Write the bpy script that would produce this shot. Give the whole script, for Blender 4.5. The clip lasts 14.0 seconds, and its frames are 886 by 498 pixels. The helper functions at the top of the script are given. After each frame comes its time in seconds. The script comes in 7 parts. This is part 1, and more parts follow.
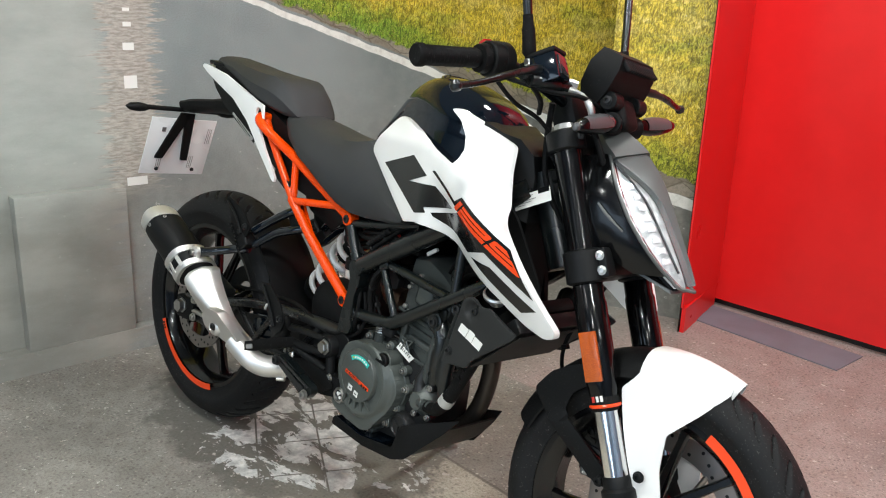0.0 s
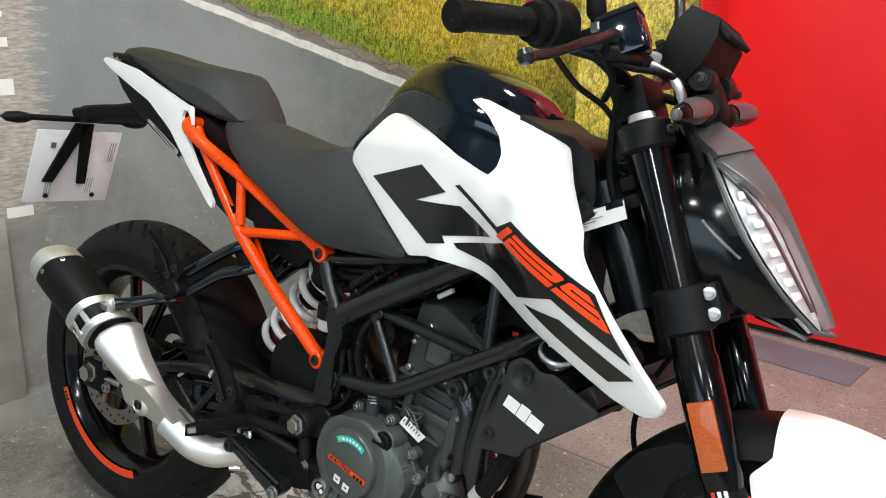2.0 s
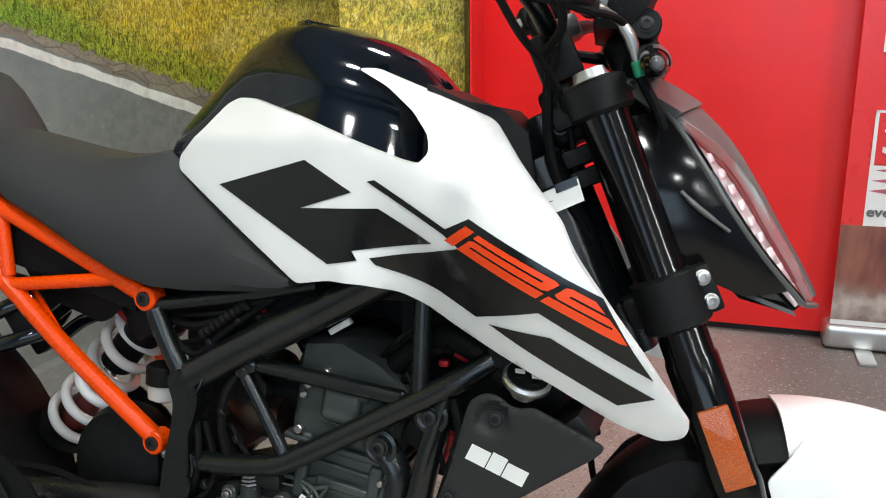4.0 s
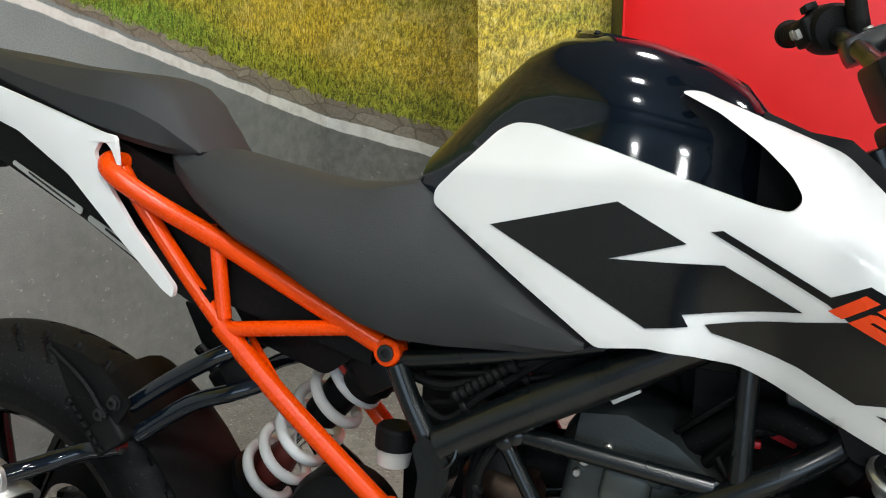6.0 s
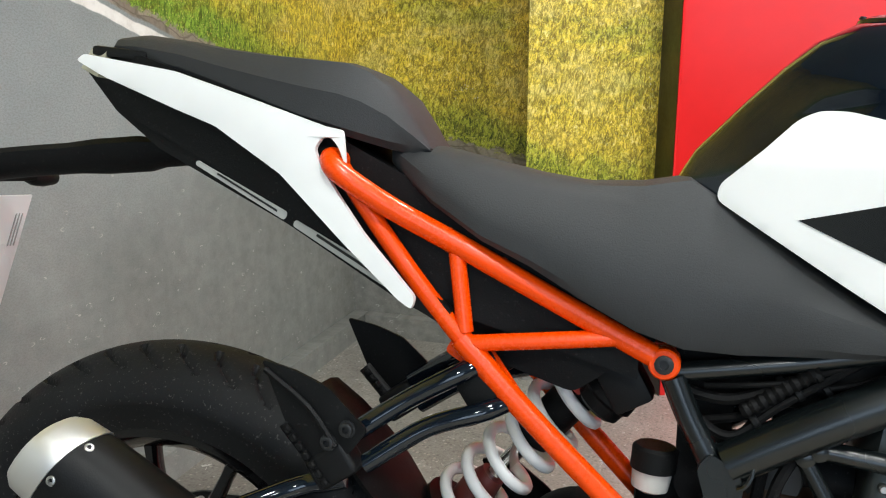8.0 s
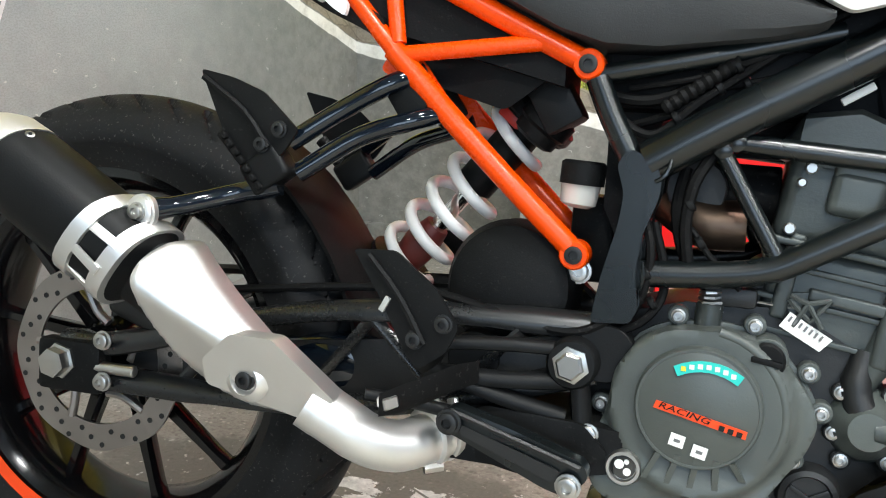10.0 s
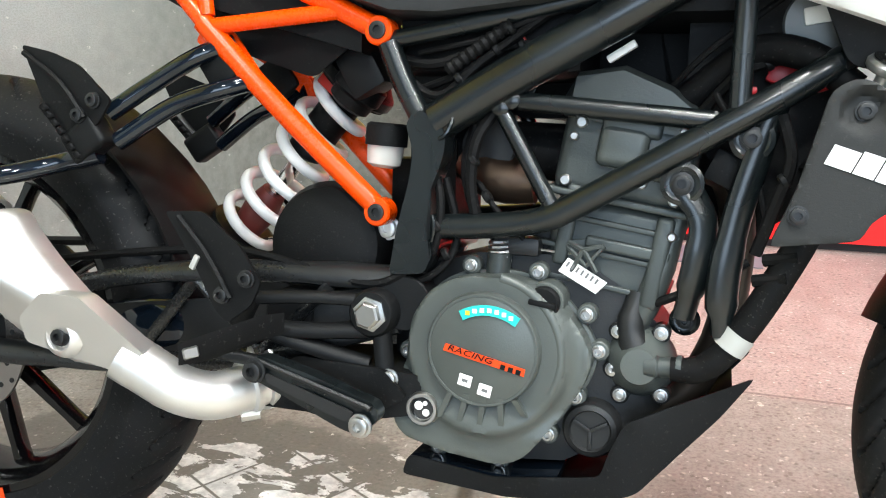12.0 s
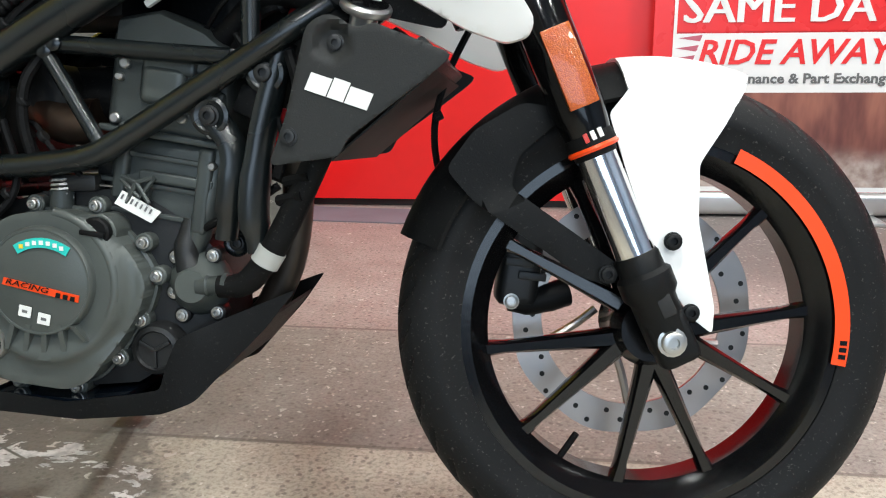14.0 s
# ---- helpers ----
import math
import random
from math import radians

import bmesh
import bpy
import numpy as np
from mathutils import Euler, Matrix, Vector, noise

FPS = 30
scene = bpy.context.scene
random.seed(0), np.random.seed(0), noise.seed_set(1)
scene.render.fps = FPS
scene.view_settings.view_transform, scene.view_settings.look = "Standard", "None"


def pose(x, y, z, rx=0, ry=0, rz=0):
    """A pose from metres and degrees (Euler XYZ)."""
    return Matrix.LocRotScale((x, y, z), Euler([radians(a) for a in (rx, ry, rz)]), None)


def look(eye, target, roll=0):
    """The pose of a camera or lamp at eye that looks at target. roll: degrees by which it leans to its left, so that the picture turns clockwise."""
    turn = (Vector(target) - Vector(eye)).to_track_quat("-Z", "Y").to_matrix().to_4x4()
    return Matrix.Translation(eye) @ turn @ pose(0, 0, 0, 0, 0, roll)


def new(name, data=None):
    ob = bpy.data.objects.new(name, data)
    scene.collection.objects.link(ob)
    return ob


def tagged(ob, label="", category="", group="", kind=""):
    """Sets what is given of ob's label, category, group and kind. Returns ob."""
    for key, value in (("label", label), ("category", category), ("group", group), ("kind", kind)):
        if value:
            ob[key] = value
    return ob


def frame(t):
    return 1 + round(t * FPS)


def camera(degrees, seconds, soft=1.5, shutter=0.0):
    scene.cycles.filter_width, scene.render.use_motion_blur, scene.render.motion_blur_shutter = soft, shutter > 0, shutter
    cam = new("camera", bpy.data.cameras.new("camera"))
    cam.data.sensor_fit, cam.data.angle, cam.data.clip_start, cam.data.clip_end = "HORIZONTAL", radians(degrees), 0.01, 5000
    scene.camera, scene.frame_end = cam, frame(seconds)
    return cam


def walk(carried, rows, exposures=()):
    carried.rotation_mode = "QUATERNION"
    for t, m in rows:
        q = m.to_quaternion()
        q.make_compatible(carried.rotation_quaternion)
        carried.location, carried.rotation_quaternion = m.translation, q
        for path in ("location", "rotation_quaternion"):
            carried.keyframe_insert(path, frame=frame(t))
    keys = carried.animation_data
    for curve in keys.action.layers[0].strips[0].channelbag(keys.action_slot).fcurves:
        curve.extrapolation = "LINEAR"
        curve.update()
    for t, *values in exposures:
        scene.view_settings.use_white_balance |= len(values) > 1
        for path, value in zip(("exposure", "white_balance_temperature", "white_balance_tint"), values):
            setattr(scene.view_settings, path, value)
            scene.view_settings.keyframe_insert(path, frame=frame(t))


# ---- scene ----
cam = camera(55.55, 14.0, 1.1)
PATH = [
    (0, (2.089, -1.046, 1.175), (0.668, 0.241, 0.605), 2.06),
    (0.5, (1.970, -1.011, 1.157), (0.561, 0.292, 0.592), 2.14),
    (1, (1.852, -0.988, 1.139), (0.448, 0.327, 0.591), 1.31),
    (1.5, (1.749, -0.950, 1.112), (0.375, 0.396, 0.565), 0.83),
    (2, (1.635, -0.876, 1.091), (0.379, 0.582, 0.546), 1.05),
    (2.5, (1.542, -0.806, 1.068), (0.424, 0.763, 0.529), 0.80),
    (2.7, (1.488, -0.790, 1.052), (0.449, 0.832, 0.515), 0.48),
    (4.8, (1.209, -0.774, 1.018), (0.615, 1.062, 0.493), -1.10),
    (5, (1.189, -0.769, 1.017), (0.581, 1.063, 0.495), -1.20),
    (5.5, (1.090, -0.747, 1.026), (0.385, 1.050, 0.503), -0.95),
    (6, (0.978, -0.722, 1.034), (0.209, 1.048, 0.510), -0.57),
    (6.5, (0.848, -0.709, 1.048), (0.089, 1.066, 0.526), -0.19),
    (7, (0.730, -0.723, 1.056), (0.032, 1.080, 0.544), 0.98),
    (7.5, (0.640, -0.757, 1.054), (0.031, 1.083, 0.562), 1.83),
    (8, (0.632, -0.777, 0.992), (0.010, 1.067, 0.529), -0.06),
    (8.5, (0.665, -0.778, 0.906), (0.030, 1.058, 0.432), -0.42),
    (9, (0.688, -0.796, 0.820), (0.010, 1.019, 0.326), 0.32),
    (9.2, (0.695, -0.821, 0.764), (0.018, 1.002, 0.298), 0.55),
    (11.3, (0.902, -0.822, 0.698), (0.161, 0.964, 0.188), 0.28),
    (11.5, (0.918, -0.819, 0.697), (0.182, 0.970, 0.189), -0.22),
    (12, (0.959, -0.811, 0.694), (0.300, 1.009, 0.189), -0.67),
    (12.5, (1.019, -0.802, 0.692), (0.489, 1.058, 0.184), -0.67),
    (13, (1.095, -0.800, 0.689), (0.710, 1.093, 0.171), -0.70),
    (13.5, (1.186, -0.816, 0.670), (0.863, 1.086, 0.141), -0.66),
    (14, (1.267, -0.838, 0.648), (1.005, 1.071, 0.113), -0.65),
]
EXPOSURE = [(0.0, -0.13), (2.5, -0.12), (5.0, -0.35), (7.5, -0.05), (9.0, 0.33), (11.5, 0.85), (12.5, 1.0), (13.0, 0.66), (13.5, 0.28), (14.0, 0.18)]
walk(cam, [(t, look(eye, target, roll)) for t, eye, target, roll in PATH], EXPOSURE)

# ---- world, lights ----
world = bpy.data.worlds.new("world")
scene.world = world
world.use_nodes = True
world.node_tree.nodes["Background"].inputs["Color"].default_value = (0.9, 0.95, 1.0, 1)
world.node_tree.nodes["Background"].inputs["Strength"].default_value = 0.1
scene.view_settings.exposure = 0.0
CEIL = 2.75
LAMP_W = 34.0
LAMP_SIZE = 0.22


def area_lamp(name, m, sx, sy, watts, colour):
    d = bpy.data.lights.new(name, "AREA")
    d.shape, d.size, d.size_y, d.energy, d.color = "RECTANGLE", sx, sy, watts, colour
    ob = new(name, d)
    ob.matrix_basis = m
    return ob


LAMPS = [(1.0, -0.9), (2.7, -0.9), (1.0, -2.6), (2.7, -2.6), (4.3, -0.9), (4.3, -2.6), (1.0, 0.9), (2.7, 0.9)]
for lx, ly in LAMPS:
    area_lamp("panel_light", pose(lx, ly, CEIL - 0.05), LAMP_SIZE, LAMP_SIZE, LAMP_W, (0.95, 0.985, 0.965))
# daylight through the shop window behind the camera
area_lamp("window_light", pose(1.9, -4.16, 1.45, 90, 0, 0), 2.6, 1.6, 46.0, (0.62, 0.80, 1.0))

# ---- materials ----
class Nodes:
    """A short hand for node materials."""

    def __init__(self, name):
        self.mat = bpy.data.materials.new(name)
        self.mat.use_nodes = True
        self.t = self.mat.node_tree
        self.b = self.t.nodes["Principled BSDF"]

    def n(self, kind, **props):
        nd = self.t.nodes.new(kind)
        for k, v in props.items():
            if k == "operation":
                nd.operation = v
            elif k == "data_type":
                nd.data_type = v
            elif k == "blend_type":
                nd.blend_type = v
        return nd

    def put(self, sock, v):
        if isinstance(v, bpy.types.NodeSocket):
            self.t.links.new(v, sock)
        elif isinstance(v, (int, float)):
            sock.default_value = v
        else:
            sock.default_value = (*v, 1.0) if len(v) == 3 and len(sock.default_value) == 4 else v

    def m(self, op, a, b=0.0, c=0.0):
        nd = self.n("ShaderNodeMath", operation=op)
        for i, v in enumerate((a, b, c)):
            self.put(nd.inputs[i], v)
        return nd.outputs[0]

    def step(self, x, lo, hi):
        nd = self.t.nodes.new("ShaderNodeMapRange")
        nd.interpolation_type = "SMOOTHSTEP"
        self.put(nd.inputs[0], x)
        self.put(nd.inputs[1], lo)
        self.put(nd.inputs[2], hi)
        return nd.outputs[0]

    def mix(self, f, a, b, how="MIX"):
        nd = self.n("ShaderNodeMix", data_type="RGBA", blend_type=how)
        self.put(nd.inputs[0], f)
        self.put(nd.inputs[6], a)
        self.put(nd.inputs[7], b)
        return nd.outputs[2]

    def coord(self, which="Object"):
        return self.n("ShaderNodeTexCoord").outputs[which]

    def scaled(self, vec, s):
        nd = self.n("ShaderNodeMapping")
        self.put(nd.inputs[0], vec)
        nd.inputs[3].default_value = s
        return nd.outputs[0]

    def turned(self, vec, deg):
        nd = self.n("ShaderNodeMapping")
        self.put(nd.inputs[0], vec)
        nd.inputs[2].default_value = (0, 0, radians(deg))
        return nd.outputs[0]

    def noise(self, vec, scale, detail=4.0, rough=0.55, dist=0.0):
        nd = self.n("ShaderNodeTexNoise")
        self.put(nd.inputs["Vector"], vec)
        nd.inputs["Scale"].default_value, nd.inputs["Detail"].default_value = scale, detail
        nd.inputs["Roughness"].default_value, nd.inputs["Distortion"].default_value = rough, dist
        return nd.outputs[0]

    def cells(self, vec, scale, feature="F1", out="Distance"):
        nd = self.n("ShaderNodeTexVoronoi")
        nd.feature = feature
        self.put(nd.inputs["Vector"], vec)
        nd.inputs["Scale"].default_value = scale
        return nd.outputs[out]

    def xyz(self, vec):
        nd = self.n("ShaderNodeSeparateXYZ")
        self.put(nd.inputs[0], vec)
        return nd.outputs

    def bump(self, h, strength=0.2, dist=0.002):
        nd = self.n("ShaderNodeBump")
        nd.inputs["Strength"].default_value, nd.inputs["Distance"].default_value = strength, dist
        self.put(nd.inputs["Height"], h)
        self.t.links.new(nd.outputs[0], self.b.inputs["Normal"])

    def set(self, **kw):
        for k, v in kw.items():
            self.put(self.b.inputs[k.replace("_", " ")], v)
        return self.mat


def surface(name, colour, rough=0.5, metal=0.0, vary=0.12, grain=0.15, scale=60.0, coat=0.0, spec=0.5, dust=0.0):
    """A worked surface: broad stains, fine grain in colour, roughness and relief."""
    k = Nodes(name)
    p = k.coord()
    broad, fine = k.noise(p, 7.0, 3), k.noise(p, scale, 5, 0.65)
    dark = tuple(c * (1 - vary) for c in colour)
    light = tuple(min(1, c * (1 + vary)) for c in colour)
    col = k.mix(k.step(broad, 0.3, 0.7), dark, light)
    if dust:
        col = k.mix(k.m("MULTIPLY", k.step(k.noise(p, 260.0, 2), 0.62, 0.75), dust), col, (0.5, 0.47, 0.43))
    r = k.m("ADD", k.m("MULTIPLY", k.m("SUBTRACT", k.m("ADD", broad, fine if grain else broad), 1.0), 0.22 if grain else 0.10), rough)
    if grain:
        k.bump(fine, grain, 0.0006)
    k.set(Base_Color=col, Roughness=r, Metallic=metal, Specular_IOR_Level=spec)
    if coat:
        k.set(Coat_Weight=coat, Coat_Roughness=0.06)
    return k.mat


M = {}
M["white"] = surface("white_gloss_paint", (0.80, 0.80, 0.79), 0.32, vary=0.02, grain=0.0, coat=0.35)
# gloss black leaning navy: bluish reflection on the tank put into the base colour
M["black_gloss"] = surface("blue_tinted_black_gloss", (0.0030, 0.0055, 0.0095), 0.07, vary=0.2, grain=0.0, coat=0.15, spec=0.5)
M["black_deep"] = surface("black_gloss_plastic", (0.0025, 0.0025, 0.0027), 0.13, vary=0.15, grain=0.0, spec=0.32)
M["decal"] = surface("black_gloss_decal", (0.005, 0.0054, 0.0058), 0.17, vary=0.1, grain=0.0, spec=0.45)
M["orange"] = surface("orange_powder_coat", (0.82, 0.062, 0.0), 0.28, vary=0.05, grain=0.06, scale=220, coat=0.0, spec=0.35)
M["decal_orange"] = surface("orange_decal", (0.80, 0.058, 0.006), 0.30, vary=0.03, grain=0.0)
M["frame"] = surface("black_satin_frame_paint", (0.0040, 0.0058, 0.0062), 0.27, spec=0.55, vary=0.2, grain=0.0, scale=180)
M["plastic"] = surface("black_textured_plastic", (0.0042, 0.0044, 0.0046), 0.55, spec=0.15, vary=0.18, grain=0.5, scale=420, dust=0.03)
M["guard_plastic"] = surface("matt_grey_black_plastic", (0.017, 0.0178, 0.0176), 0.62, spec=0.3, vary=0.12, grain=0.4, scale=520, dust=0.02)
M["plastic_soft"] = surface("dark_grey_plastic", (0.0055, 0.0058, 0.0061), 0.48, spec=0.18, vary=0.15, grain=0.4, scale=420)
M["arm_paint"] = surface("black_swingarm_paint", (0.010, 0.0105, 0.011), 0.30, spec=0.5, vary=0.2, grain=0.12, scale=300)
M["vinyl"] = surface("dark_grey_seat_vinyl", (0.026, 0.0272, 0.0284), 0.64, spec=0.35, vary=0.10, grain=0.55, scale=520)
M["rubber"] = surface("black_rubber", (0.0042, 0.0042, 0.0044), 0.62, spec=0.12, vary=0.2, grain=0.35, scale=300, dust=0.05)
M["tyre"] = surface("tyre_rubber", (0.0085, 0.0086, 0.009), 0.60, spec=0.16, vary=0.25, grain=0.3, scale=240, dust=0.10)
M["rim"] = surface("black_gloss_rim_paint", (0.003, 0.003, 0.0034), 0.15, vary=0.2, grain=0.03, scale=150, coat=0.1, spec=0.4)
M["engine"] = surface("grey_cast_engine_paint", (0.072, 0.081, 0.075), 0.40, metal=0.15, vary=0.12, grain=0.35, scale=330)
M["cast"] = surface("rough_cast_aluminium", (0.052, 0.060, 0.058), 0.42, metal=0.35, vary=0.2, grain=0.5, scale=260)
M["cast_dark"] = surface("dark_cast_metal", (0.014, 0.0145, 0.015), 0.45, metal=0.3, vary=0.25, grain=0.5, scale=260)
M["steel"] = surface("brushed_stainless_steel", (0.74, 0.725, 0.70), 0.42, metal=0.9, vary=0.06, grain=0.15, scale=200)
M["chrome"] = surface("polished_fork_steel", (0.78, 0.77, 0.75), 0.10, metal=1.0, vary=0.03, grain=0.0)
M["bolt"] = surface("zinc_plated_bolt", (0.46, 0.45, 0.43), 0.36, metal=1.0, vary=0.12, grain=0.1, scale=400)
M["disc"] = surface("brake_disc_steel", (0.36, 0.33, 0.315), 0.36, metal=1.0, vary=0.15, grain=0.2, scale=300)
M["spring"] = surface("white_spring_coating", (0.78, 0.77, 0.75), 0.35, vary=0.03, grain=0.05)
M["red"] = surface("red_anodised_metal", (0.45, 0.03, 0.02), 0.35, vary=0.1, grain=0.1)
M["red_bright"] = surface("red_plastic", (0.62, 0.020, 0.028), 0.40, vary=0.08, grain=0.0)
M["maroon"] = surface("dark_red_rubber", (0.12, 0.02, 0.016), 0.5, vary=0.2, grain=0.2)
M["silver_trim"] = surface("satin_grey_trim", (0.10, 0.105, 0.103), 0.36, metal=0.35, vary=0.05, grain=0.05)
M["teal"] = surface("teal_sticker", (0.02, 0.50, 0.44), 0.35, vary=0.04, grain=0.0)
M["label"] = surface("white_paper_label", (0.74, 0.74, 0.71), 0.5, vary=0.04, grain=0.0)
M["ink"] = surface("grey_ink", (0.12, 0.12, 0.12), 0.5, vary=0.05, grain=0.0)
M["yellow"] = surface("yellow_ink", (0.75, 0.55, 0.03), 0.5, vary=0.05, grain=0.0)
M["amber_tip"] = surface("faint_red_lens_tip", (0.30, 0.07, 0.07), 0.15, vary=0.05, grain=0.0, coat=0.5)
M["tail_clear"] = surface("pale_clear_lens", (0.42, 0.41, 0.30), 0.12, vary=0.05, grain=0.0, coat=0.6)
M["pipe_dark"] = surface("dark_heat_pipe", (0.05, 0.042, 0.036), 0.42, metal=0.8, vary=0.3, grain=0.1)
M["lens_smoke"] = surface("smoked_lens", (0.055, 0.055, 0.058), 0.30, vary=0.1, grain=0.0)
M["led_cell"] = surface("frosted_led_cell", (0.85, 0.86, 0.88), 0.22, vary=0.05, grain=0.3, scale=500, metal=0.5)
# near-black that stands in for the shade inside holes, slots and recesses
M["hole"] = surface("recess_shade_black", (0.006, 0.006, 0.006), 0.7, vary=0.1, grain=0.0)
M["green"] = surface("green_plastic", (0.01, 0.22, 0.10), 0.4, vary=0.05, grain=0.0)
M["plate"] = surface("white_number_plate", (0.80, 0.82, 0.82), 0.28, vary=0.03, grain=0.0)
M["red_lens"] = surface("red_lens", (0.35, 0.01, 0.01), 0.12, vary=0.05, grain=0.0, coat=0.6)
M["screen"] = surface("dark_glass_display", (0.02, 0.022, 0.024), 0.08, vary=0.05, grain=0.0, coat=0.6)
M["sticker_grey"] = surface("grey_anti_slip_strip", (0.36, 0.36, 0.34), 0.45, vary=0.05, grain=0.1)

k = Nodes("heat_tinted_exhaust_pipe")
hp = k.coord()
k.set(Base_Color=k.mix(k.step(k.noise(hp, 14.0, 3), 0.35, 0.65), (0.060, 0.030, 0.022), (0.15, 0.105, 0.075)), Metallic=0.9, Roughness=0.42)
M["pipe_hot"] = k.mat

k = Nodes("amber_reflector")
ap = k.coord()
k.bump(k.cells(k.scaled(ap, (1, 1, 1)), 700.0), 0.5, 0.001)
k.set(Base_Color=k.mix(k.step(k.cells(ap, 700.0), 0.2, 0.6), (0.55, 0.105, 0.003), (0.36, 0.060, 0.002)), Roughness=0.18, Coat_Weight=0.6)
M["amber"] = k.mat

k = Nodes("clear_lens")
k.set(Base_Color=(0.97, 0.97, 0.97), Roughness=0.03, Transmission_Weight=1.0, IOR=1.45)
M["glass"] = k.mat

k = Nodes("translucent_reservoir")
k.set(Base_Color=(0.72, 0.70, 0.66), Roughness=0.22, Transmission_Weight=0.35, IOR=1.4)
M["clear_plastic"] = k.mat

k = Nodes("headlight_reflector")
lp = k.coord()
k.set(Base_Color=k.mix(k.step(k.noise(lp, 40.0, 2), 0.4, 0.6), (0.36, 0.37, 0.38), (0.56, 0.57, 0.58)), Metallic=0.4, Roughness=0.32)
M["reflector"] = k.mat


def mural_material():
    """A printed photograph of a country road: asphalt, white edge line, kerb stones, a flowering grass verge. UV is metres along the wall and up."""
    k = Nodes("printed_road_mural")
    uv = k.coord("UV")
    x, y, _ = k.xyz(uv)
    wob = k.m("MULTIPLY", k.m("SUBTRACT", k.noise(uv, 9.0, 3), 0.5), 0.02)
    line = k.m("SUBTRACT", k.m("ADD", y, wob), k.m("SUBTRACT", 0.690, k.m("ADD", k.m("MULTIPLY", k.m("MINIMUM", x, 0.0), 0.321), k.m("MULTIPLY", k.m("MAXIMUM", x, 0.0), 0.205))))  # height over the edge line
    far = k.step(x, 0.3, -1.6)  # farther down the road
    # asphalt
    fine, mid, big = k.noise(k.scaled(uv, (1, 1.6, 1)), 190.0, 6, 0.75), k.noise(uv, 22.0, 7, 0.7), k.noise(uv, 2.2, 3)
    near_c = k.mix(k.step(mid, 0.3, 0.7), (0.150, 0.155, 0.147), (0.24, 0.242, 0.228))
    road = k.mix(far, near_c, k.mix(k.step(big, 0.35, 0.65), (0.245, 0.285, 0.285), (0.34, 0.38, 0.375)))
    road = k.mix(k.m("MULTIPLY", k.step(fine, 0.42, 0.62), 0.36), road, (0.12, 0.12, 0.115))
    # lower road tinted warm: light off the floor put into the colour
    road = k.mix(k.m("MULTIPLY", k.step(y, 0.95, 0.45), 0.45), road, k.mix(k.step(mid, 0.3, 0.7), (0.19, 0.178, 0.152), (0.30, 0.285, 0.25)))
    flake = k.step(k.noise(k.turned(k.scaled(uv, (1.0, 2.6, 1)), -18), 26.0, 6, 0.72, 0.6), 0.635, 0.67)
    low = k.step(y, 0.75, 0.35)
    road = k.mix(k.m("MULTIPLY", k.m("MULTIPLY", flake, low), 0.75), road, (0.36, 0.35, 0.32))
    fv = k.turned(k.scaled(uv, (1.0, 1.9, 1)), -25)
    fd, fr_ = k.cells(fv, 30.0), k.xyz(k.cells(fv, 30.0, out="Color"))[0]
    fleck = k.m("MULTIPLY", k.step(k.m("ABSOLUTE", k.m("SUBTRACT", fd, 0.20)), 0.06, 0.02), k.step(k.noise(uv, 55.0, 3, 0.6), 0.52, 0.60))
    fleck = k.m("MULTIPLY", k.m("MULTIPLY", fleck, k.step(fr_, 0.55, 0.62)), k.step(y, 0.95, 0.6))
    road = k.mix(k.m("MULTIPLY", fleck, 0.8), road, (0.55, 0.54, 0.50))
    left = k.step(k.m("ADD", x, k.m("MULTIPLY", k.m("SUBTRACT", k.noise(k.scaled(uv, (0.4, 5, 1)), 7.0, 4, 0.7), 0.5), 0.30)), -1.86, -1.96)
    road = k.mix(k.m("MULTIPLY", left, 0.75), road, k.mix(k.step(k.noise(k.scaled(uv, (0.7, 1.6, 1)), 3.2, 5, 0.6), 0.3, 0.7), k.mix(low, (0.35, 0.37, 0.33), (0.205, 0.195, 0.165)), k.mix(low, (0.52, 0.54, 0.495), (0.32, 0.305, 0.265))))
    # worn centre line with square dashes
    cx = k.m("ADD", x, 1.862)
    torn = k.m("ADD", k.m("ABSOLUTE", cx), k.m("MULTIPLY", k.m("SUBTRACT", k.noise(k.scaled(uv, (0.6, 6, 1)), 9.0, 4, 0.75), 0.5), 0.30))
    worn = k.m("MULTIPLY", k.step(torn, 0.10, 0.075), k.step(y, 0.50, 0.60))
    worn_c = k.mix(k.step(k.noise(k.scaled(uv, (1, 5, 1)), 30.0, 5, 0.7), 0.35, 0.65), (0.30, 0.27, 0.23), (0.56, 0.52, 0.46))
    road = k.mix(k.m("MULTIPLY", worn, 0.85), road, worn_c)
    dash = 0.0
    for lo, hi, wd in ((0.552, 0.580, 0.034), (0.867, 0.907, 0.021), (0.986, 1.009, 0.018), (1.058, 1.072, 0.013), (1.105, 1.115, 0.011), (1.142, 1.150, 0.009)):
        d = k.m("MULTIPLY", k.m("MULTIPLY", k.m("GREATER_THAN", y, lo), k.m("LESS_THAN", y, hi)), k.m("LESS_THAN", k.m("ABSOLUTE", k.m("ADD", cx, -0.004)), wd))
        dash = k.m("MAXIMUM", dash, d)
    road = k.mix(dash, road, (0.84, 0.84, 0.80))
    # edge line
    lw = k.m("ADD", 0.009, k.m("MULTIPLY", k.step(x, -1.8, 0.6), 0.012))
    on = k.step(k.m("SUBTRACT", k.m("ABSOLUTE", line), lw), 0.003, -0.001)
    col = k.mix(on, road, k.mix(k.step(mid, 0.25, 0.6), (0.64, 0.62, 0.57), (0.86, 0.85, 0.80)))
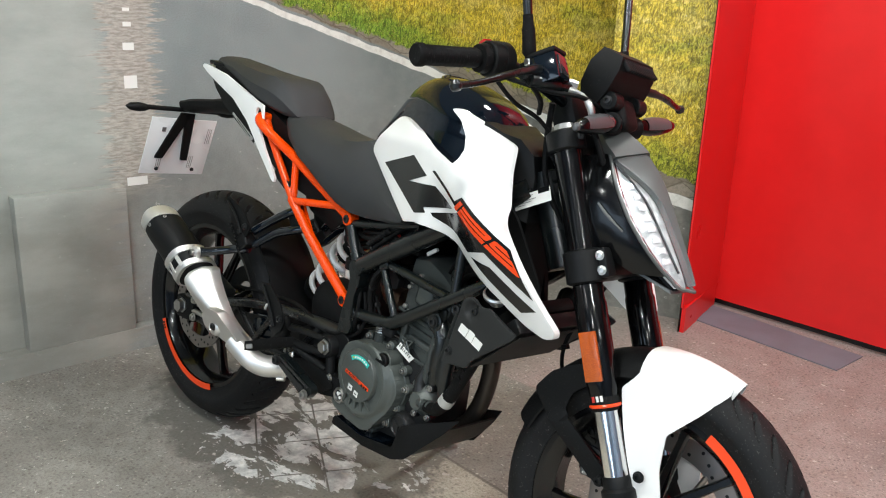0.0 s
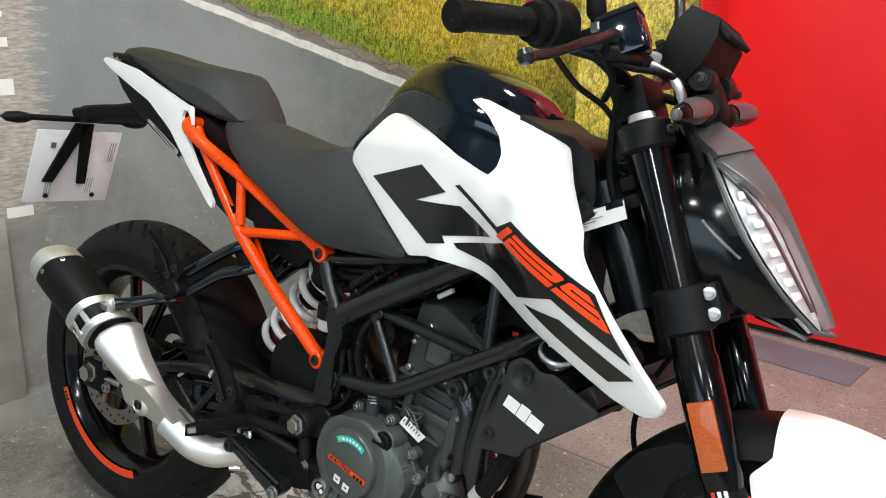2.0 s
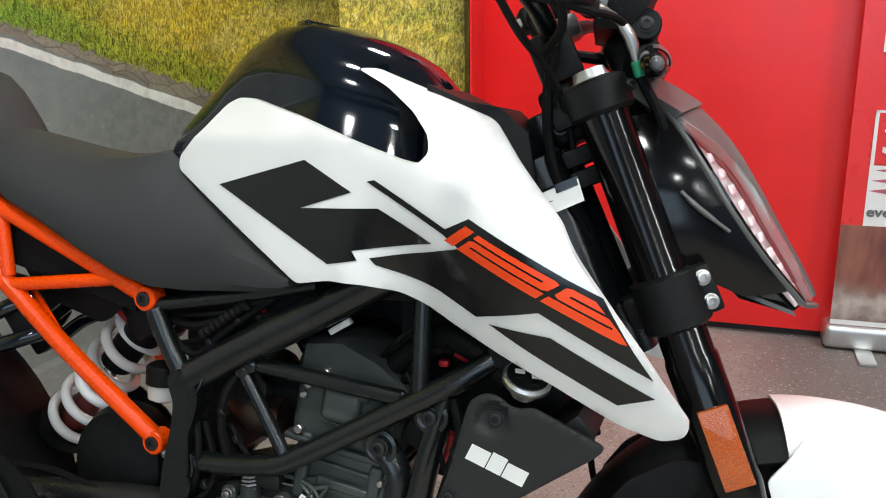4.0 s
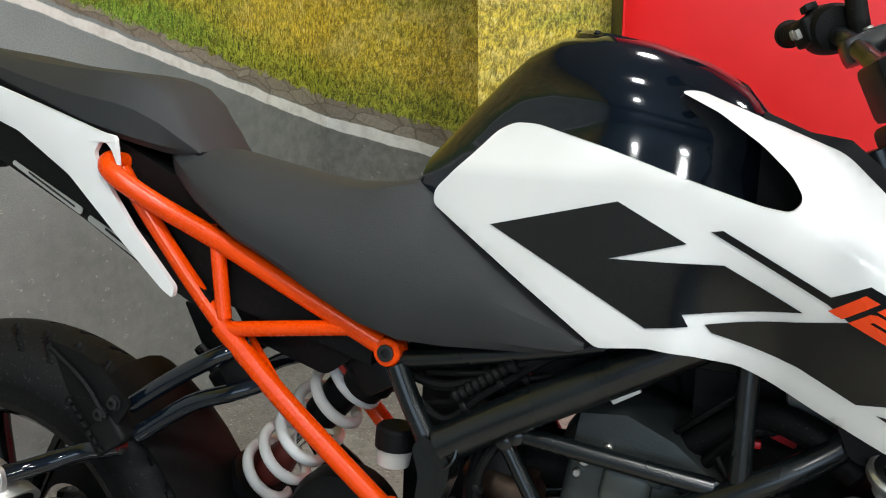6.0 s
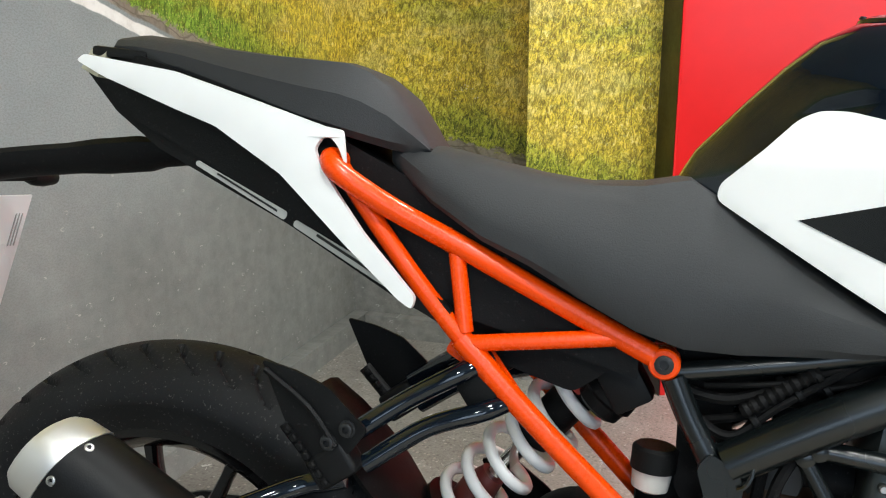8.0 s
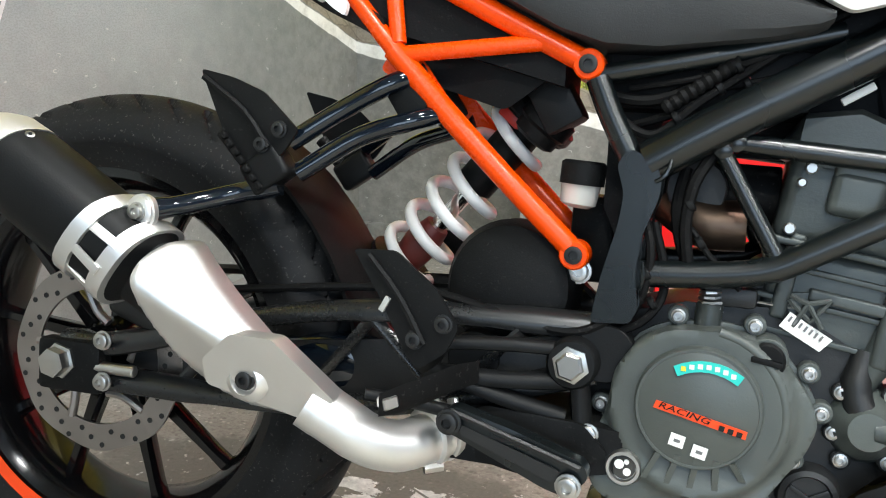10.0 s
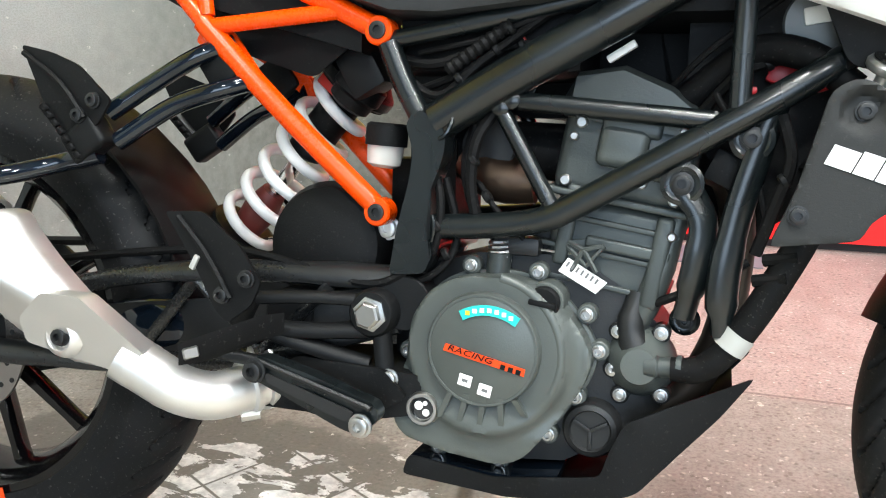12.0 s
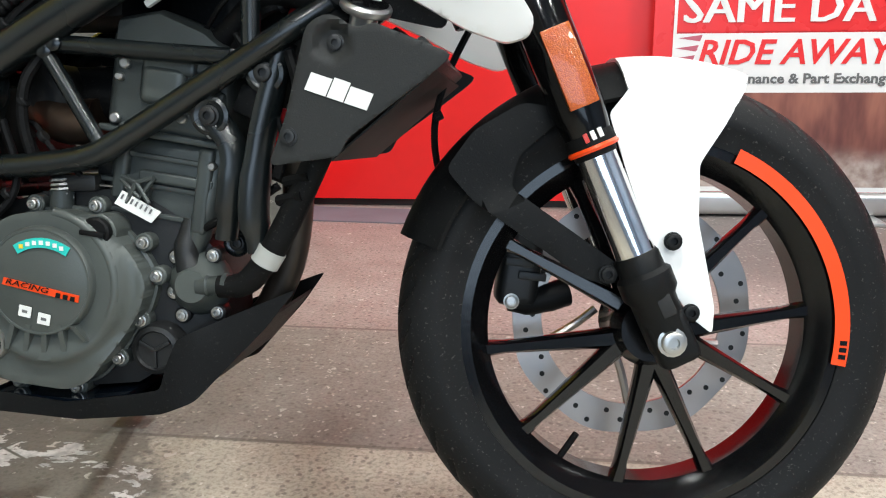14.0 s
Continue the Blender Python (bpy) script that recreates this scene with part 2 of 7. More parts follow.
    # kerb stones
    kw = k.m("ADD", 0.032, k.m("MULTIPLY", k.step(x, -1.8, 0.4), 0.055))
    sv = k.n("ShaderNodeCombineXYZ")
    k.put(sv.inputs[0], k.m("MULTIPLY", x, 9.0)), k.put(sv.inputs[1], k.m("MULTIPLY", k.m("ADD", line, wob), 26.0))
    sv = sv.outputs[0]
    stone = k.mix(k.xyz(k.cells(sv, 1.0, out="Color"))[0], (0.24, 0.205, 0.165), (0.36, 0.315, 0.255))
    stone = k.mix(k.m("MULTIPLY", k.step(k.noise(uv, 70.0, 6, 0.75), 0.42, 0.62), 0.5), stone, (0.16, 0.135, 0.10))
    stone = k.mix(k.m("MULTIPLY", k.step(k.cells(sv, 1.0, "DISTANCE_TO_EDGE"), 0.06, 0.01), 0.6), stone, (0.10, 0.085, 0.06))
    col = k.mix(k.step(line, 0.020, 0.026), col, stone)
    # grass
    blade = k.noise(k.scaled(k.turned(uv, 9), (1.0, 0.42, 1)), 96.0, 7, 0.80, 1.1)
    tuft = k.noise(k.scaled(uv, (1.0, 1.5, 1)), 19.0, 5, 0.75)
    yellow = k.mix(k.step(blade, 0.40, 0.60), (0.24, 0.165, 0.018), (0.95, 0.72, 0.075))
    yellow = k.mix(k.step(k.m("ADD", blade, k.m("MULTIPLY", tuft, 0.6)), 0.86, 1.0), yellow, (0.92, 0.80, 0.34))
    green = k.mix(k.step(blade, 0.40, 0.60), (0.050, 0.072, 0.008), (0.50, 0.52, 0.055))
    lush = k.mix(k.step(blade, 0.40, 0.60), (0.055, 0.110, 0.014), (0.30, 0.47, 0.06))
    edge = k.m("SUBTRACT", line, k.m("ADD", kw, k.m("MULTIPLY", k.m("SUBTRACT", tuft, 0.5), 0.09)))
    verge = k.mix(k.step(x, -0.35, -0.9), green, lush)
    band = k.m("ADD", edge, k.m("MULTIPLY", k.m("SUBTRACT", k.noise(uv, 7.0, 4, 0.7), 0.5), 0.20))
    grass = k.mix(k.step(band, 0.045, 0.17), verge, yellow)
    patch = k.m("MULTIPLY", k.step(k.noise(k.scaled(uv, (0.7, 1.6, 1)), 3.2, 4, 0.65), 0.50, 0.62), k.step(y, 0.75, 1.0))
    grass = k.mix(k.m("MULTIPLY", patch, 0.65), grass, green)
    grass = k.mix(k.m("MULTIPLY", k.step(k.noise(k.scaled(uv, (1, 1.8, 1)), 14.0, 6, 0.8), 0.52, 0.62), 0.50), grass, (0.12, 0.105, 0.010))
    grass = k.mix(k.m("MULTIPLY", k.step(k.noise(k.scaled(k.turned(uv, -12), (1.0, 0.55, 1)), 44.0, 6, 0.75, 0.8), 0.53, 0.62), 0.55), grass, (0.085, 0.080, 0.010))
    grass = k.mix(k.m("MULTIPLY", k.step(k.cells(uv, 120.0), 0.30, 0.12), 0.45), grass, (0.95, 0.82, 0.30))
    pale = k.step(k.noise(k.scaled(uv, (0.8, 1.5, 1)), 5.5, 5, 0.62), 0.46, 0.64)
    grass = k.mix(k.m("MULTIPLY", k.m("MULTIPLY", pale, k.step(band, 0.10, 0.22)), 0.42), grass, k.mix(k.step(blade, 0.40, 0.60), (0.40, 0.31, 0.06), (0.92, 0.76, 0.30)))
    flower = k.step(k.cells(uv, 60.0), 0.16, 0.10)
    flowers = k.m("MULTIPLY", flower, k.step(k.noise(uv, 3.6, 2), 0.60, 0.66))
    grass = k.mix(k.m("MULTIPLY", flowers, 0.8), grass, (0.72, 0.68, 0.62))
    col = k.mix(k.step(edge, -0.004, 0.006), col, grass)
    k.bump(k.noise(uv, 3.0, 2), 0.05, 0.01)
    k.set(Base_Color=col, Roughness=0.42, Specular_IOR_Level=0.35)
    return k.mat


def floor_material():
    """Worn concrete with flakes of old white paint and a red-painted strip at the back."""
    k = Nodes("worn_painted_concrete_floor")
    p = k.coord()
    x, y, _ = k.xyz(p)
    fine, mid, big = k.noise(p, 140.0, 6, 0.7), k.noise(p, 18.0, 5, 0.65), k.noise(p, 2.0, 3)
    base = k.mix(k.step(big, 0.35, 0.65), (0.235, 0.220, 0.195), (0.315, 0.298, 0.265))
    base = k.mix(k.m("MULTIPLY", k.step(mid, 0.35, 0.65), 0.5), base, (0.185, 0.170, 0.150))
    near = k.step(k.m("ADD", y, k.m("MULTIPLY", k.m("SUBTRACT", mid, 0.5), 0.02)), 0.325, 0.305)
    front = k.m("MULTIPLY", near, k.step(x, 0.35, 0.6))
    base = k.mix(k.m("MULTIPLY", front, 0.75), base, k.mix(k.step(mid, 0.3, 0.7), (0.44, 0.405, 0.325), (0.55, 0.51, 0.42)))
    rear = k.step(k.m("ADD", y, k.m("MULTIPLY", k.m("SUBTRACT", mid, 0.5), 0.03)), 0.80, 0.82)
    redden = k.m("MULTIPLY", rear, k.step(x, 0.15, 0.5))
    pink = k.mix(k.step(k.noise(p, 9.0, 4, 0.7), 0.3, 0.7), (0.31, 0.222, 0.205), (0.42, 0.335, 0.315))
    base = k.mix(k.m("MULTIPLY", redden, 0.72), base, pink)
    midband = k.m("MULTIPLY", k.m("MULTIPLY", k.step(y, 0.305, 0.33), k.step(y, 0.82, 0.80)), k.step(x, 0.4, 0.8))
    base = k.mix(k.m("MULTIPLY", midband, 0.35), base, (0.24, 0.205, 0.185))
    grey = k.m("MULTIPLY", k.step(y, 1.0, 1.4), k.step(x, 1.2, 1.5))
    base = k.mix(k.m("MULTIPLY", grey, 0.8), base, (0.15, 0.135, 0.13))
    # aggregate
    ag = k.cells(p, 95.0)
    agc = k.cells(p, 95.0, out="Color")
    agl, _, agb = k.xyz(agc)
    base = k.mix(k.m("MULTIPLY", k.m("MULTIPLY", k.step(agl, 0.80, 0.84), k.step(ag, 0.42, 0.30)), 0.6), base, (0.46, 0.41, 0.35))
    base = k.mix(k.m("MULTIPLY", k.m("MULTIPLY", k.step(agb, 0.82, 0.86), k.step(ag, 0.42, 0.30)), 0.5), base, (0.085, 0.07, 0.06))
    base = k.mix(k.m("MULTIPLY", k.step(fine, 0.44, 0.62), 0.45), base, (0.105, 0.09, 0.08))
    # dark patch under the bike: its shadow put into the floor colour
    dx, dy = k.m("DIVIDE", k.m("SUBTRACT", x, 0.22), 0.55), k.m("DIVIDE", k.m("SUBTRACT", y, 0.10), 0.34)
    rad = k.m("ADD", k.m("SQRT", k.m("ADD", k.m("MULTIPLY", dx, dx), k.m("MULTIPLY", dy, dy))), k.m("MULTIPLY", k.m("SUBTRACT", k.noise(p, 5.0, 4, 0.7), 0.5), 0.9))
    bike_shade = k.step(rad, 1.02, 0.9)
    base = k.mix(k.m("MULTIPLY", bike_shade, 0.72), base, k.mix(mid, (0.075, 0.072, 0.062), (0.13, 0.125, 0.11)))
    # flakes of white paint
    flake_n = k.noise(k.turned(k.scaled(p, (1.0, 1.7, 1)), 28), 7.5, 7, 0.66, 0.5)
    rad2 = k.m("ADD", k.m("SQRT", k.m("ADD", k.m("MULTIPLY", k.m("DIVIDE", k.m("SUBTRACT", x, 0.30), 0.50), k.m("DIVIDE", k.m("SUBTRACT", x, 0.30), 0.50)), k.m("MULTIPLY", dy, dy))), 0.0)
    heavy = k.step(rad2, 1.15, 0.35)
    thresh = k.m("SUBTRACT", 0.70, k.m("MULTIPLY", heavy, 0.225))
    flakes = k.step(k.m("SUBTRACT", flake_n, thresh), -0.006, 0.006)
    grid = k.m("MINIMUM", k.m("ABSOLUTE", k.m("SUBTRACT", k.m("FRACT", k.m("MULTIPLY", k.xyz(k.turned(p, 28))[0], 6.0)), 0.5)), k.m("ABSOLUTE", k.m("SUBTRACT", k.m("FRACT", k.m("MULTIPLY", k.xyz(k.turned(p, 28))[1], 6.0)), 0.5)))
    flakes = k.m("MULTIPLY", flakes, k.step(grid, 0.008, 0.022))
    paint = k.mix(k.step(k.noise(p, 30.0, 5, 0.7), 0.35, 0.7), (0.40, 0.41, 0.40), (0.74, 0.74, 0.71))
    speck = k.m("MULTIPLY", k.step(k.noise(p, 24.0, 5, 0.6), 0.668, 0.685), 0.9)
    col = k.mix(k.m("MULTIPLY", flakes, 0.95), base, paint)
    col = k.mix(speck, col, (0.52, 0.49, 0.44))
    grit = k.m("MULTIPLY", k.step(k.noise(p, 62.0, 4, 0.6), 0.635, 0.665), k.step(k.noise(p, 4.0, 3), 0.38, 0.55))
    col = k.mix(k.m("MULTIPLY", grit, 0.75), col, (0.60, 0.57, 0.52))
    for c in (0.318, 0.82):
        joint = k.step(k.m("ABSOLUTE", k.m("SUBTRACT", y, c)), 0.006, 0.003)
        col = k.mix(k.m("MULTIPLY", k.m("MULTIPLY", joint, k.step(x, 0.4, 0.6)), 0.6), col, (0.09, 0.075, 0.065))
    k.bump(k.m("ADD", k.m("MULTIPLY", fine, 0.5), k.m("ADD", k.m("MULTIPLY", flakes, 0.6), mid)), 0.35, 0.003)
    k.set(Base_Color=col, Roughness=k.m("ADD", 0.42, k.m("MULTIPLY", mid, 0.3)), Specular_IOR_Level=0.35)
    return k.mat


M["mural"] = mural_material()
M["floor"] = floor_material()
M["wall_red"] = surface("red_wall_paint", (0.72, 0.016, 0.016), 0.32, vary=0.03, grain=0.0)
# unseen walls and ceiling: dark to cut fill light, blue to tint reflections
M["wall_plain"] = surface("blue_tinted_unseen_wall", (0.14, 0.19, 0.27), 0.6, vary=0.04, grain=0.2, scale=120)
M["ceiling"] = surface("blue_tinted_unseen_paint", (0.26, 0.32, 0.39), 0.7, vary=0.04, grain=0.2, scale=80)
# dark colour for the shade in the gap between column and red bay
M["gap_shade"] = surface("dark_gap_shade", (0.010, 0.008, 0.007), 0.4, vary=0.2, grain=0.15)
M["mat"] = surface("grey_rubber_mat", (0.155, 0.165, 0.195), 0.6, vary=0.10, grain=0.6, scale=300)
M["skirting"] = surface("black_strip", (0.02, 0.02, 0.022), 0.5, vary=0.1, grain=0.2)
M["banner_red"] = surface("printed_red_vinyl", (0.72, 0.028, 0.030), 0.28, vary=0.03, grain=0.0)
M["banner_white"] = surface("printed_white_vinyl", (0.74, 0.73, 0.72), 0.3, vary=0.02, grain=0.0)
M["banner_pink"] = surface("printed_faded_red", (0.45, 0.10, 0.14), 0.3, vary=0.05, grain=0.0)
M["alu"] = surface("anodised_aluminium", (0.62, 0.62, 0.61), 0.35, metal=0.9, vary=0.04, grain=0.1)

k = Nodes("printed_photo_sunset_track")
pp = k.coord()
px, py, pz = k.xyz(pp)
sky = k.mix(k.step(k.noise(k.scaled(pp, (1, 1, 0.25)), 9.0, 4), 0.3, 0.7), (0.10, 0.03, 0.03), (0.34, 0.13, 0.09))
dirt = k.mix(k.step(k.noise(pp, 16.0, 5), 0.3, 0.7), (0.20, 0.13, 0.11), (0.50, 0.42, 0.38))
k.set(Base_Color=k.mix(k.step(k.m("ADD", pz, k.m("MULTIPLY", k.noise(pp, 5.0, 3), 0.12)), 0.30, 0.22), sky, dirt), Roughness=0.3)
M["photo"] = k.mat

k = Nodes("lit_tube_diffuser")
k.set(Base_Color=(0.9, 0.9, 0.9), Emission_Color=(1.0, 0.97, 0.92), Emission_Strength=9.0)
M["tube_lit"] = k.mat

# ---- mesh helpers ----
def V(*a):
    return Vector(a if len(a) > 1 else a[0])


def finish(bm, name, sharp=38.0):
    bmesh.ops.recalc_face_normals(bm, faces=bm.faces)
    me = bpy.data.meshes.new(name)
    bm.to_mesh(me)
    bm.free()
    me.shade_smooth()
    me.set_sharp_from_angle(angle=radians(sharp))
    return me


def part(name, bm, material, parent, label="", m=None, sharp=38.0):
    me = finish(bm, name, sharp) if isinstance(bm, bmesh.types.BMesh) else bm
    if parent.parent and parent.parent.parent:
        m = parent.matrix_basis @ (m if m is not None else Matrix.Identity(4))
        parent = parent.parent
    if not me.materials:
        me.materials.append(M[material])
    ob = new(name, me)
    ob.parent = parent
    if m is not None:
        ob.matrix_basis = m
    if label:
        tagged(ob, label)
    return ob


def structure(name, bm, material, label="", category=""):
    me = finish(bm, name)
    me.materials.append(M[material])
    return tagged(new(name, me), label, category, kind="structure")


def spline(pts, n=6):
    """A smooth line through the points."""
    P = [V(p) for p in pts]
    if len(P) < 3:
        return P
    Q = [2 * P[0] - P[1]] + P + [2 * P[-1] - P[-2]]
    out = []
    for i in range(1, len(Q) - 2):
        a, b, c, d = Q[i - 1:i + 3]
        for j in range(n):
            t = j / n
            out.append(0.5 * (2 * b + (c - a) * t + (2 * a - 5 * b + 4 * c - d) * t * t + (3 * b - a - 3 * c + d) * t ** 3))
    return out + [P[-1]]


def tube(pts, r, n=12, smooth=0, bm=None, squash=1.0):
    """A pipe along the points; r is one radius or one for each point."""
    bm = bm or bmesh.new()
    P = spline(pts, smooth) if smooth else [V(p) for p in pts]
    rs = [r] * len(P) if isinstance(r, (int, float)) else [r[min(len(r) - 1, round(i * (len(r) - 1) / (len(P) - 1)))] for i in range(len(P))]
    d = (P[1] - P[0]).normalized()
    u = d.orthogonal().normalized()
    rings = []
    for i, p in enumerate(P):
        e = (P[min(i + 1, len(P) - 1)] - P[max(i - 1, 0)]).normalized()
        u = (u - e * u.dot(e)).normalized()
        w = e.cross(u)
        rings.append([bm.verts.new(p + (u * math.cos(a) + w * math.sin(a) * squash) * rs[i]) for a in (2 * math.pi * j / n for j in range(n))])
    for a, b in zip(rings, rings[1:]):
        for j in range(n):
            bm.faces.new((a[j], a[(j + 1) % n], b[(j + 1) % n], b[j]))
    bm.faces.new(rings[0][::-1]), bm.faces.new(rings[-1])
    return bm


def lathe(p, q, profile, n=32, bm=None):
    """Turns a profile of (way from p towards q in metres, radius) about the line p q."""
    bm = bm or bmesh.new()
    p, q = V(p), V(q)
    e = (q - p).normalized()
    u = e.orthogonal().normalized()
    w = e.cross(u)
    rings = []
    loop = len(profile) > 2 and tuple(profile[0]) == tuple(profile[-1])
    for t, r in profile[:-1] if loop else profile:
        c = p + e * t
        rings.append([bm.verts.new(c)] if r < 1e-6 else [bm.verts.new(c + (u * math.cos(a) + w * math.sin(a)) * r) for a in (2 * math.pi * j / n for j in range(n))])
    for a, b in zip(rings, rings[1:] + rings[:1] if loop else rings[1:]):
        for j in range(n):
            k2 = (j + 1) % n
            f = [a[j % len(a)], a[k2 % len(a)], b[k2 % len(b)], b[j % len(b)]]
            f = [v for i, v in enumerate(f) if v not in f[:i]]
            if len(f) > 2:
                bm.faces.new(f)
    for ring, flip in ((rings[0], True), (rings[-1], False)):
        if len(ring) > 2 and not loop:
            bm.faces.new(ring[::-1] if flip else ring)
    return bm


def rod(p, q, r, n=20, edge=0.0015, bm=None):
    h = (V(q) - V(p)).length
    e = min(edge, r * 0.4, h * 0.3)
    return lathe(p, q, [(0, 0), (0, r - e), (e, r), (h - e, r), (h, r - e), (h, 0)], n, bm)


def loft(rings, bm=None, caps=True, closed=True):
    bm = bm or bmesh.new()
    R = [[bm.verts.new(V(p)) for p in ring] for ring in rings]
    n = len(R[0])
    for a, b in zip(R, R[1:]):
        for j in range(n if closed else n - 1):
            bm.faces.new((a[j], a[(j + 1) % n], b[(j + 1) % n], b[j]))
    if caps:
        bm.faces.new(R[0][::-1]), bm.faces.new(R[-1])
    return bm


def block(c, size, bevel=0.004, turn=(0, 0, 0), bm=None, seg=2):
    bm = bm or bmesh.new()
    vs = bmesh.ops.create_cube(bm, size=1.0, matrix=Matrix.Translation(c) @ pose(0, 0, 0, *turn) @ Matrix.Diagonal((*size, 1)))["verts"]
    if bevel:
        es = list({e for v in vs for e in v.link_edges})
        bmesh.ops.bevel(bm, geom=es, offset=bevel, segments=seg, affect="EDGES", profile=0.6)
    return bm


def rounded(pts, r=0.01, n=3):
    """An outline with its corners rounded."""
    P = [Vector(p) for p in pts]
    out = []
    for i, p in enumerate(P):
        a, b = P[i - 1] - p, P[(i + 1) % len(P)] - p
        k = min(r, a.length * 0.45, b.length * 0.45)
        s, e = p + a.normalized() * k, p + b.normalized() * k
        for j in range(n + 1):
            t = j / n
            out.append((s * (1 - t) + p * t) * (1 - t) + (p * (1 - t) + e * t) * t)
    return out


def sheet(outline, fy, thick, step=0.03, side=1, lift=0.0, bm=None, bevel=0.0):
    """A panel seen from the side: an outline in (x, z), laid on the surface y = fy(x, z) and thickened towards the middle. side -1: its mirror image."""
    tmp = bmesh.new()
    tmp.faces.new([tmp.verts.new((p[0], 0, p[1])) for p in outline])
    if step:
        xs, zs = [p[0] for p in outline], [p[1] for p in outline]
        for lo, hi, no in ((min(xs), max(xs), (1, 0, 0)), (min(zs), max(zs), (0, 0, 1))):
            for i in range(1, int((hi - lo) / step) + 1):
                c = lo + i * step
                bmesh.ops.bisect_plane(tmp, geom=tmp.verts[:] + tmp.edges[:] + tmp.faces[:], plane_co=Vector(no) * c, plane_no=no)
    bmesh.ops.triangulate(tmp, faces=[f for f in tmp.faces if len(f.verts) > 4])
    f = fy if callable(fy) else (lambda a, b: fy)
    out = bm or bmesh.new()
    tmp.verts.ensure_lookup_table()
    edge = {v.index for e in tmp.edges if e.is_boundary for v in e.verts}
    top, bot = [], []
    for v in tmp.verts:
        y = f(v.co.x, v.co.z) - lift
        y += bevel if v.index in edge else 0
        top.append(out.verts.new((v.co.x, side * y, v.co.z)))
        bot.append(out.verts.new((v.co.x, side * (f(v.co.x, v.co.z) - lift + thick), v.co.z)))
    for fc in tmp.faces:
        i = [v.index for v in fc.verts]
        out.faces.new([top[j] for j in i])
        out.faces.new([bot[j] for j in i][::-1])
    for e in tmp.edges:
        if e.is_boundary:
            a, b = e.verts[0].index, e.verts[1].index
            out.faces.new((top[a], top[b], bot[b], bot[a]))
    tmp.free()
    return out


def ellipse(cx, cz, rx, rz, n=28, turn=0.0):
    c, s = math.cos(radians(turn)), math.sin(radians(turn))
    return [(cx + rx * math.cos(a) * c - rz * math.sin(a) * s, cz + rx * math.cos(a) * s + rz * math.sin(a) * c) for a in (2 * math.pi * i / n for i in range(n))]


BOLTS = {}


def bolt(p, way, r, parent, m=None, material="bolt", h=None, name="bolt"):
    """A flanged socket bolt with its head towards way."""
    key = (round(r, 4), material, h)
    if key not in BOLTS:
        t = h or r * 0.9
        bm = lathe((0, 0, 0), (0, 0, 1), [(0, r * 1.25), (t * 0.25, r * 1.25), (t * 0.3, r), (t * 0.9, r * 0.98), (t, r * 0.82), (t, r * 0.48), (t * 0.45, r * 0.46), (t * 0.45, 0)], 14)
        BOLTS[key] = finish(bm, "bolt")
        BOLTS[key].materials.append(M[material])
    turn = V(way).to_track_quat("Z", "Y").to_matrix().to_4x4()
    mm = Matrix.Translation(V(p)) @ turn
    return part(name, BOLTS[key], material, parent, m=(m @ mm) if m is not None else mm)


def text_mesh(body, size, depth, width=0.0, shear=0.0, bold=0.0):
    """Letters as a mesh in their own plane, the left end of the line at the origin; width: stretched to it."""
    cu = bpy.data.curves.new("letters", "FONT")
    cu.body, cu.size, cu.extrude, cu.shear, cu.offset = body, size, depth, shear, bold
    cu.resolution_u = 2
    ob = bpy.data.objects.new("letters", cu)
    scene.collection.objects.link(ob)
    bpy.context.view_layer.update()
    me = bpy.data.meshes.new_from_object(ob.evaluated_get(bpy.context.evaluated_depsgraph_get()))
    bpy.data.objects.remove(ob)
    bpy.data.curves.remove(cu)
    if width:
        w = max(v.co.x for v in me.vertices)
        me.transform(Matrix.Diagonal((width / w, 1, 1, 1)))
    return me

# ---- the room ----
WX, FY, COLX0, COLY, REDY = -0.60, 1.88, 0.10, 1.58, 2.0
EAST, SOUTH = 5.2, -4.2


def wall_sheet(name, p, q, z0, z1, thick, material, label, u0=None, category="wall"):
    """An upright wall from p to q (its front on the left hand side as one goes), with a UV in metres if u0 is given."""
    bm = bmesh.new()
    p, q = V(p[0], p[1], 0), V(q[0], q[1], 0)
    d = (q - p).normalized()
    nrm = Vector((-d.y, d.x, 0))
    L = (q - p).length
    c = [p, q, q - nrm * thick, p - nrm * thick]
    lo = [bm.verts.new(v + Vector((0, 0, z0))) for v in c]
    hi = [bm.verts.new(v + Vector((0, 0, z1))) for v in c]
    faces = [bm.faces.new((lo[i], lo[(i + 1) % 4], hi[(i + 1) % 4], hi[i])) for i in range(4)]
    bm.faces.new(lo[::-1]), bm.faces.new(hi)
    if u0 is not None:
        uv = bm.loops.layers.uv.new("UVMap")
        for f in bm.faces:
            for lp in f.loops:
                co = lp.vert.co
                lp[uv].uv = (u0 + (co - p).dot(d), co.z)
    return structure(name, bm, material, label, category)


def floor_z(x, y):
    """The height of the floor."""
    return 0.0


def map_uv(ob, f):
    uvl = ob.data.uv_layers.new(name="UVMap")
    for lp in ob.data.loops:
        uvl.data[lp.index].uv = f(ob.data.vertices[lp.vertex_index].co)


bm = bmesh.new()
bmesh.ops.create_grid(bm, x_segments=8, y_segments=8, size=1.0, matrix=Matrix.Translation((2.2, -0.8, 0)) @ Matrix.Diagonal((4.2, 4.2, 1, 1)))
for v in bm.verts:
    v.co.z = floor_z(v.co.x, v.co.y)
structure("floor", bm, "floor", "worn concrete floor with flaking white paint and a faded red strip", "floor")
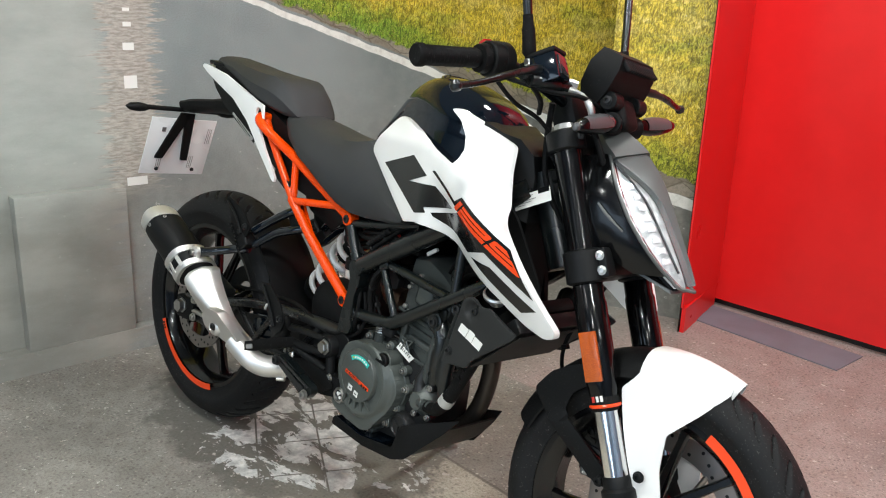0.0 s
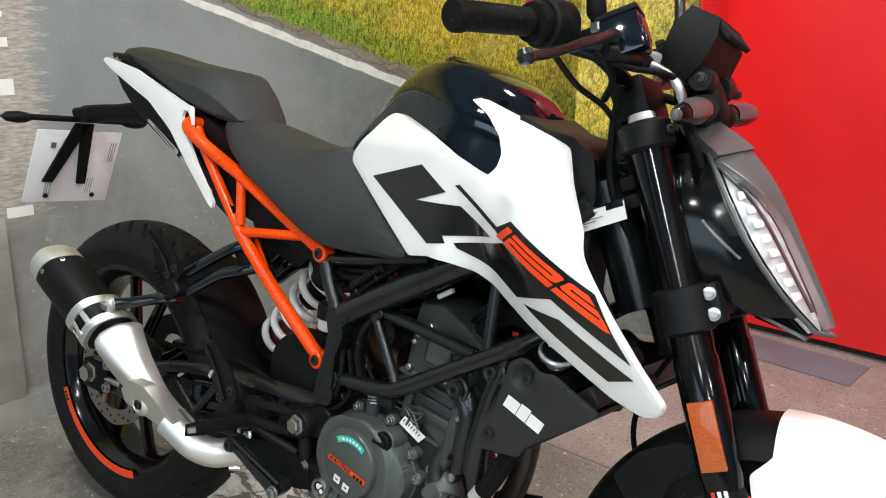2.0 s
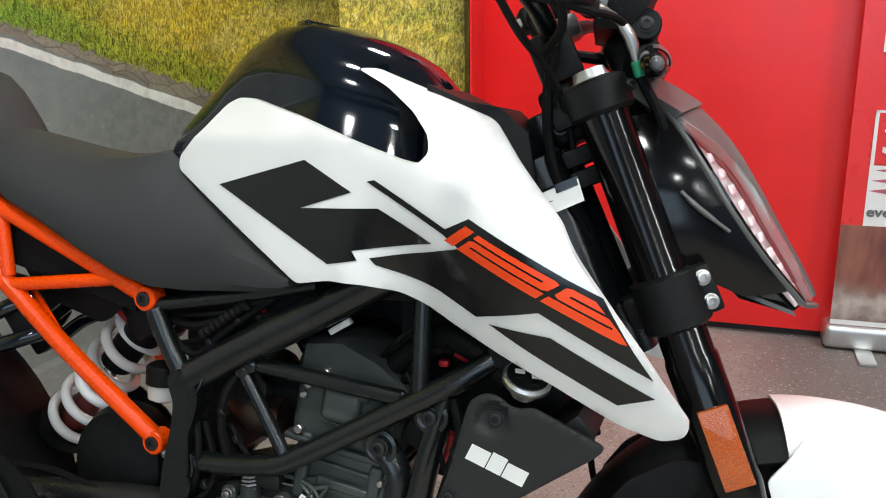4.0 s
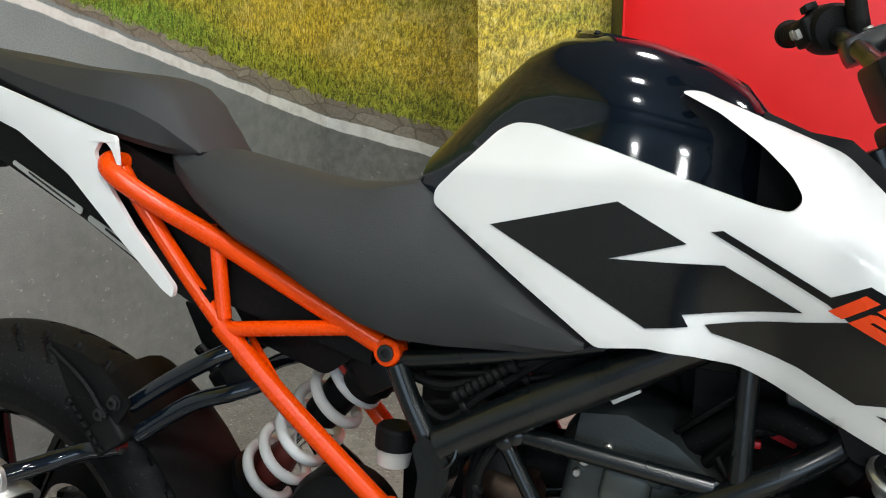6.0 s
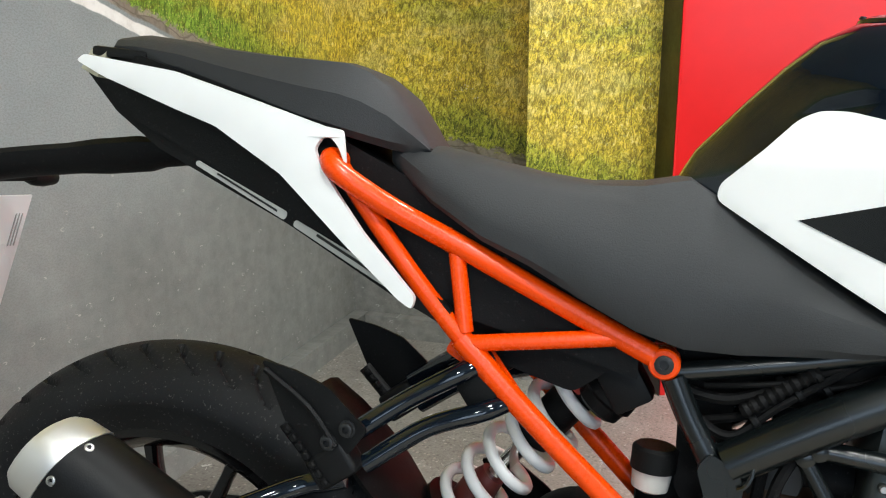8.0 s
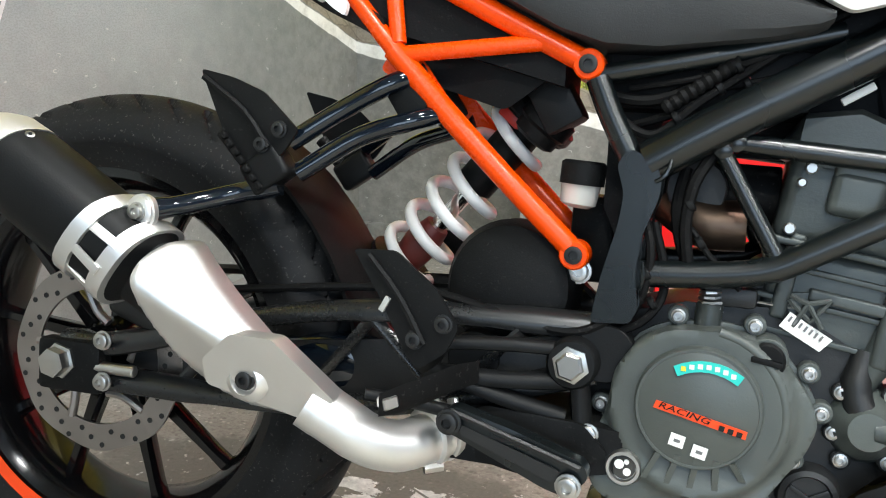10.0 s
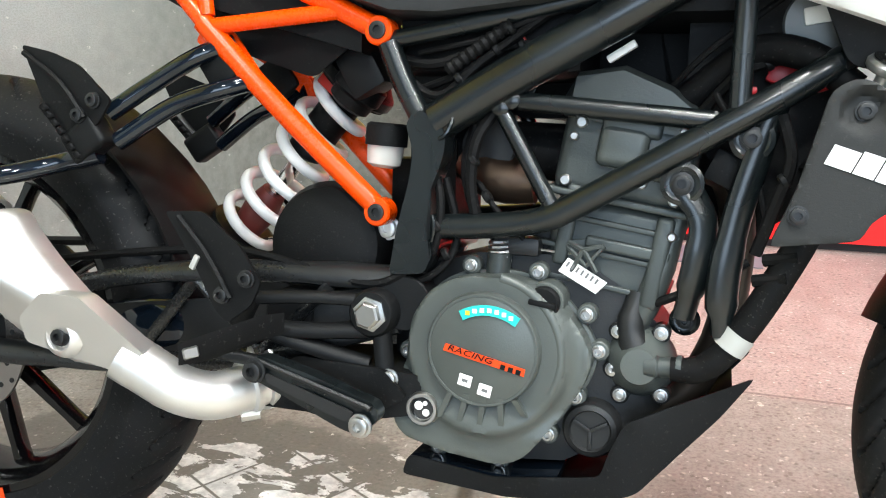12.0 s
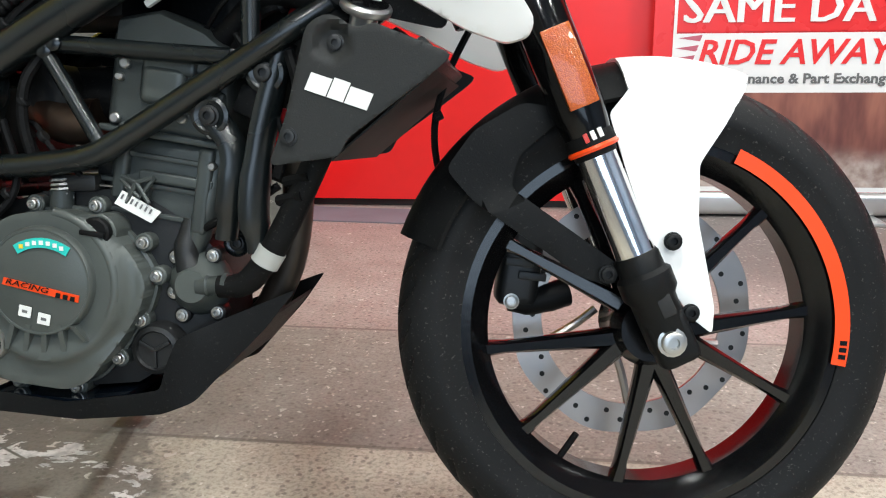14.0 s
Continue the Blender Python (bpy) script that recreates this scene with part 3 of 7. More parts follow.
structure("ceiling", block((2.2, -0.8, CEIL + 0.05), (8.4, 8.4, 0.1), 0), "ceiling", "unseen plain ceiling tinted blue for reflections", "ceiling")
# printed walls; u runs from the corner
ob = wall_sheet("wall_west", (WX, FY), (WX, SOUTH), -0.2, CEIL, 0.12, "mural", "wall covered with a printed country road mural")
map_uv(ob, lambda co: (co.y - FY, co.z))
ob = wall_sheet("wall_north", (COLX0 + 0.05, FY), (WX - 0.12, FY), -0.2, CEIL, 0.12, "mural", "wall covered with a printed grass verge mural")
map_uv(ob, lambda co: (co.x - WX, co.z))
def prism(plan, z0, z1):
    """An upright block over a plan."""
    return loft([[(x, y, z) for x, y in plan] for z in (z0, z1)])


def red_y(x):
    return REDY + 0.02 * (x - 0.45)


ob = structure("column", prism([(0.085, 1.600), (0.437, 1.737), (0.355, 1.995), (0.330, 2.30), (0.10, 2.30)], -0.2, CEIL), "mural", "column wrapped in a printed grass mural", "column")
map_uv(ob, lambda co: (co.x - WX + (co.y - COLY) * 0.4 - 0.04, co.z + 0.02))
# dark prism put where the gap beside the column lies in shade
structure("corner_gap", prism([(0.4955, 1.603), (0.438, 1.735), (0.430, 1.82), (0.455, 1.82)], -0.2, CEIL), "gap_shade", "dark upright infill for the shaded gap beside the red bay", "trim")
# red bay
structure("wall_bay_side", prism([(0.497, 1.6045), (0.502, 1.609), (0.395, REDY + 0.1), (0.375, REDY + 0.1), (0.460, 1.70)], 0.10, CEIL), "wall_red", "glossy red painted bay side wall", "wall")
structure("plinth_bay_side", prism([(0.498, 1.612), (0.512, 1.618), (0.412, REDY - 0.002), (0.385, REDY - 0.002), (0.462, 1.70)], -0.1, 0.098), "wall_red", "low red painted plinth under the bay side wall", "plinth")
structure("wall_bay_back", prism([(0.398, red_y(0.398)), (EAST, red_y(EAST)), (EAST, red_y(EAST) + 0.12), (0.398, REDY + 0.12)], 0.03, CEIL), "wall_red", "glossy red painted back wall", "wall")
structure("strip_back", prism([(0.37, REDY + 0.03), (EAST, red_y(EAST) + 0.03), (EAST, red_y(EAST) + 0.115), (0.37, REDY + 0.115)], -0.15, 0.029), "skirting", "black recessed strip under the red wall", "skirting")
# ledge and boxed-in panel at the foot of the printed wall
LEDGE = 0.075
o2 = structure("ledge_west", block((WX + 0.027, (SOUTH + FY) / 2, LEDGE / 2 - 0.1), (0.054, FY - SOUTH - 0.004, LEDGE + 0.2), 0.003), "mural", "low ledge wrapped in the printed mural", "ledge")
map_uv(o2, lambda co: (co.y - FY, co.z - co.x * 0.3))
o2 = structure("ledge_north", block(((WX + 0.056 + COLX0) / 2, FY - 0.022, LEDGE / 2 - 0.1), (COLX0 - WX - 0.058, 0.042, LEDGE + 0.2), 0.003), "mural", "low ledge wrapped in the printed mural", "ledge")
map_uv(o2, lambda co: (co.x - WX, co.z))
o2 = structure("boxed_panel", block((WX + 0.026, -0.205, 0.320), (0.05, 0.335, 0.490), 0.002), "mural", "shallow boxed-in panel wrapped in the printed mural", "panel")
map_uv(o2, lambda co: (co.y - FY + 0.3 * (co.x - WX), co.z))
# unseen walls behind the camera, tinted blue for reflections, with the shop window
structure("wall_east", block((EAST + 0.06, -0.9, CEIL / 2 - 0.1), (0.12, 6.7, CEIL + 0.2), 0), "wall_plain", "unseen blue-tinted wall", "wall")
for c, s3 in (((-0.06, CEIL / 2 - 0.1), (1.24, CEIL + 0.2)), ((4.3, CEIL / 2 - 0.1), (2.16, CEIL + 0.2)), ((1.89, 0.2), (2.66, 0.8)), ((1.89, 2.52), (2.66, 0.46))):
    structure("wall_south", block((c[0], SOUTH - 0.06, c[1]), (s3[0], 0.12, s3[1]), 0), "wall_plain", "unseen blue-tinted wall round the shop window", "wall")
win = tagged(new("window_1"), "wide shop window with a white frame", "window", kind="structure")
for c, s3 in (((0.6, 1.445), (0.06, 1.69)), ((3.18, 1.445), (0.06, 1.69)), ((1.89, 0.63), (2.52, 0.06)), ((1.89, 2.26), (2.52, 0.06)), ((1.89, 1.445), (0.05, 1.57))):
    part("window_frame", block((c[0], SOUTH - 0.06, c[1]), (s3[0], 0.07, s3[1]), 0.004), "ceiling", win)


def ceiling_light(x, y):
    e = tagged(new("ceiling_light"), "small square white panel light under the ceiling", "ceiling light", "ceiling panel lights")
    e.matrix_basis = pose(x, y, CEIL)
    part("housing", block((0, 0, -0.012), (0.27, 0.27, 0.024), 0.004), "ceiling", e)
    part("diffuser", block((0, 0, -0.028), (LAMP_SIZE, LAMP_SIZE, 0.010), 0.003), "tube_lit", e, "glowing white diffuser")
    return e


for lx, ly in LAMPS:
    ceiling_light(lx, ly)

# rubber mat before the red wall
bm = sheet([(0.445, 1.775), (1.035, 1.745), (1.04, 1.945), (0.415, 1.975)], 0.0, 0.005, 0.09, bevel=0.001)
mat_me = finish(bm, "rubber_mat")
mat_me.transform(Matrix(((1, 0, 0, 0), (0, 0, 1, 0), (0, -1, 0, 0.0055), (0, 0, 0, 1))))
for v in mat_me.vertices:
    v.co.z += floor_z(v.co.x, v.co.y)
mat_me.materials.append(M["mat"])
tagged(new("rubber_mat", mat_me), "flat grey rubber mat lying before the red wall", "mat")


# roller banner
def roller_banner():
    e = tagged(new("roller_banner"), "red and white roller banner with sale lettering beside the red wall", "banner")
    e.matrix_basis = pose(1.56, 1.955, 0.0, 0, 0, 2)
    W, T = 0.80, 2.0
    part("cassette", block((W / 2, 0.03, 0.045), (W + 0.03, 0.10, 0.075), 0.02, seg=3), "alu", e, "brushed aluminium base cassette")
    for fx in (0.10, W - 0.10):
        part("foot", block((fx, 0.0, 0.006), (0.05, 0.26, 0.010), 0.003), "alu", e)
    part("top_rail", block((W / 2, 0, T + 0.01), (W, 0.02, 0.03), 0.005), "alu", e)
    part("support_pole", rod((W / 2, 0.035, 0.07), (W / 2, 0.012, T), 0.009), "alu", e)
    part("sheet", block((W / 2, 0, (T + 0.08) / 2), (W, 0.003, T - 0.08), 0), "banner_red", e, "printed red vinyl sheet")
    part("photo_panel", block((W / 2, -0.0035, 0.251), (W, 0.002, 0.302), 0), "photo", e, "printed photograph of a bike on a dirt track at dusk")
    part("white_strip", block((W / 2, -0.0032, 0.092), (W, 0.002, 0.016), 0), "banner_white", e)
    part("white_panel", block((W / 2 + 0.03, -0.0036, 0.4935), (W - 0.06, 0.002, 0.183), 0), "banner_white", e)
    part("red_panel", block((W / 2 + 0.035, -0.0036, 0.665), (W - 0.07, 0.002, 0.15), 0), "banner_red", e)
    for c, s in (((W / 2 + 0.03, 0.743), (W - 0.06, 0.007)), ((0.0650, 0.665), (0.010, 0.16))):
        part("border_line", block((c[0], -0.0046, c[1]), (s[0], 0.002, s[1]), 0), "banner_white", e)
    part("text_panel", block((W / 2 + 0.03, -0.0036, 1.08), (W - 0.06, 0.002, 0.34), 0), "banner_white", e)

    def words(body, size, x, z, material, width=0.0, shear=0.0, bold=0.0, out=0.0):
        me = text_mesh(body, size, 0.0008, width, shear, bold)
        me.materials.append(M[material])
        part("lettering", me, material, e, m=pose(x, -0.0062 - out, z, 90, 0, 0))

    for shift, out in ((0.0, 0.0), (0.0035, 0.0006), (0.007, 0.0012)):
        words("SAME DAY", 0.135, 0.082 + shift, 0.618, "banner_white", 0.66, 0.0, 0.0, out)
    words("RIDE AWAY", 0.105, 0.135, 0.492, "banner_red", 0.60, 0.22, 0.002)
    words("even with Finance & Part Exchange!", 0.042, 0.065, 0.432, "ink", 0.68, 0.0, 0.0012)
    words("Look", 0.062, 0.085, 0.800, "banner_white", 0.125, 0.0, 0.001)
    words("If you would", 0.03, 0.075, 1.005, "ink", 0.17)
    words("passport - in", 0.03, 0.075, 0.975, "ink", 0.17)
    words("If you have no", 0.03, 0.075, 0.938, "ink", 0.19)
    words("finance then a", 0.03, 0.075, 0.912, "ink", 0.19)
    for i in range(3):
        z = 0.571 - i * 0.031
        bm = bmesh.new()
        vs = [bm.verts.new(c) for c in ((0.075 - i * 0.006, -0.0052, z), (0.150 - i * 0.010, -0.0052, z + 0.010), (0.143 - i * 0.010, -0.0052, z - 0.010))]
        bm.faces.new(vs)
        part("speed_line", bm, "banner_pink", e)
    # small print bars
    for r in range(8):
        part("text_bar", block((0.075 + 0.33, -0.0052, 1.04 + r * 0.026), (0.60 - 0.05 * (r % 3), 0.002, 0.009), 0), "ink", e)
    # the photograph's bike as plain shapes
    for c, rr in (((0.40, 0.19), 0.032), ((0.285, 0.175), 0.028)):
        part("photo_wheel", lathe((c[0], -0.005, c[1]), (c[0], -0.0062, c[1]), [(0, rr * 0.6), (0, rr), (0.0012, rr), (0.0012, rr * 0.6), (0, rr * 0.6)], 24), "ink", e)
    part("photo_bike", sheet(rounded([(0.26, 0.20), (0.30, 0.245), (0.35, 0.275), (0.375, 0.24), (0.42, 0.225), (0.39, 0.20), (0.33, 0.18)], 0.01), -0.0058, 0.001, 0), "ink", e)
    return e


roller_banner()

# ---- the motorcycle: x forward, y to its left, z up; it leans on its stand ----
bike = tagged(new("motorcycle"), "white, black and orange naked motorcycle leaning on its side stand", "motorcycle")
bike.matrix_basis = pose(0.0018, 0.0086, 0.0030, -8.232, -0.243, 1.279)
RAKE, STEER, HEAD_X = 25.17, 7.58, 1.473
# the steered front: local x ahead, y left, z up along the steering axis
MS = pose(HEAD_X, 0.037, 0.011) @ pose(0, 0, 0, 0, -RAKE, 0) @ pose(0, 0, 0, 0, 0, STEER)

# the middle plane of the rear half
MID = pose(0.79, 0, 0, 0, 0, 4.2) @ pose(-0.79, 0, 0)
SIDE = {1: Matrix.Identity(4), -1: MID @ MID}  # lays a mirrored part on the left of that plane


def group_of(name, m=None, label="", parent=None):
    e = new(name)
    e.parent = parent or bike
    if m is not None:
        e.matrix_basis = m
    if label:
        tagged(e, label)
    return e


def tyre_mesh(R, width, height, seed=1):
    """A tyre about the y axis, with curved grooves cut into its tread."""
    NA, NS = 560, 40
    prof = []
    half, r0 = width / 2, R - height
    for i in range(NS + 1):
        a = math.pi * (i / NS)
        y = -half * math.cos(a) * (1 if abs(math.cos(a)) < 0.99 else 0.97)
        s = math.sin(a)
        r = r0 + height * (s ** 0.62)
        if s < 0.25:
            y *= 0.86 + 0.14 * s / 0.25
        prof.append((y, r, s))
    verts, faces = [], []
    for j in range(NA):
        th = 2 * math.pi * j / NA
        for y, r, s in prof:
            q = y / half
            d = 0.0
            if 0.10 < abs(q) < 0.74:
                ph = (th * 20 / math.pi + (q * q * 1.9 if q > 0 else q * q * 1.9 + 0.5)) % 1.0
                dd = abs(ph - 0.5)
                if dd < 0.10 and abs(q) > 0.16:
                    d = 0.008 * min(1, (0.10 - dd) / 0.03)
            if abs(abs(q) - 0.955) < 0.012:
                d = 0.0012
            rr = r - d
            verts.append((rr * math.cos(th), y, rr * math.sin(th)))
    n = NS + 1
    for j in range(NA):
        for i in range(NS):
            a, b = j * n + i, ((j + 1) % NA) * n + i
            faces.append((a, a + 1, b + 1, b))
        faces.append((j * n + NS, j * n, ((j + 1) % NA) * n, ((j + 1) % NA) * n + NS))
    me = bpy.data.meshes.new("tyre")
    me.from_pydata(verts, [], faces)
    me.shade_smooth()
    me.set_sharp_from_angle(angle=radians(50))
    return me


def arc_band(r0, r1, y, a0, a1, thick=0.0008, n=30):
    """A flat curved strip on a rim, facing the bike's right."""
    rings = []
    for i in range(n + 1):
        a = radians(a0 + (a1 - a0) * i / n)
        c, s = math.cos(a), math.sin(a)
        rings.append([(r0 * c, y, r0 * s), (r1 * c, y, r1 * s), (r1 * c, y + thick, r1 * s), (r0 * c, y + thick, r0 * s)])
    return loft(rings)


def spoke(a0, a1, r0, r1, w0, w1, y0, y1, t):
    """One tapering cast spoke, from the angle a0 at the hub to a1 at the rim."""
    rings = []
    for i in range(7):
        f = i / 6
        w, y = w0 + (w1 - w0) * f ** 0.8 + (0.006 * max(0, f - 0.85) / 0.15), y0 + (y1 - y0) * f
        p0, p1 = Vector((math.cos(a0) * r0, 0, math.sin(a0) * r0)), Vector((math.cos(a1) * r1, 0, math.sin(a1) * r1))
        c = p0.lerp(p1, f) + Vector((0, y, 0))
        tdir = Vector((0, -1, 0)).cross((p1 - p0).normalized())
        rings.append([c + tdir * (w * q) + Vector((0, t * p, 0)) for q, p in ((-0.5, -0.25), (-0.3, -0.5), (0.3, -0.5), (0.5, -0.25), (0.5, 0.25), (0.3, 0.5), (-0.3, 0.5), (-0.5, 0.25))])
    return loft(rings)


def brake_disc(R, r, y, parent, holes, arms):
    """A disc, its drill holes shown by dark plugs, on a carrier with curved arms."""
    bm = bmesh.new()
    n = 96
    rings = []
    for yy, order in ((y - 0.002, 1), (y + 0.002, 1)):
        rings.append(([bm.verts.new((R * (1 + 0.012 * math.cos(8 * 2 * math.pi * j / n)) * math.cos(2 * math.pi * j / n), yy, R * (1 + 0.012 * math.cos(8 * 2 * math.pi * j / n)) * math.sin(2 * math.pi * j / n))) for j in range(n)],
                      [bm.verts.new((r * math.cos(2 * math.pi * j / n), yy, r * math.sin(2 * math.pi * j / n))) for j in range(n)]))
    (o0, i0), (o1, i1) = rings
    for j in range(n):
        k2 = (j + 1) % n
        bm.faces.new((o0[j], o0[k2], i0[k2], i0[j])), bm.faces.new((o1[k2], o1[j], i1[j], i1[k2]))
        bm.faces.new((o0[k2], o0[j], o1[j], o1[k2])), bm.faces.new((i0[j], i0[k2], i1[k2], i1[j]))
    d = part("brake_disc", bm, "disc", parent, "drilled steel brake disc")
    # solid dark plugs painted as the shade of the drill holes
    hole = finish(lathe((0, -0.0026, 0), (0, 0.0026, 0), [(0, 0.0), (0, 0.0034), (0.0052, 0.0034), (0.0052, 0.0)], 8), "disc_hole_plug", 38.0)
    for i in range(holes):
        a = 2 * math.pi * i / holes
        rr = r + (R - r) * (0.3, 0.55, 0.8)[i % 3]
        part("disc_hole_plug", hole, "hole", parent, m=Matrix.Translation((rr * math.cos(a), y, rr * math.sin(a))))
    for i in range(arms):
        a = 2 * math.pi * i / arms
        pts = [(0.045 * math.cos(a), y, 0.045 * math.sin(a)), ((r + 0.03) / 2 * math.cos(a + 0.35), y, (r + 0.03) / 2 * math.sin(a + 0.35)), ((r + 0.003) * math.cos(a + 0.5), y, (r + 0.003) * math.sin(a + 0.5))]
        part("disc_arm", tube(pts, 0.0055, 8, 4), "disc", parent)
    return d


def wheel(name, m, R, width, height, rim_r, rim_w, spokes, phase, label, disc_side, disc_R, disc_r, stripes, hub):
    w = group_of(name, m, label)
    part("tyre", tyre_mesh(R, width, height), "tyre", w, "black rubber tyre with curved tread grooves")
    h = rim_w / 2
    out = [(-h, rim_r + 0.004), (-h, rim_r - 0.009), (-h + 0.012, rim_r - 0.020), (-h * 0.45, rim_r - 0.030), (h * 0.45, rim_r - 0.030), (h - 0.012, rim_r - 0.020), (h, rim_r - 0.009), (h, rim_r + 0.004), (h - 0.006, rim_r + 0.006), (h * 0.4, rim_r - 0.016), (-h * 0.4, rim_r - 0.016), (-h + 0.006, rim_r + 0.006)]
    part("rim", lathe((0, 0, 0), (0, 1, 0), out + out[:1], 96), "rim", w, "gloss black cast rim")
    part("hub", lathe((0, -hub, 0), (0, hub, 0), [(0, 0.018), (0, 0.036), (0.02, 0.045), (hub - 0.02, 0.040), (hub + 0.02, 0.040), (2 * hub - 0.02, 0.045), (2 * hub, 0.036), (2 * hub, 0.018)], 40), "rim", w)
    for i in range(spokes):
        a = radians(phase) + 2 * math.pi * i / spokes
        for turn in (-1, 1):
            part("spoke", spoke(a + turn * radians(7), a + turn * radians(16.5), 0.040, rim_r - 0.024, 0.024, 0.0125, -0.028, -0.012, 0.024), "rim", w)
    brake_disc(disc_R, disc_r, disc_side, w, 42, 5)
    for a0, a1 in stripes:
        part("rim_stripe", arc_band(rim_r - 0.008, rim_r + 0.009, -h - 0.006, a0, a1), "decal_orange", w, "orange rim stripe")
        mid = a0 + 2
        for j in range(3):
            part("stripe_mark", arc_band(rim_r - 0.0015, rim_r + 0.0065, -h - 0.0068, mid + j * 2.1, mid + j * 2.1 + 1.4, n=3), "decal", w)
    part("valve", tube([(-(rim_r - 0.028) * 0.83, -0.01, -(rim_r - 0.028) * 0.55), (-(rim_r - 0.062) * 0.83, -0.016, -(rim_r - 0.062) * 0.55)], 0.0042, 8), "rubber", w)
    return w


RW, FW = 0.320, 0.289
rear_wheel = wheel("rear_wheel", MID @ pose(0.022, 0, RW), RW, 0.15, 0.092, 0.226, 0.118, 5, 12, "rear wheel with black cast rim and orange stripe", -0.078, 0.115, 0.083, ((205, 285),), 0.07)
front_wheel = wheel("front_wheel", MS @ pose(0.031, 0, 0.299), FW, 0.112, 0.073, 0.214, 0.09, 5, 36, "front wheel with black cast rim and orange stripe", 0.058, 0.150, 0.112, ((-36, 40),), 0.055)
part("rear_sprocket", lathe((0, 0.072, RW), (0, 0.078, RW), [(0, 0.05), (0, 0.095), (0.006, 0.095), (0.006, 0.05), (0, 0.05)], 48), "cast_dark", bike, "dark rear chain sprocket", m=MID @ pose(0.022, 0, 0.008))
part("drive_chain", tube([(0.0, 0.075, RW + 0.093), (0.57, 0.075, 0.44), (0.60, 0.075, 0.41), (0.57, 0.075, 0.37), (0.0, 0.075, RW - 0.093)], 0.007, 6), "cast_dark", bike, m=MID @ pose(0.012, 0, 0))

# front fork
def fork_o(s):
    return 0.039 + 0.046 * (s - 0.387)


def fp(s, w, o=0.0):
    return V(fork_o(s) + o, w, s)


def along(s0, s1, w, prof, n=36):
    p, q = fp(s0, w), fp(s1, w)
    return lathe(p, q, [(t * (q - p).length, r) for t, r in prof], n)


for sg, nm in ((-1, "right"), (1, "left")):
    w = 0.0975 * sg
    leg = group_of("fork_leg", MS, "black and chrome upside-down fork leg")
    part("outer_tube", along(0.975, 0.525, w, [(0, 0.0265), (0.62, 0.0265), (0.63, 0.0285), (0.93, 0.0285), (0.97, 0.026), (1, 0.024)]), "black_deep", leg, "gloss black outer fork tube")
    part("fork_cap", along(1.012, 0.975, w, [(0, 0.0), (0, 0.017), (0.25, 0.019), (0.3, 0.025), (1, 0.0265)]), "alu", leg, "silver fork top cap")
    part("dust_seal", along(0.530, 0.505, w, [(0, 0.025), (0.5, 0.027), (0.55, 0.024), (1, 0.023)]), "rubber", leg)
    part("seal_ring", along(0.517, 0.511, w, [(0, 0.0265), (0.5, 0.0285), (1, 0.0265)]), "decal_orange", leg, "orange seal ring")
    part("chrome_tube", along(0.515, 0.372, w, [(0, 0.0215), (1, 0.0215)]), "chrome", leg, "bright chrome inner fork tube")
    part("fork_foot", along(0.394, 0.270, w, [(0, 0.0225), (0.03, 0.0245), (0.16, 0.025), (0.2, 0.030), (0.36, 0.030), (0.42, 0.025), (0.85, 0.0235), (1, 0.014)]), "plastic_soft", leg, "dark cast fork foot")
    part("axle_lug", block(fp(0.296, w, 0.002), (0.046, 0.038, 0.06), 0.012, seg=3), "plastic_soft", leg)
    bolt(fp(0.296, w + 0.020 * sg, -0.002), (0, sg, 0), 0.0125, leg, name="axle_bolt")
    part("foot_recess", block(fp(0.335, w + 0.0225 * sg, 0.006), (0.016, 0.006, 0.026), 0.003), "hole", leg)
    # clamps
    part("lower_clamp", along(0.785, 0.725, w, [(0, 0.030), (0.06, 0.036), (0.94, 0.036), (1, 0.030)]), "plastic_soft", leg, "satin black fork clamp")
    part("clamp_ear", block(fp(0.755, w - 0.004 * sg, 0.038), (0.022, 0.030, 0.052), 0.005), "plastic_soft", leg)
    for s in (0.768, 0.742):
        bolt(fp(s, w + 0.012 * sg, 0.038), (0.25, sg, 0), 0.0068, leg)
    part("upper_clamp", along(1.000, 0.962, w, [(0, 0.029), (0.1, 0.035), (0.9, 0.035), (1, 0.031)]), "plastic_soft", leg, "satin black top clamp")
    bolt(fp(0.980, w + 0.010 * sg, 0.036), (0.6, sg, 0), 0.005, leg, material="cast_dark")
    # amber side reflector
    refl = part("side_reflector", block(fp(0.600, w + 0.0305 * sg, 0.002), (0.032, 0.007, 0.086), 0.002, (0, 2.6, 0)), "amber", leg, "amber plastic side reflector")
    part("reflector_backing", block(fp(0.600, w + 0.026 * sg, 0.002), (0.031, 0.005, 0.085), 0.001, (0, 2.6, 0)), "plastic", leg)
    if sg < 0:
        for j in range(3):
            part("fork_mark", block(fp(0.527, w - 0.0255, -0.008 + 0.008 * j), (0.005, 0.002, 0.010), 0.0008), "label" if j else "red", leg)
part("lower_yoke", block((fork_o(0.755) - 0.012, 0, 0.752), (0.075, 0.155, 0.040), 0.010), "plastic_soft", bike, "satin black lower fork yoke", m=MS)
part("upper_yoke", block((fork_o(0.98) - 0.015, 0, 0.980), (0.080, 0.150, 0.028), 0.008), "plastic_soft", bike, "satin black upper fork yoke", m=MS)
part("steering_stem", rod((0, 0, 0.70), (0, 0, 1.0), 0.026), "frame", bike, m=MS)

# front mudguard
fender = group_of("front_mudguard", MS, "white and black plastic front mudguard")
C0 = (0.031, 0.303)


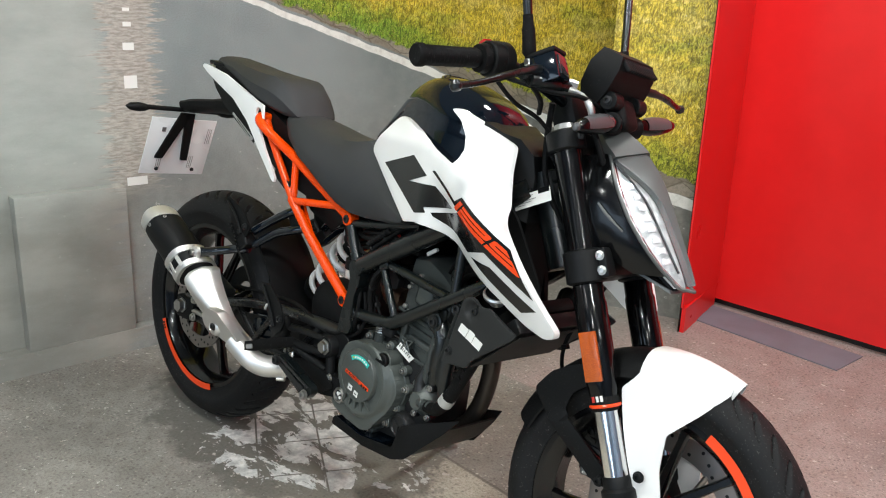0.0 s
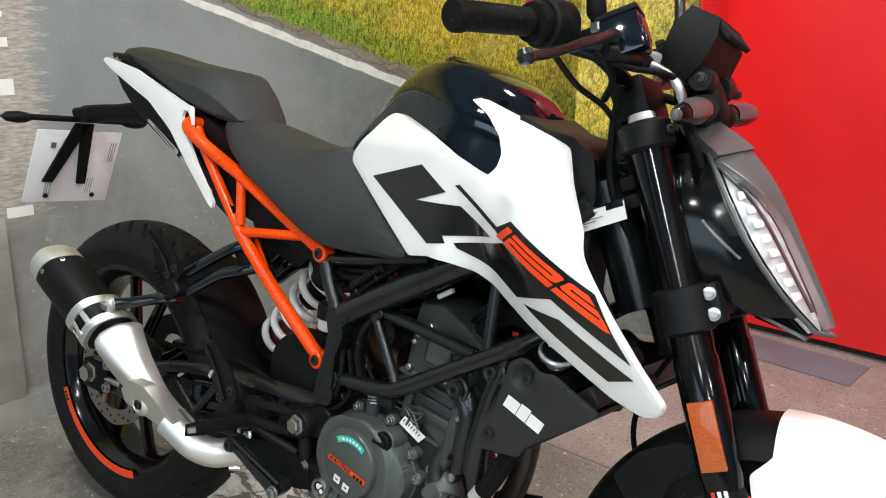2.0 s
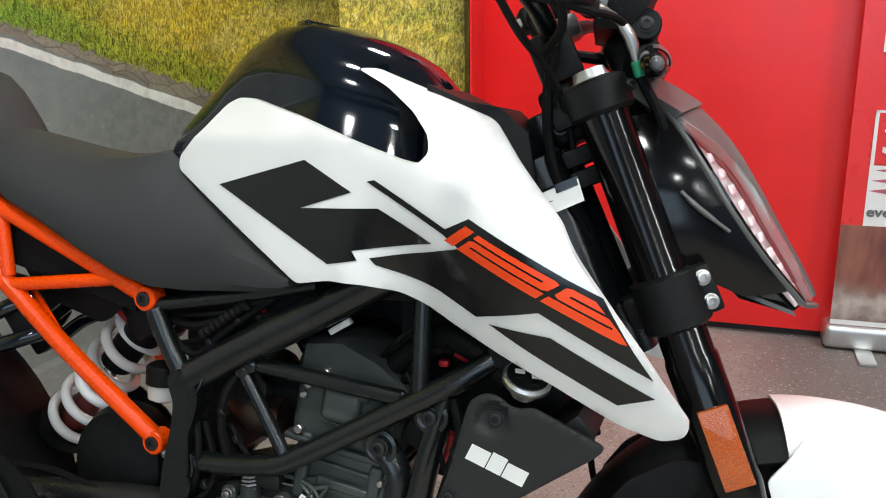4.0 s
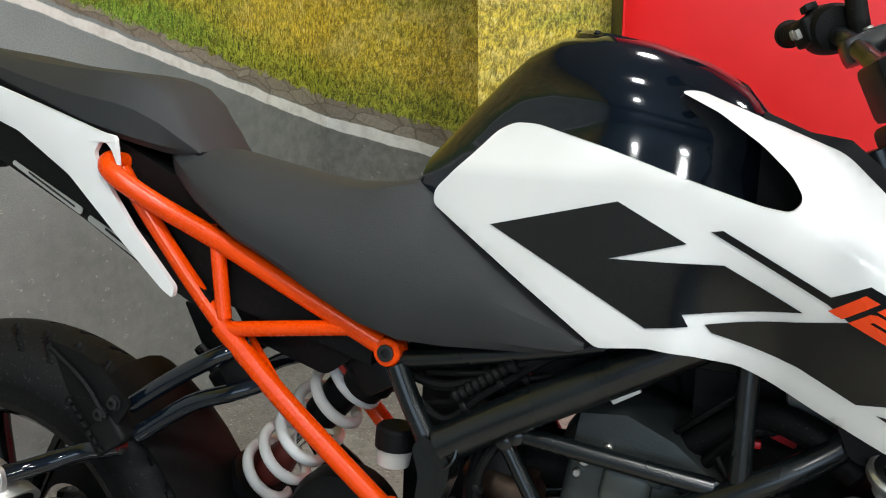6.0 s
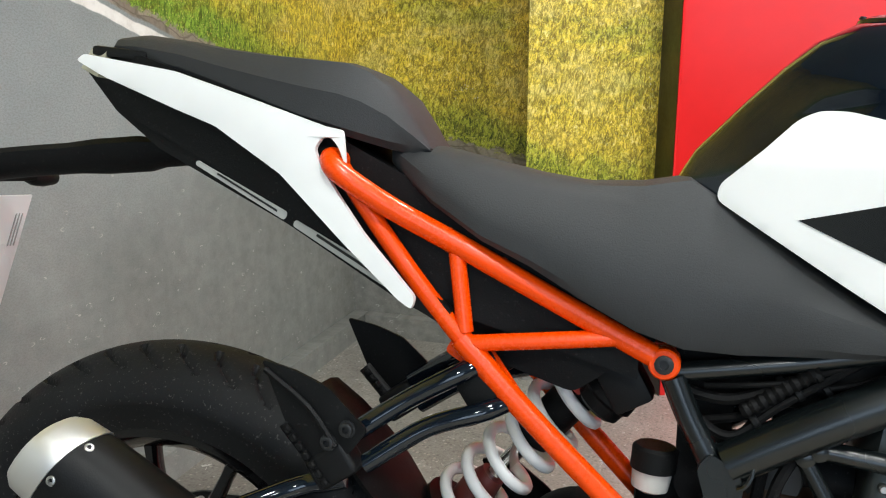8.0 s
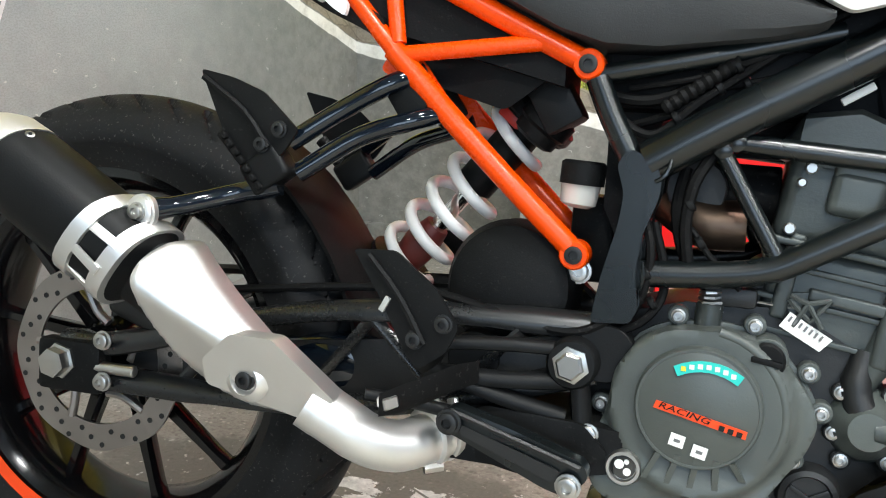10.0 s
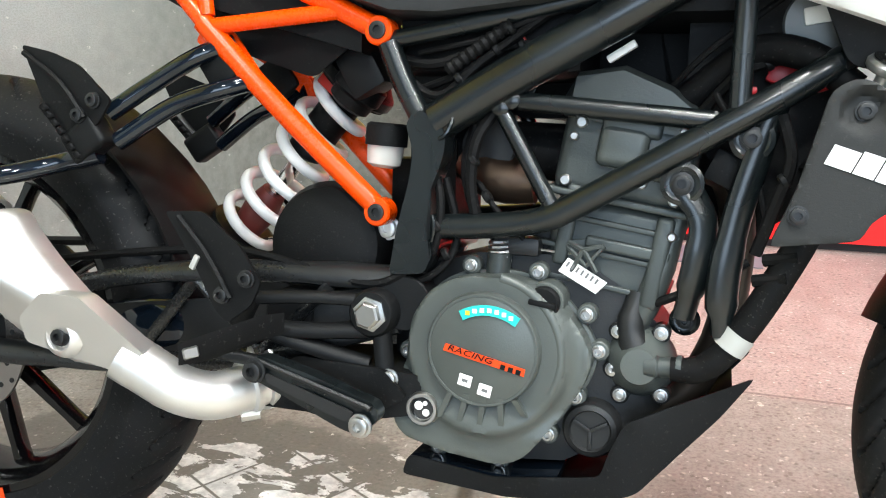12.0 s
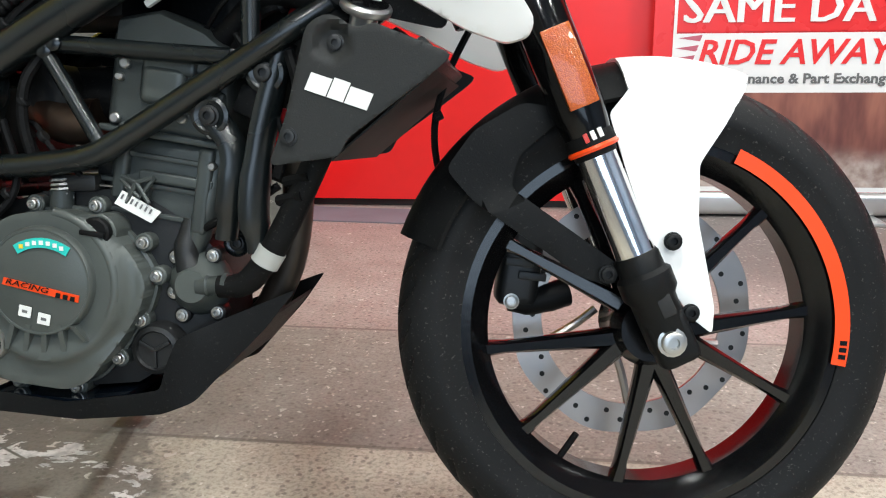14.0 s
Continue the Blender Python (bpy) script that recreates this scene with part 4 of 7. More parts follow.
def fender_shell(a0, a1, r, hw, drop, thick, n=18, taper0=1.0, taper1=1.0, lift1=0.0):
    """An arched strip over the tyre; angles from straight up the axis, to the front positive."""
    rings = []
    for i in range(n + 1):
        f = i / n
        a = radians(a0 + (a1 - a0) * f)
        k2 = taper0 + (taper1 - taper0) * f
        rr = r + lift1 * f * f
        ring = []
        for inner in (0, 1):
            row = []
            for j in range(11):
                q = -1 + j / 5
                d = drop * abs(q) ** 3.2 + thick * inner
                row.append((C0[0] + (rr - d) * math.sin(a), q * hw * k2 * (1 - 0.03 * inner), C0[1] + (rr - d) * math.cos(a)))
            ring += row if not inner else row[::-1]
        rings.append(ring)
    return loft(rings)


part("rear_section", fender_shell(-45, 19, 0.302, 0.078, 0.045, 0.004, taper0=0.80), "plastic", fender, "black textured rear section")
part("front_section", fender_shell(17, 47.5, 0.306, 0.082, 0.046, 0.004, taper0=1.0, taper1=0.24, lift1=0.004), "white", fender, "glossy white front section")
for sg in (-1, 1):
    # local (o, s) outlines seen from the side
    side = sheet(rounded([(0.077, 0.540), (0.102, 0.552), (0.130, 0.570), (0.165, 0.560), (0.205, 0.540), (0.248, 0.514), (0.242, 0.500), (0.192, 0.474), (0.142, 0.452), (0.116, 0.395), (0.096, 0.300), (0.083, 0.275), (0.070, 0.300), (0.060, 0.350), (0.063, 0.420), (0.067, 0.470)], 0.006), lambda x, z: -0.082 - 0.012 * math.sin(min(1, max(0, (z - 0.29) / 0.3)) * 3.0) + 0.62 * max(0, x - 0.145), 0.004, 0.012, -sg if sg > 0 else 1, bevel=0.001)
    part("side_panel", side, "white", fender, "glossy white side panel")
    stay = sheet(rounded([(-0.105, 0.560), (-0.060, 0.585), (0.000, 0.590), (0.045, 0.560), (-0.028, 0.540), (-0.050, 0.512), (0.021, 0.388), (0.008, 0.370), (-0.018, 0.388), (-0.092, 0.515)], 0.010), lambda x, z: -0.080 - 0.010 * (z < 0.5), 0.006, 0.02, -sg if sg > 0 else 1, bevel=0.001)
    part("stay", stay, "plastic", fender, "black plastic stay")
    for o, s in ((0.081, 0.389), (0.067, 0.311), (0.004, 0.386)):
        bolt((o, sg * 0.098, s), (0, sg, 0), 0.008, fender, material="plastic_soft", name="screw")

# brake caliper and line on the far side of the front wheel
part("front_caliper", block((-0.066, 0.060, 0.422), (0.052, 0.060, 0.115), 0.014, (0, 32, 0), seg=3), "cast_dark", bike, "dark brake caliper", m=MS)
part("caliper_bracket", tube([(-0.03, 0.06, 0.36), (-0.075, 0.050, 0.368), (-0.098, 0.046, 0.383)], [0.018, 0.016, 0.015], 12, 4), "plastic_soft", bike, m=MS)
bolt((-0.098, 0.029, 0.383), (0, -1, 0), 0.0078, bike, MS)
bolt((-0.066, 0.029, 0.455), (0, -1, 0), 0.0085, bike, MS, material="cast_dark")
for dz in (0.0, 0.022, 0.044):
    part("caliper_rib", block((-0.062 - 0.3 * dz, 0.028, 0.400 + dz), (0.034, 0.006, 0.010), 0.002, (0, 32, 0)), "cast_dark", bike, m=MS)
part("brake_line", tube([(0.02, 0.03, 0.72), (-0.055, 0.02, 0.66), (-0.10, 0.025, 0.60), (-0.115, 0.05, 0.52), (-0.10, 0.06, 0.42)], 0.0042, 8, 6), "rubber", bike, "thin black brake hose", m=MS)
part("line_clip", block((-0.085, 0.022, 0.622), (0.012, 0.014, 0.010), 0.002), "rubber", bike, m=MS)

# headlight: a keeled mask whose two lens halves fall back from the middle
hl = group_of("headlight", MS, "angular keeled headlight with clear lens and grey surround")
SEC = [(0.992, 0.100, 0.128, 0.036), (0.955, 0.090, 0.157, 0.060), (0.915, 0.084, 0.180, 0.080), (0.880, 0.082, 0.194, 0.090), (0.83, 0.084, 0.206, 0.088), (0.78, 0.098, 0.216, 0.074), (0.735, 0.140, 0.226, 0.053), (0.700, 0.196, 0.231, 0.025)]
SEC = [(s - 0.013 * k, o0 - 0.028 * k, o1 - 0.028 * k, hw) for k, (s, o0, o1, hw) in ((max(0.0, (0.96 - r[0]) / 0.26), r) for r in SEC)]
BROW = [(0.940, 0.86), (0.925, 0.82), (0.905, 0.62), (0.885, 0.44), (0.865, 0.30), (0.845, 0.20), (0.82, 0.14), (0.78, 0.10), (0.70, 0.07)]


def between(table, s, col):
    """The value of a falling table's column at the height s."""
    for a, b in zip(table, table[1:]):
        if s >= b[0]:
            f = min(1, (a[0] - s) / (a[0] - b[0]))
            return a[col] + (b[col] - a[col]) * f
    return table[-1][col]


def mask(s, q, out=0.0):
    """A point of the mask at the height s and the part q of its half width."""
    hw = between(SEC, s, 3)
    return (between(SEC, s, 2) - 0.50 * hw * abs(q) ** 1.35 + out, hw * q, s)


rings = []
for s, o0, o1, hw in SEC:
    e = mask(s, 1)[0]
    side = [(max(o0, e - 0.05), 0.82), (e - 0.016, 0.98), (mask(s, 0.92)[0] - 0.014, 0.92), (mask(s, 0.5)[0] - 0.014, 0.5)]
    rings.append([(o, -hw * q, s) for o, q in side] + [(o1 - 0.014, 0, s)] + [(o, hw * q, s) for o, q in side[::-1]])
part("housing", loft(rings), "black_deep", hl, "gloss black housing")
LENS_S = [0.925, 0.905, 0.885, 0.865, 0.845, 0.82, 0.79, 0.76, 0.730, 0.705, 0.690]


def lens_q(s):
    a = between(BROW, s, 1)
    return [a + (0.93 - a) * i / 5 for i in range(6)]


for sg in (-1, 1):
    part("reflector", loft([[mask(s, sg * q, -0.0125) for q in lens_q(s)] for s in LENS_S], caps=False, closed=False), "reflector", hl, "silvery grey reflector")
    lens = part("lens", loft([[mask(s, sg * q, 0.002) for q in lens_q(s)] + [mask(s, sg * q, -0.001) for q in lens_q(s)[::-1]] for s in LENS_S]), "glass", hl, "clear plastic lens")
    lens.visible_shadow = False
    for i in range(8):
        f = i / 7
        s = 0.878 - 0.140 * f
        part("led_cell", block(mask(s, sg * (0.60 - 0.08 * math.sin(f * 2.4)), -0.0095), (0.003, 0.017, 0.0105), 0.0012, (0, 0, 24 * sg)), "led_cell", hl)
    part("inner_blade", tube([mask(s, sg * (between(BROW, s, 1) * 0.65 + 0.31), -0.008) for s in (0.915, 0.88, 0.84, 0.79, 0.74, 0.715)], 0.0024, 8, 4), "cast_dark", hl)
    part("surround", tube([mask(s, sg * 0.955, -0.003) for s in [0.94] + LENS_S] + [(0.203, 0, 0.679)], 0.0032, 8, 3), "silver_trim", hl, "satin grey surround")
    wing = [(mask(s, 1)[0] - 0.004, s) for s in (0.945, 0.925, 0.905, 0.880, 0.855, 0.83, 0.805, 0.78, 0.755, 0.735)] + [(0.175, 0.712), (0.128, 0.728), (0.084, 0.778), (0.066, 0.856), (0.078, 0.955)]
    part("side_wing", sheet(rounded(wing, 0.004), lambda x, z: -(between(SEC, z, 3) * 0.975 + min(0.012, 0.4 * max(0, mask(z, 1)[0] - x))), 0.005, 0.02, -sg if sg > 0 else 1), "black_deep", hl, "gloss black side wing")
    part("wing_slot", tube([(0.108, sg * 0.103, 0.858), (0.118, sg * 0.101, 0.835), (0.138, sg * 0.094, 0.800)], [0.0022, 0.003, 0.002], 8, 3), "silver_trim", hl)
part("brow", loft([[mask(s, q * (between(BROW, s, 1) + 0.03), 0.005 - 0.003 * abs(q)) for q in (-1, -0.5, 0, 0.5, 1)] + [mask(s, q * (between(BROW, s, 1) + 0.03), -0.010) for q in (1, 0.5, 0, -0.5, -1)] for s in [0.94] + LENS_S]), "silver_trim", hl, "satin grey brow and centre strip", sharp=24)
part("upper_cowl", loft([[(os, -w, s), (oc + 0.005, 0, s + 0.004), (os, w, s), (os - 0.016, w * 0.92, s - 0.004), (oc - 0.022, 0, s - 0.004), (os - 0.016, -w * 0.92, s - 0.004)] for s, oc, os, w in ((1.006, 0.110, 0.098, 0.028), (0.985, 0.134, 0.112, 0.044), (0.960, 0.153, 0.126, 0.060), (0.940, 0.166, 0.139, 0.069), (0.934, 0.169, 0.142, 0.071))]), "silver_trim", hl, "satin grey upper cowl", sharp=24)
part("lower_tray", loft([[(o0, -w, s), (o0, w, s), (o1, w * 0.5, s2), (o1, -w * 0.5, s2)] for o0, w, s, o1, s2 in ((0.085, 0.066, 0.778, 0.174, 0.688), (0.085, 0.066, 0.771, 0.174, 0.682))]), "silver_trim", hl)
part("bracket", block((0.075, 0, 0.86), (0.06, 0.10, 0.16), 0.01), "plastic", hl)

# handlebar and controls
bars = group_of("handlebar", MS, "black tapered handlebar with grips and controls")
BAR = [(-0.022, -0.372, 1.128), (0.001, -0.292, 1.132), (0.025, -0.208, 1.130), (0.043, -0.126, 1.100), (0.047, -0.055, 1.072), (0.046, 0.0, 1.068)]
BAR_LEFT = [(0.047, 0.055, 1.072), (0.050, 0.126, 1.106), (0.050, 0.200, 1.140), (0.045, 0.268, 1.160), (0.034, 0.376, 1.182)]
part("bar", tube(BAR + BAR_LEFT, 0.0115, 12, 5), "frame", bars)
part("bar_clamp", block((0.042, 0, 1.050), (0.050, 0.095, 0.060), 0.008), "plastic_soft", bars)
for sg in (-1, 1):
    a, b = (V(-0.0225, -0.3755, 1.127), V(0.013, -0.246, 1.131)) if sg < 0 else (V(0.0335, 0.380, 1.183), V(0.0465, 0.255, 1.157))
    gl = (b - a).length
    prof = [(0, 0.006), (0.0, 0.0165), (0.004, 0.0195), (0.014, 0.0195), (0.016, 0.0165)]
    for i in range(10):
        t = 0.020 + i * 0.0085
        prof += [(t, 0.0172), (t + 0.003, 0.0172), (t + 0.004, 0.0162), (t + 0.006, 0.0162)]
    prof += [(gl - 0.022, 0.0172), (gl - 0.010, 0.0172), (gl - 0.008, 0.0145), (gl, 0.0145), (gl, 0.0115)]
    part("grip", lathe(a, b, prof, 24), "rubber", bars, "ribbed black rubber grip")
    ax_b = (b - a).normalized()
    part("grip_collar", lathe(b - ax_b * 0.003, b + ax_b * 0.014, [(0, 0.012), (0.001, 0.024), (0.013, 0.026), (0.017, 0.024)], 24), "rubber", bars)
    c = b + ax_b * 0.014
    part("switch_housing", lathe(c, c + ax_b * 0.052, [(0, 0.020), (0.001, 0.0285), (0.004, 0.031), (0.024, 0.031), (0.0245, 0.030), (0.0255, 0.030), (0.026, 0.031), (0.044, 0.030), (0.050, 0.026), (0.052, 0.014)], 28), "plastic", bars, "rounded black switch housing")
    part("switch_block", block(c + ax_b * 0.026 + V(-0.022, 0, 0.008), (0.030, 0.040, 0.034), 0.007, (0, 0, 16 * sg), seg=3), "plastic", bars)
    part("switch", block(c + ax_b * 0.020 + V(-0.012, 0, 0.034), (0.016, 0.018, 0.010), 0.003, (0, 0, 16 * sg)), "red_lens" if sg < 0 else "plastic_soft", bars, "red switch" if sg < 0 else "")
    for d in (-0.008, 0.008):
        part("toggle", block(c + ax_b * (0.026 + d) + V(-0.038, 0, 0.010), (0.008, 0.009, 0.012), 0.002, (0, 0, 16 * sg)), "sticker_grey", bars)
    lev = [(0.070, 0.145 * sg, 1.100), (0.088, 0.190 * sg, 1.094), (0.084, 0.262 * sg, 1.075), (0.062, 0.338 * sg, 1.055), (0.052, 0.383 * sg, 1.047)]
    if sg > 0:
        lev = [(0.078, 0.145, 1.104), (0.108, 0.190, 1.104), (0.118, 0.262, 1.096), (0.112, 0.320, 1.090), (0.105, 0.368, 1.090)]
    part("lever", tube(lev, [0.011, 0.009, 0.0072, 0.0062, 0.006], 12, 5, squash=0.75), "frame", bars, "black brake lever" if sg < 0 else "black clutch lever")
    part("lever_ball", lathe(V(lev[-1]) - V(0, 0, 0.010), V(lev[-1]) + V(0, 0, 0.010), [(0, 0), (0.003, 0.008), (0.010, 0.0105), (0.017, 0.008), (0.020, 0)], 14), "frame" if sg < 0 else "cast_dark", bars)
    part("lever_mount", block((0.062, 0.148 * sg, 1.108), (0.050, 0.050, 0.032), 0.008), "frame", bars)
    bolt((0.072, 0.150 * sg, 1.123), (0, 0, 1), 0.006, bars)
    part("mirror_boot", tube([(0.066, 0.172 * sg, 1.120), (0.074, 0.176 * sg, 1.148), (0.086, 0.182 * sg, 1.195)], [0.008, 0.0125, 0.012, 0.0095], 14, 4), "rubber", bars, "black rubber mirror boot")
    part("mirror_nut", rod((0.065, 0.1715 * sg, 1.112), (0.067, 0.1725 * sg, 1.124), 0.010, 6), "bolt", bars)
    part("mirror_stem", tube([(0.080, 0.179 * sg, 1.170), (0.096, 0.188 * sg, 1.235), (0.114, 0.205 * sg, 1.32), (0.125, 0.225 * sg, 1.375)], [0.008, 0.0085, 0.0085, 0.010], 12, 5), "frame", bars, "black mirror stem")
    part("mirror", loft([[(0.128 + dx, sg * (0.255 + dy * sc), 1.405 + dz * sc) for dy, dz in [(0.085 * math.cos(t) ** 3 + 0.02 * math.cos(t), 0.048 * math.sin(t)) for t in [2 * math.pi * i / 24 for i in range(24)]]] for dx, sc in ((-0.012, 0.95), (-0.008, 1.0), (0.012, 0.85), (0.022, 0.5))]), "plastic", bars, "black mirror head")
# brake fluid reservoir
res = part("fluid_reservoir", block((0.090, -0.152, 1.098), (0.050, 0.050, 0.050), 0.004, (0, 0, 8)), "black_gloss", bars, "black brake fluid reservoir")
part("reservoir_lid", block((0.090, -0.152, 1.125), (0.054, 0.054, 0.008), 0.003, (0, 0, 8)), "plastic", res)
part("reservoir_window", block((0.1155, -0.1485, 1.098), (0.004, 0.034, 0.034), 0.001, (0, 0, 8)), "screen", res, "glossy dark window")
part("master_cylinder", tube([(0.070, -0.19, 1.082), (0.085, -0.15, 1.076), (0.095, -0.105, 1.070)], [0.012, 0.014, 0.012], 14, 4), "frame", bars)
part("banjo_fitting", tube([(0.098, -0.112, 1.066), (0.114, -0.096, 1.052), (0.121, -0.088, 1.028), (0.118, -0.084, 1.002)], [0.0075, 0.0048, 0.0070, 0.0052], 10, 3), "bolt", bars, "silver brake line fitting")
part("banjo_bolt", rod((0.096, -0.110, 1.080), (0.110, -0.098, 1.070), 0.0085, 6), "bolt", bars)
part("green_connector", rod((0.118, -0.084, 1.003), (0.116, -0.083, 0.985), 0.0065, 10), "green", bars)
part("throttle_cable", tube([(0.02, -0.20, 1.105), (0.085, -0.16, 1.060), (0.118, -0.10, 1.045), (0.12, -0.04, 1.02), (0.08, 0.0, 0.96)], 0.0042, 8, 6), "rubber", bars)
part("throttle_cable", tube([(0.015, -0.21, 1.100), (0.02, -0.17, 1.060), (0.03, -0.11, 1.03), (0.03, -0.07, 0.98), (0.01, -0.05, 0.90)], 0.0042, 8, 6), "rubber", bars)
part("brake_light_switch", tube([(0.07, -0.20, 1.085), (0.06, -0.15, 1.055), (0.03, -0.11, 1.045)], 0.005, 8, 4), "rubber", bars)
part("front_brake_hose", tube([(0.116, -0.083, 0.988), (0.118, -0.075, 0.93), (0.100, -0.05, 0.86), (0.05, -0.02, 0.78)], 0.0058, 8, 6), "rubber", bars)
part("wiring", tube([(0.06, 0.05, 1.06), (0.10, 0.02, 1.02), (0.085, -0.03, 0.95), (0.05, -0.045, 0.86)], 0.007, 8, 6), "rubber", bars)
part("wiring", tube([(0.05, -0.09, 1.06), (0.015, -0.075, 1.00), (-0.005, -0.07, 0.93), (0.0, -0.05, 0.84)], 0.006, 8, 6), "rubber", bars)
lock = part("ignition_lock", block((0.026, -0.015, 0.985), (0.040, 0.085, 0.066), 0.010, seg=3), "plastic", bars, "black ignition lock body")
for dz in (-0.05, -0.075):
    part("lock_step", block((0.024, -0.045, 0.985 + dz), (0.034, 0.055, 0.020), 0.005), "plastic", lock)
part("lock_screw", rod((0.018, -0.055, 0.972), (0.018, -0.064, 0.972), 0.010, 16), "cast_dark", lock)
# instrument
dash = group_of("instrument", MS @ pose(-0.006, 0, -0.012), "black digital instrument on the handlebar")
part("case", loft([[(0.098, -0.062, 1.072), (0.098, 0.062, 1.072), (0.128, 0.062, 1.052), (0.128, -0.062, 1.052)], [(0.112, -0.075, 1.098), (0.112, 0.075, 1.098), (0.160, 0.074, 1.066), (0.160, -0.074, 1.066)], [(0.140, -0.076, 1.128), (0.140, 0.076, 1.128), (0.186, 0.070, 1.092), (0.186, -0.070, 1.092)], [(0.166, -0.066, 1.144), (0.166, 0.066, 1.144), (0.194, 0.060, 1.116), (0.194, -0.060, 1.116)]]), "plastic", dash, "black plastic case", sharp=25)
part("display", loft([[(0.1005, -0.054, 1.0775), (0.1005, 0.054, 1.0775), (0.1015, 0.054, 1.0765), (0.1015, -0.054, 1.0765)], [(0.1575, -0.056, 1.1405), (0.1575, 0.056, 1.1405), (0.1585, 0.056, 1.1395), (0.1585, -0.056, 1.1395)]]), "screen", dash, "dark glossy display")
for j in range(13):
    part("rear_rib", block((0.1925, -0.054 + 0.009 * j, 1.103), (0.008, 0.0032, 0.030), 0.001, (0, -18, 0)), "plastic_soft", dash)
part("dash_stay", block((0.130, 0, 1.030), (0.060, 0.060, 0.060), 0.016, seg=3), "plastic", dash)
for sg in (-1, 1):
    part("stay_lug", rod((0.150, sg * 0.030, 1.050), (0.150, sg * 0.062, 1.050), 0.017), "plastic_soft", dash)
    bolt((0.150, sg * 0.062, 1.050), (0, sg, 0), 0.007, dash, material="cast_dark")
    ind = group_of("front_indicator", MS @ pose(-0.022, -0.022 * sg, -0.016), "smoked cone-shaped front indicator on a short stalk")
    part("stalk", rod((0.138, sg * 0.028, 1.018), (0.158, sg * 0.075, 1.017), 0.020, 20), "plastic", ind)

    def cone_ring(t, sc, angles, out=0.0):
        return [(0.160 + t * (0.005 + 0.015 * sg) + (0.0145 * sc + out) * math.cos(a), sg * (0.064 + t * 0.130), 1.017 - t * 0.004 + t * 0.016 * (sg > 0) - t * 0.016 * (sg < 0) + (0.016 * sc + out) * math.sin(a)) for a in angles]

    full = [2 * math.pi * i / 20 for i in range(20)]
    part("body", loft([cone_ring(t, sc, full) for t, sc in ((0.0, 0.66), (0.12, 0.88), (0.38, 1.12), (0.62, 1.06), (0.82, 0.84), (0.94, 0.58), (0.97, 0.40))]), "black_deep", ind, "smoked black body")
    part("lens", loft([cone_ring(t, sc, full) for t, sc in ((0.93, 0.52), (0.98, 0.46), (1.01, 0.34), (1.02, 0.15))]), "lens_smoke", ind, "smoked indicator tip")
    part("side_lens", loft([cone_ring(t, sc, [radians(-35 + 16 * i) for i in range(8)], 0.001) for t, sc in ((0.18, 0.96), (0.38, 1.12), (0.62, 1.06), (0.80, 0.86))], caps=False, closed=False), "lens_smoke", ind, "clear front lens strip")


# ---- bodywork ----
def soft(d, w):
    """d where it is positive, easing to nothing where it is negative."""
    return 0.5 * (math.sqrt(d * d + w) + d)


def shroud_y(x, z):
    d = x - 1.07
    side = -0.215 + 0.30 * soft(-d, 0.0009) + 0.06 * soft(d, 0.0009) + 0.85 * soft(d, 0.0009) ** 2 + 0.5 * max(0, z - 0.88)
    f = min(1, max(0, (x - 0.88) / 0.10))
    side += 0.52 * f * f * (3 - 2 * f) * soft(0.800 - 0.515 * (x - 1.0) - z, 0.0004)  # the lower half leans in
    shoulder = -0.21 + 1.043 * (x - 0.97) + 2.159 * (z - 0.865)  # the upper part folds in towards the headstock
    return 0.5 * (side + shoulder + math.sqrt((side - shoulder) ** 2 + 0.0006))


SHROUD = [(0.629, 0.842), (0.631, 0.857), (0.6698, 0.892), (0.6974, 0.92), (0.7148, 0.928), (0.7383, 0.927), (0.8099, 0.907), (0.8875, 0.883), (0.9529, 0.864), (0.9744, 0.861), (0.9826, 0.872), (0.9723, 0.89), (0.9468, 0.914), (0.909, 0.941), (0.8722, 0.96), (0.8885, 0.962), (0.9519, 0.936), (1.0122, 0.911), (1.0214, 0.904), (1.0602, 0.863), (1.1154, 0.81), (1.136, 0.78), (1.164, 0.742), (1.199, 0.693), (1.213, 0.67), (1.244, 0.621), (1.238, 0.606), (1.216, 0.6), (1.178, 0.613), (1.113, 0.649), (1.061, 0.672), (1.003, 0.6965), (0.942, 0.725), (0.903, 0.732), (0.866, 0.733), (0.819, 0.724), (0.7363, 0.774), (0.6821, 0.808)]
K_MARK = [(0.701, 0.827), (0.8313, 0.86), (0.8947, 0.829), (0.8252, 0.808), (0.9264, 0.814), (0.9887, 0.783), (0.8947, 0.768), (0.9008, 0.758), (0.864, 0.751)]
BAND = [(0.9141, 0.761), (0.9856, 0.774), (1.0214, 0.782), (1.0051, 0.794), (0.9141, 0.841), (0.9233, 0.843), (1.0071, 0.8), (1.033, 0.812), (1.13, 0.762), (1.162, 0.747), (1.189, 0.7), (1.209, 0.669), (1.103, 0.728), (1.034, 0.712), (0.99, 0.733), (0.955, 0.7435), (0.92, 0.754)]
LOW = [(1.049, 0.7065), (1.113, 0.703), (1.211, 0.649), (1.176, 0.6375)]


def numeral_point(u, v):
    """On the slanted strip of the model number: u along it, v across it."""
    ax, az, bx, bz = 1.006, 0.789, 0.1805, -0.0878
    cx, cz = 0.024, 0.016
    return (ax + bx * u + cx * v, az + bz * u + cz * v)


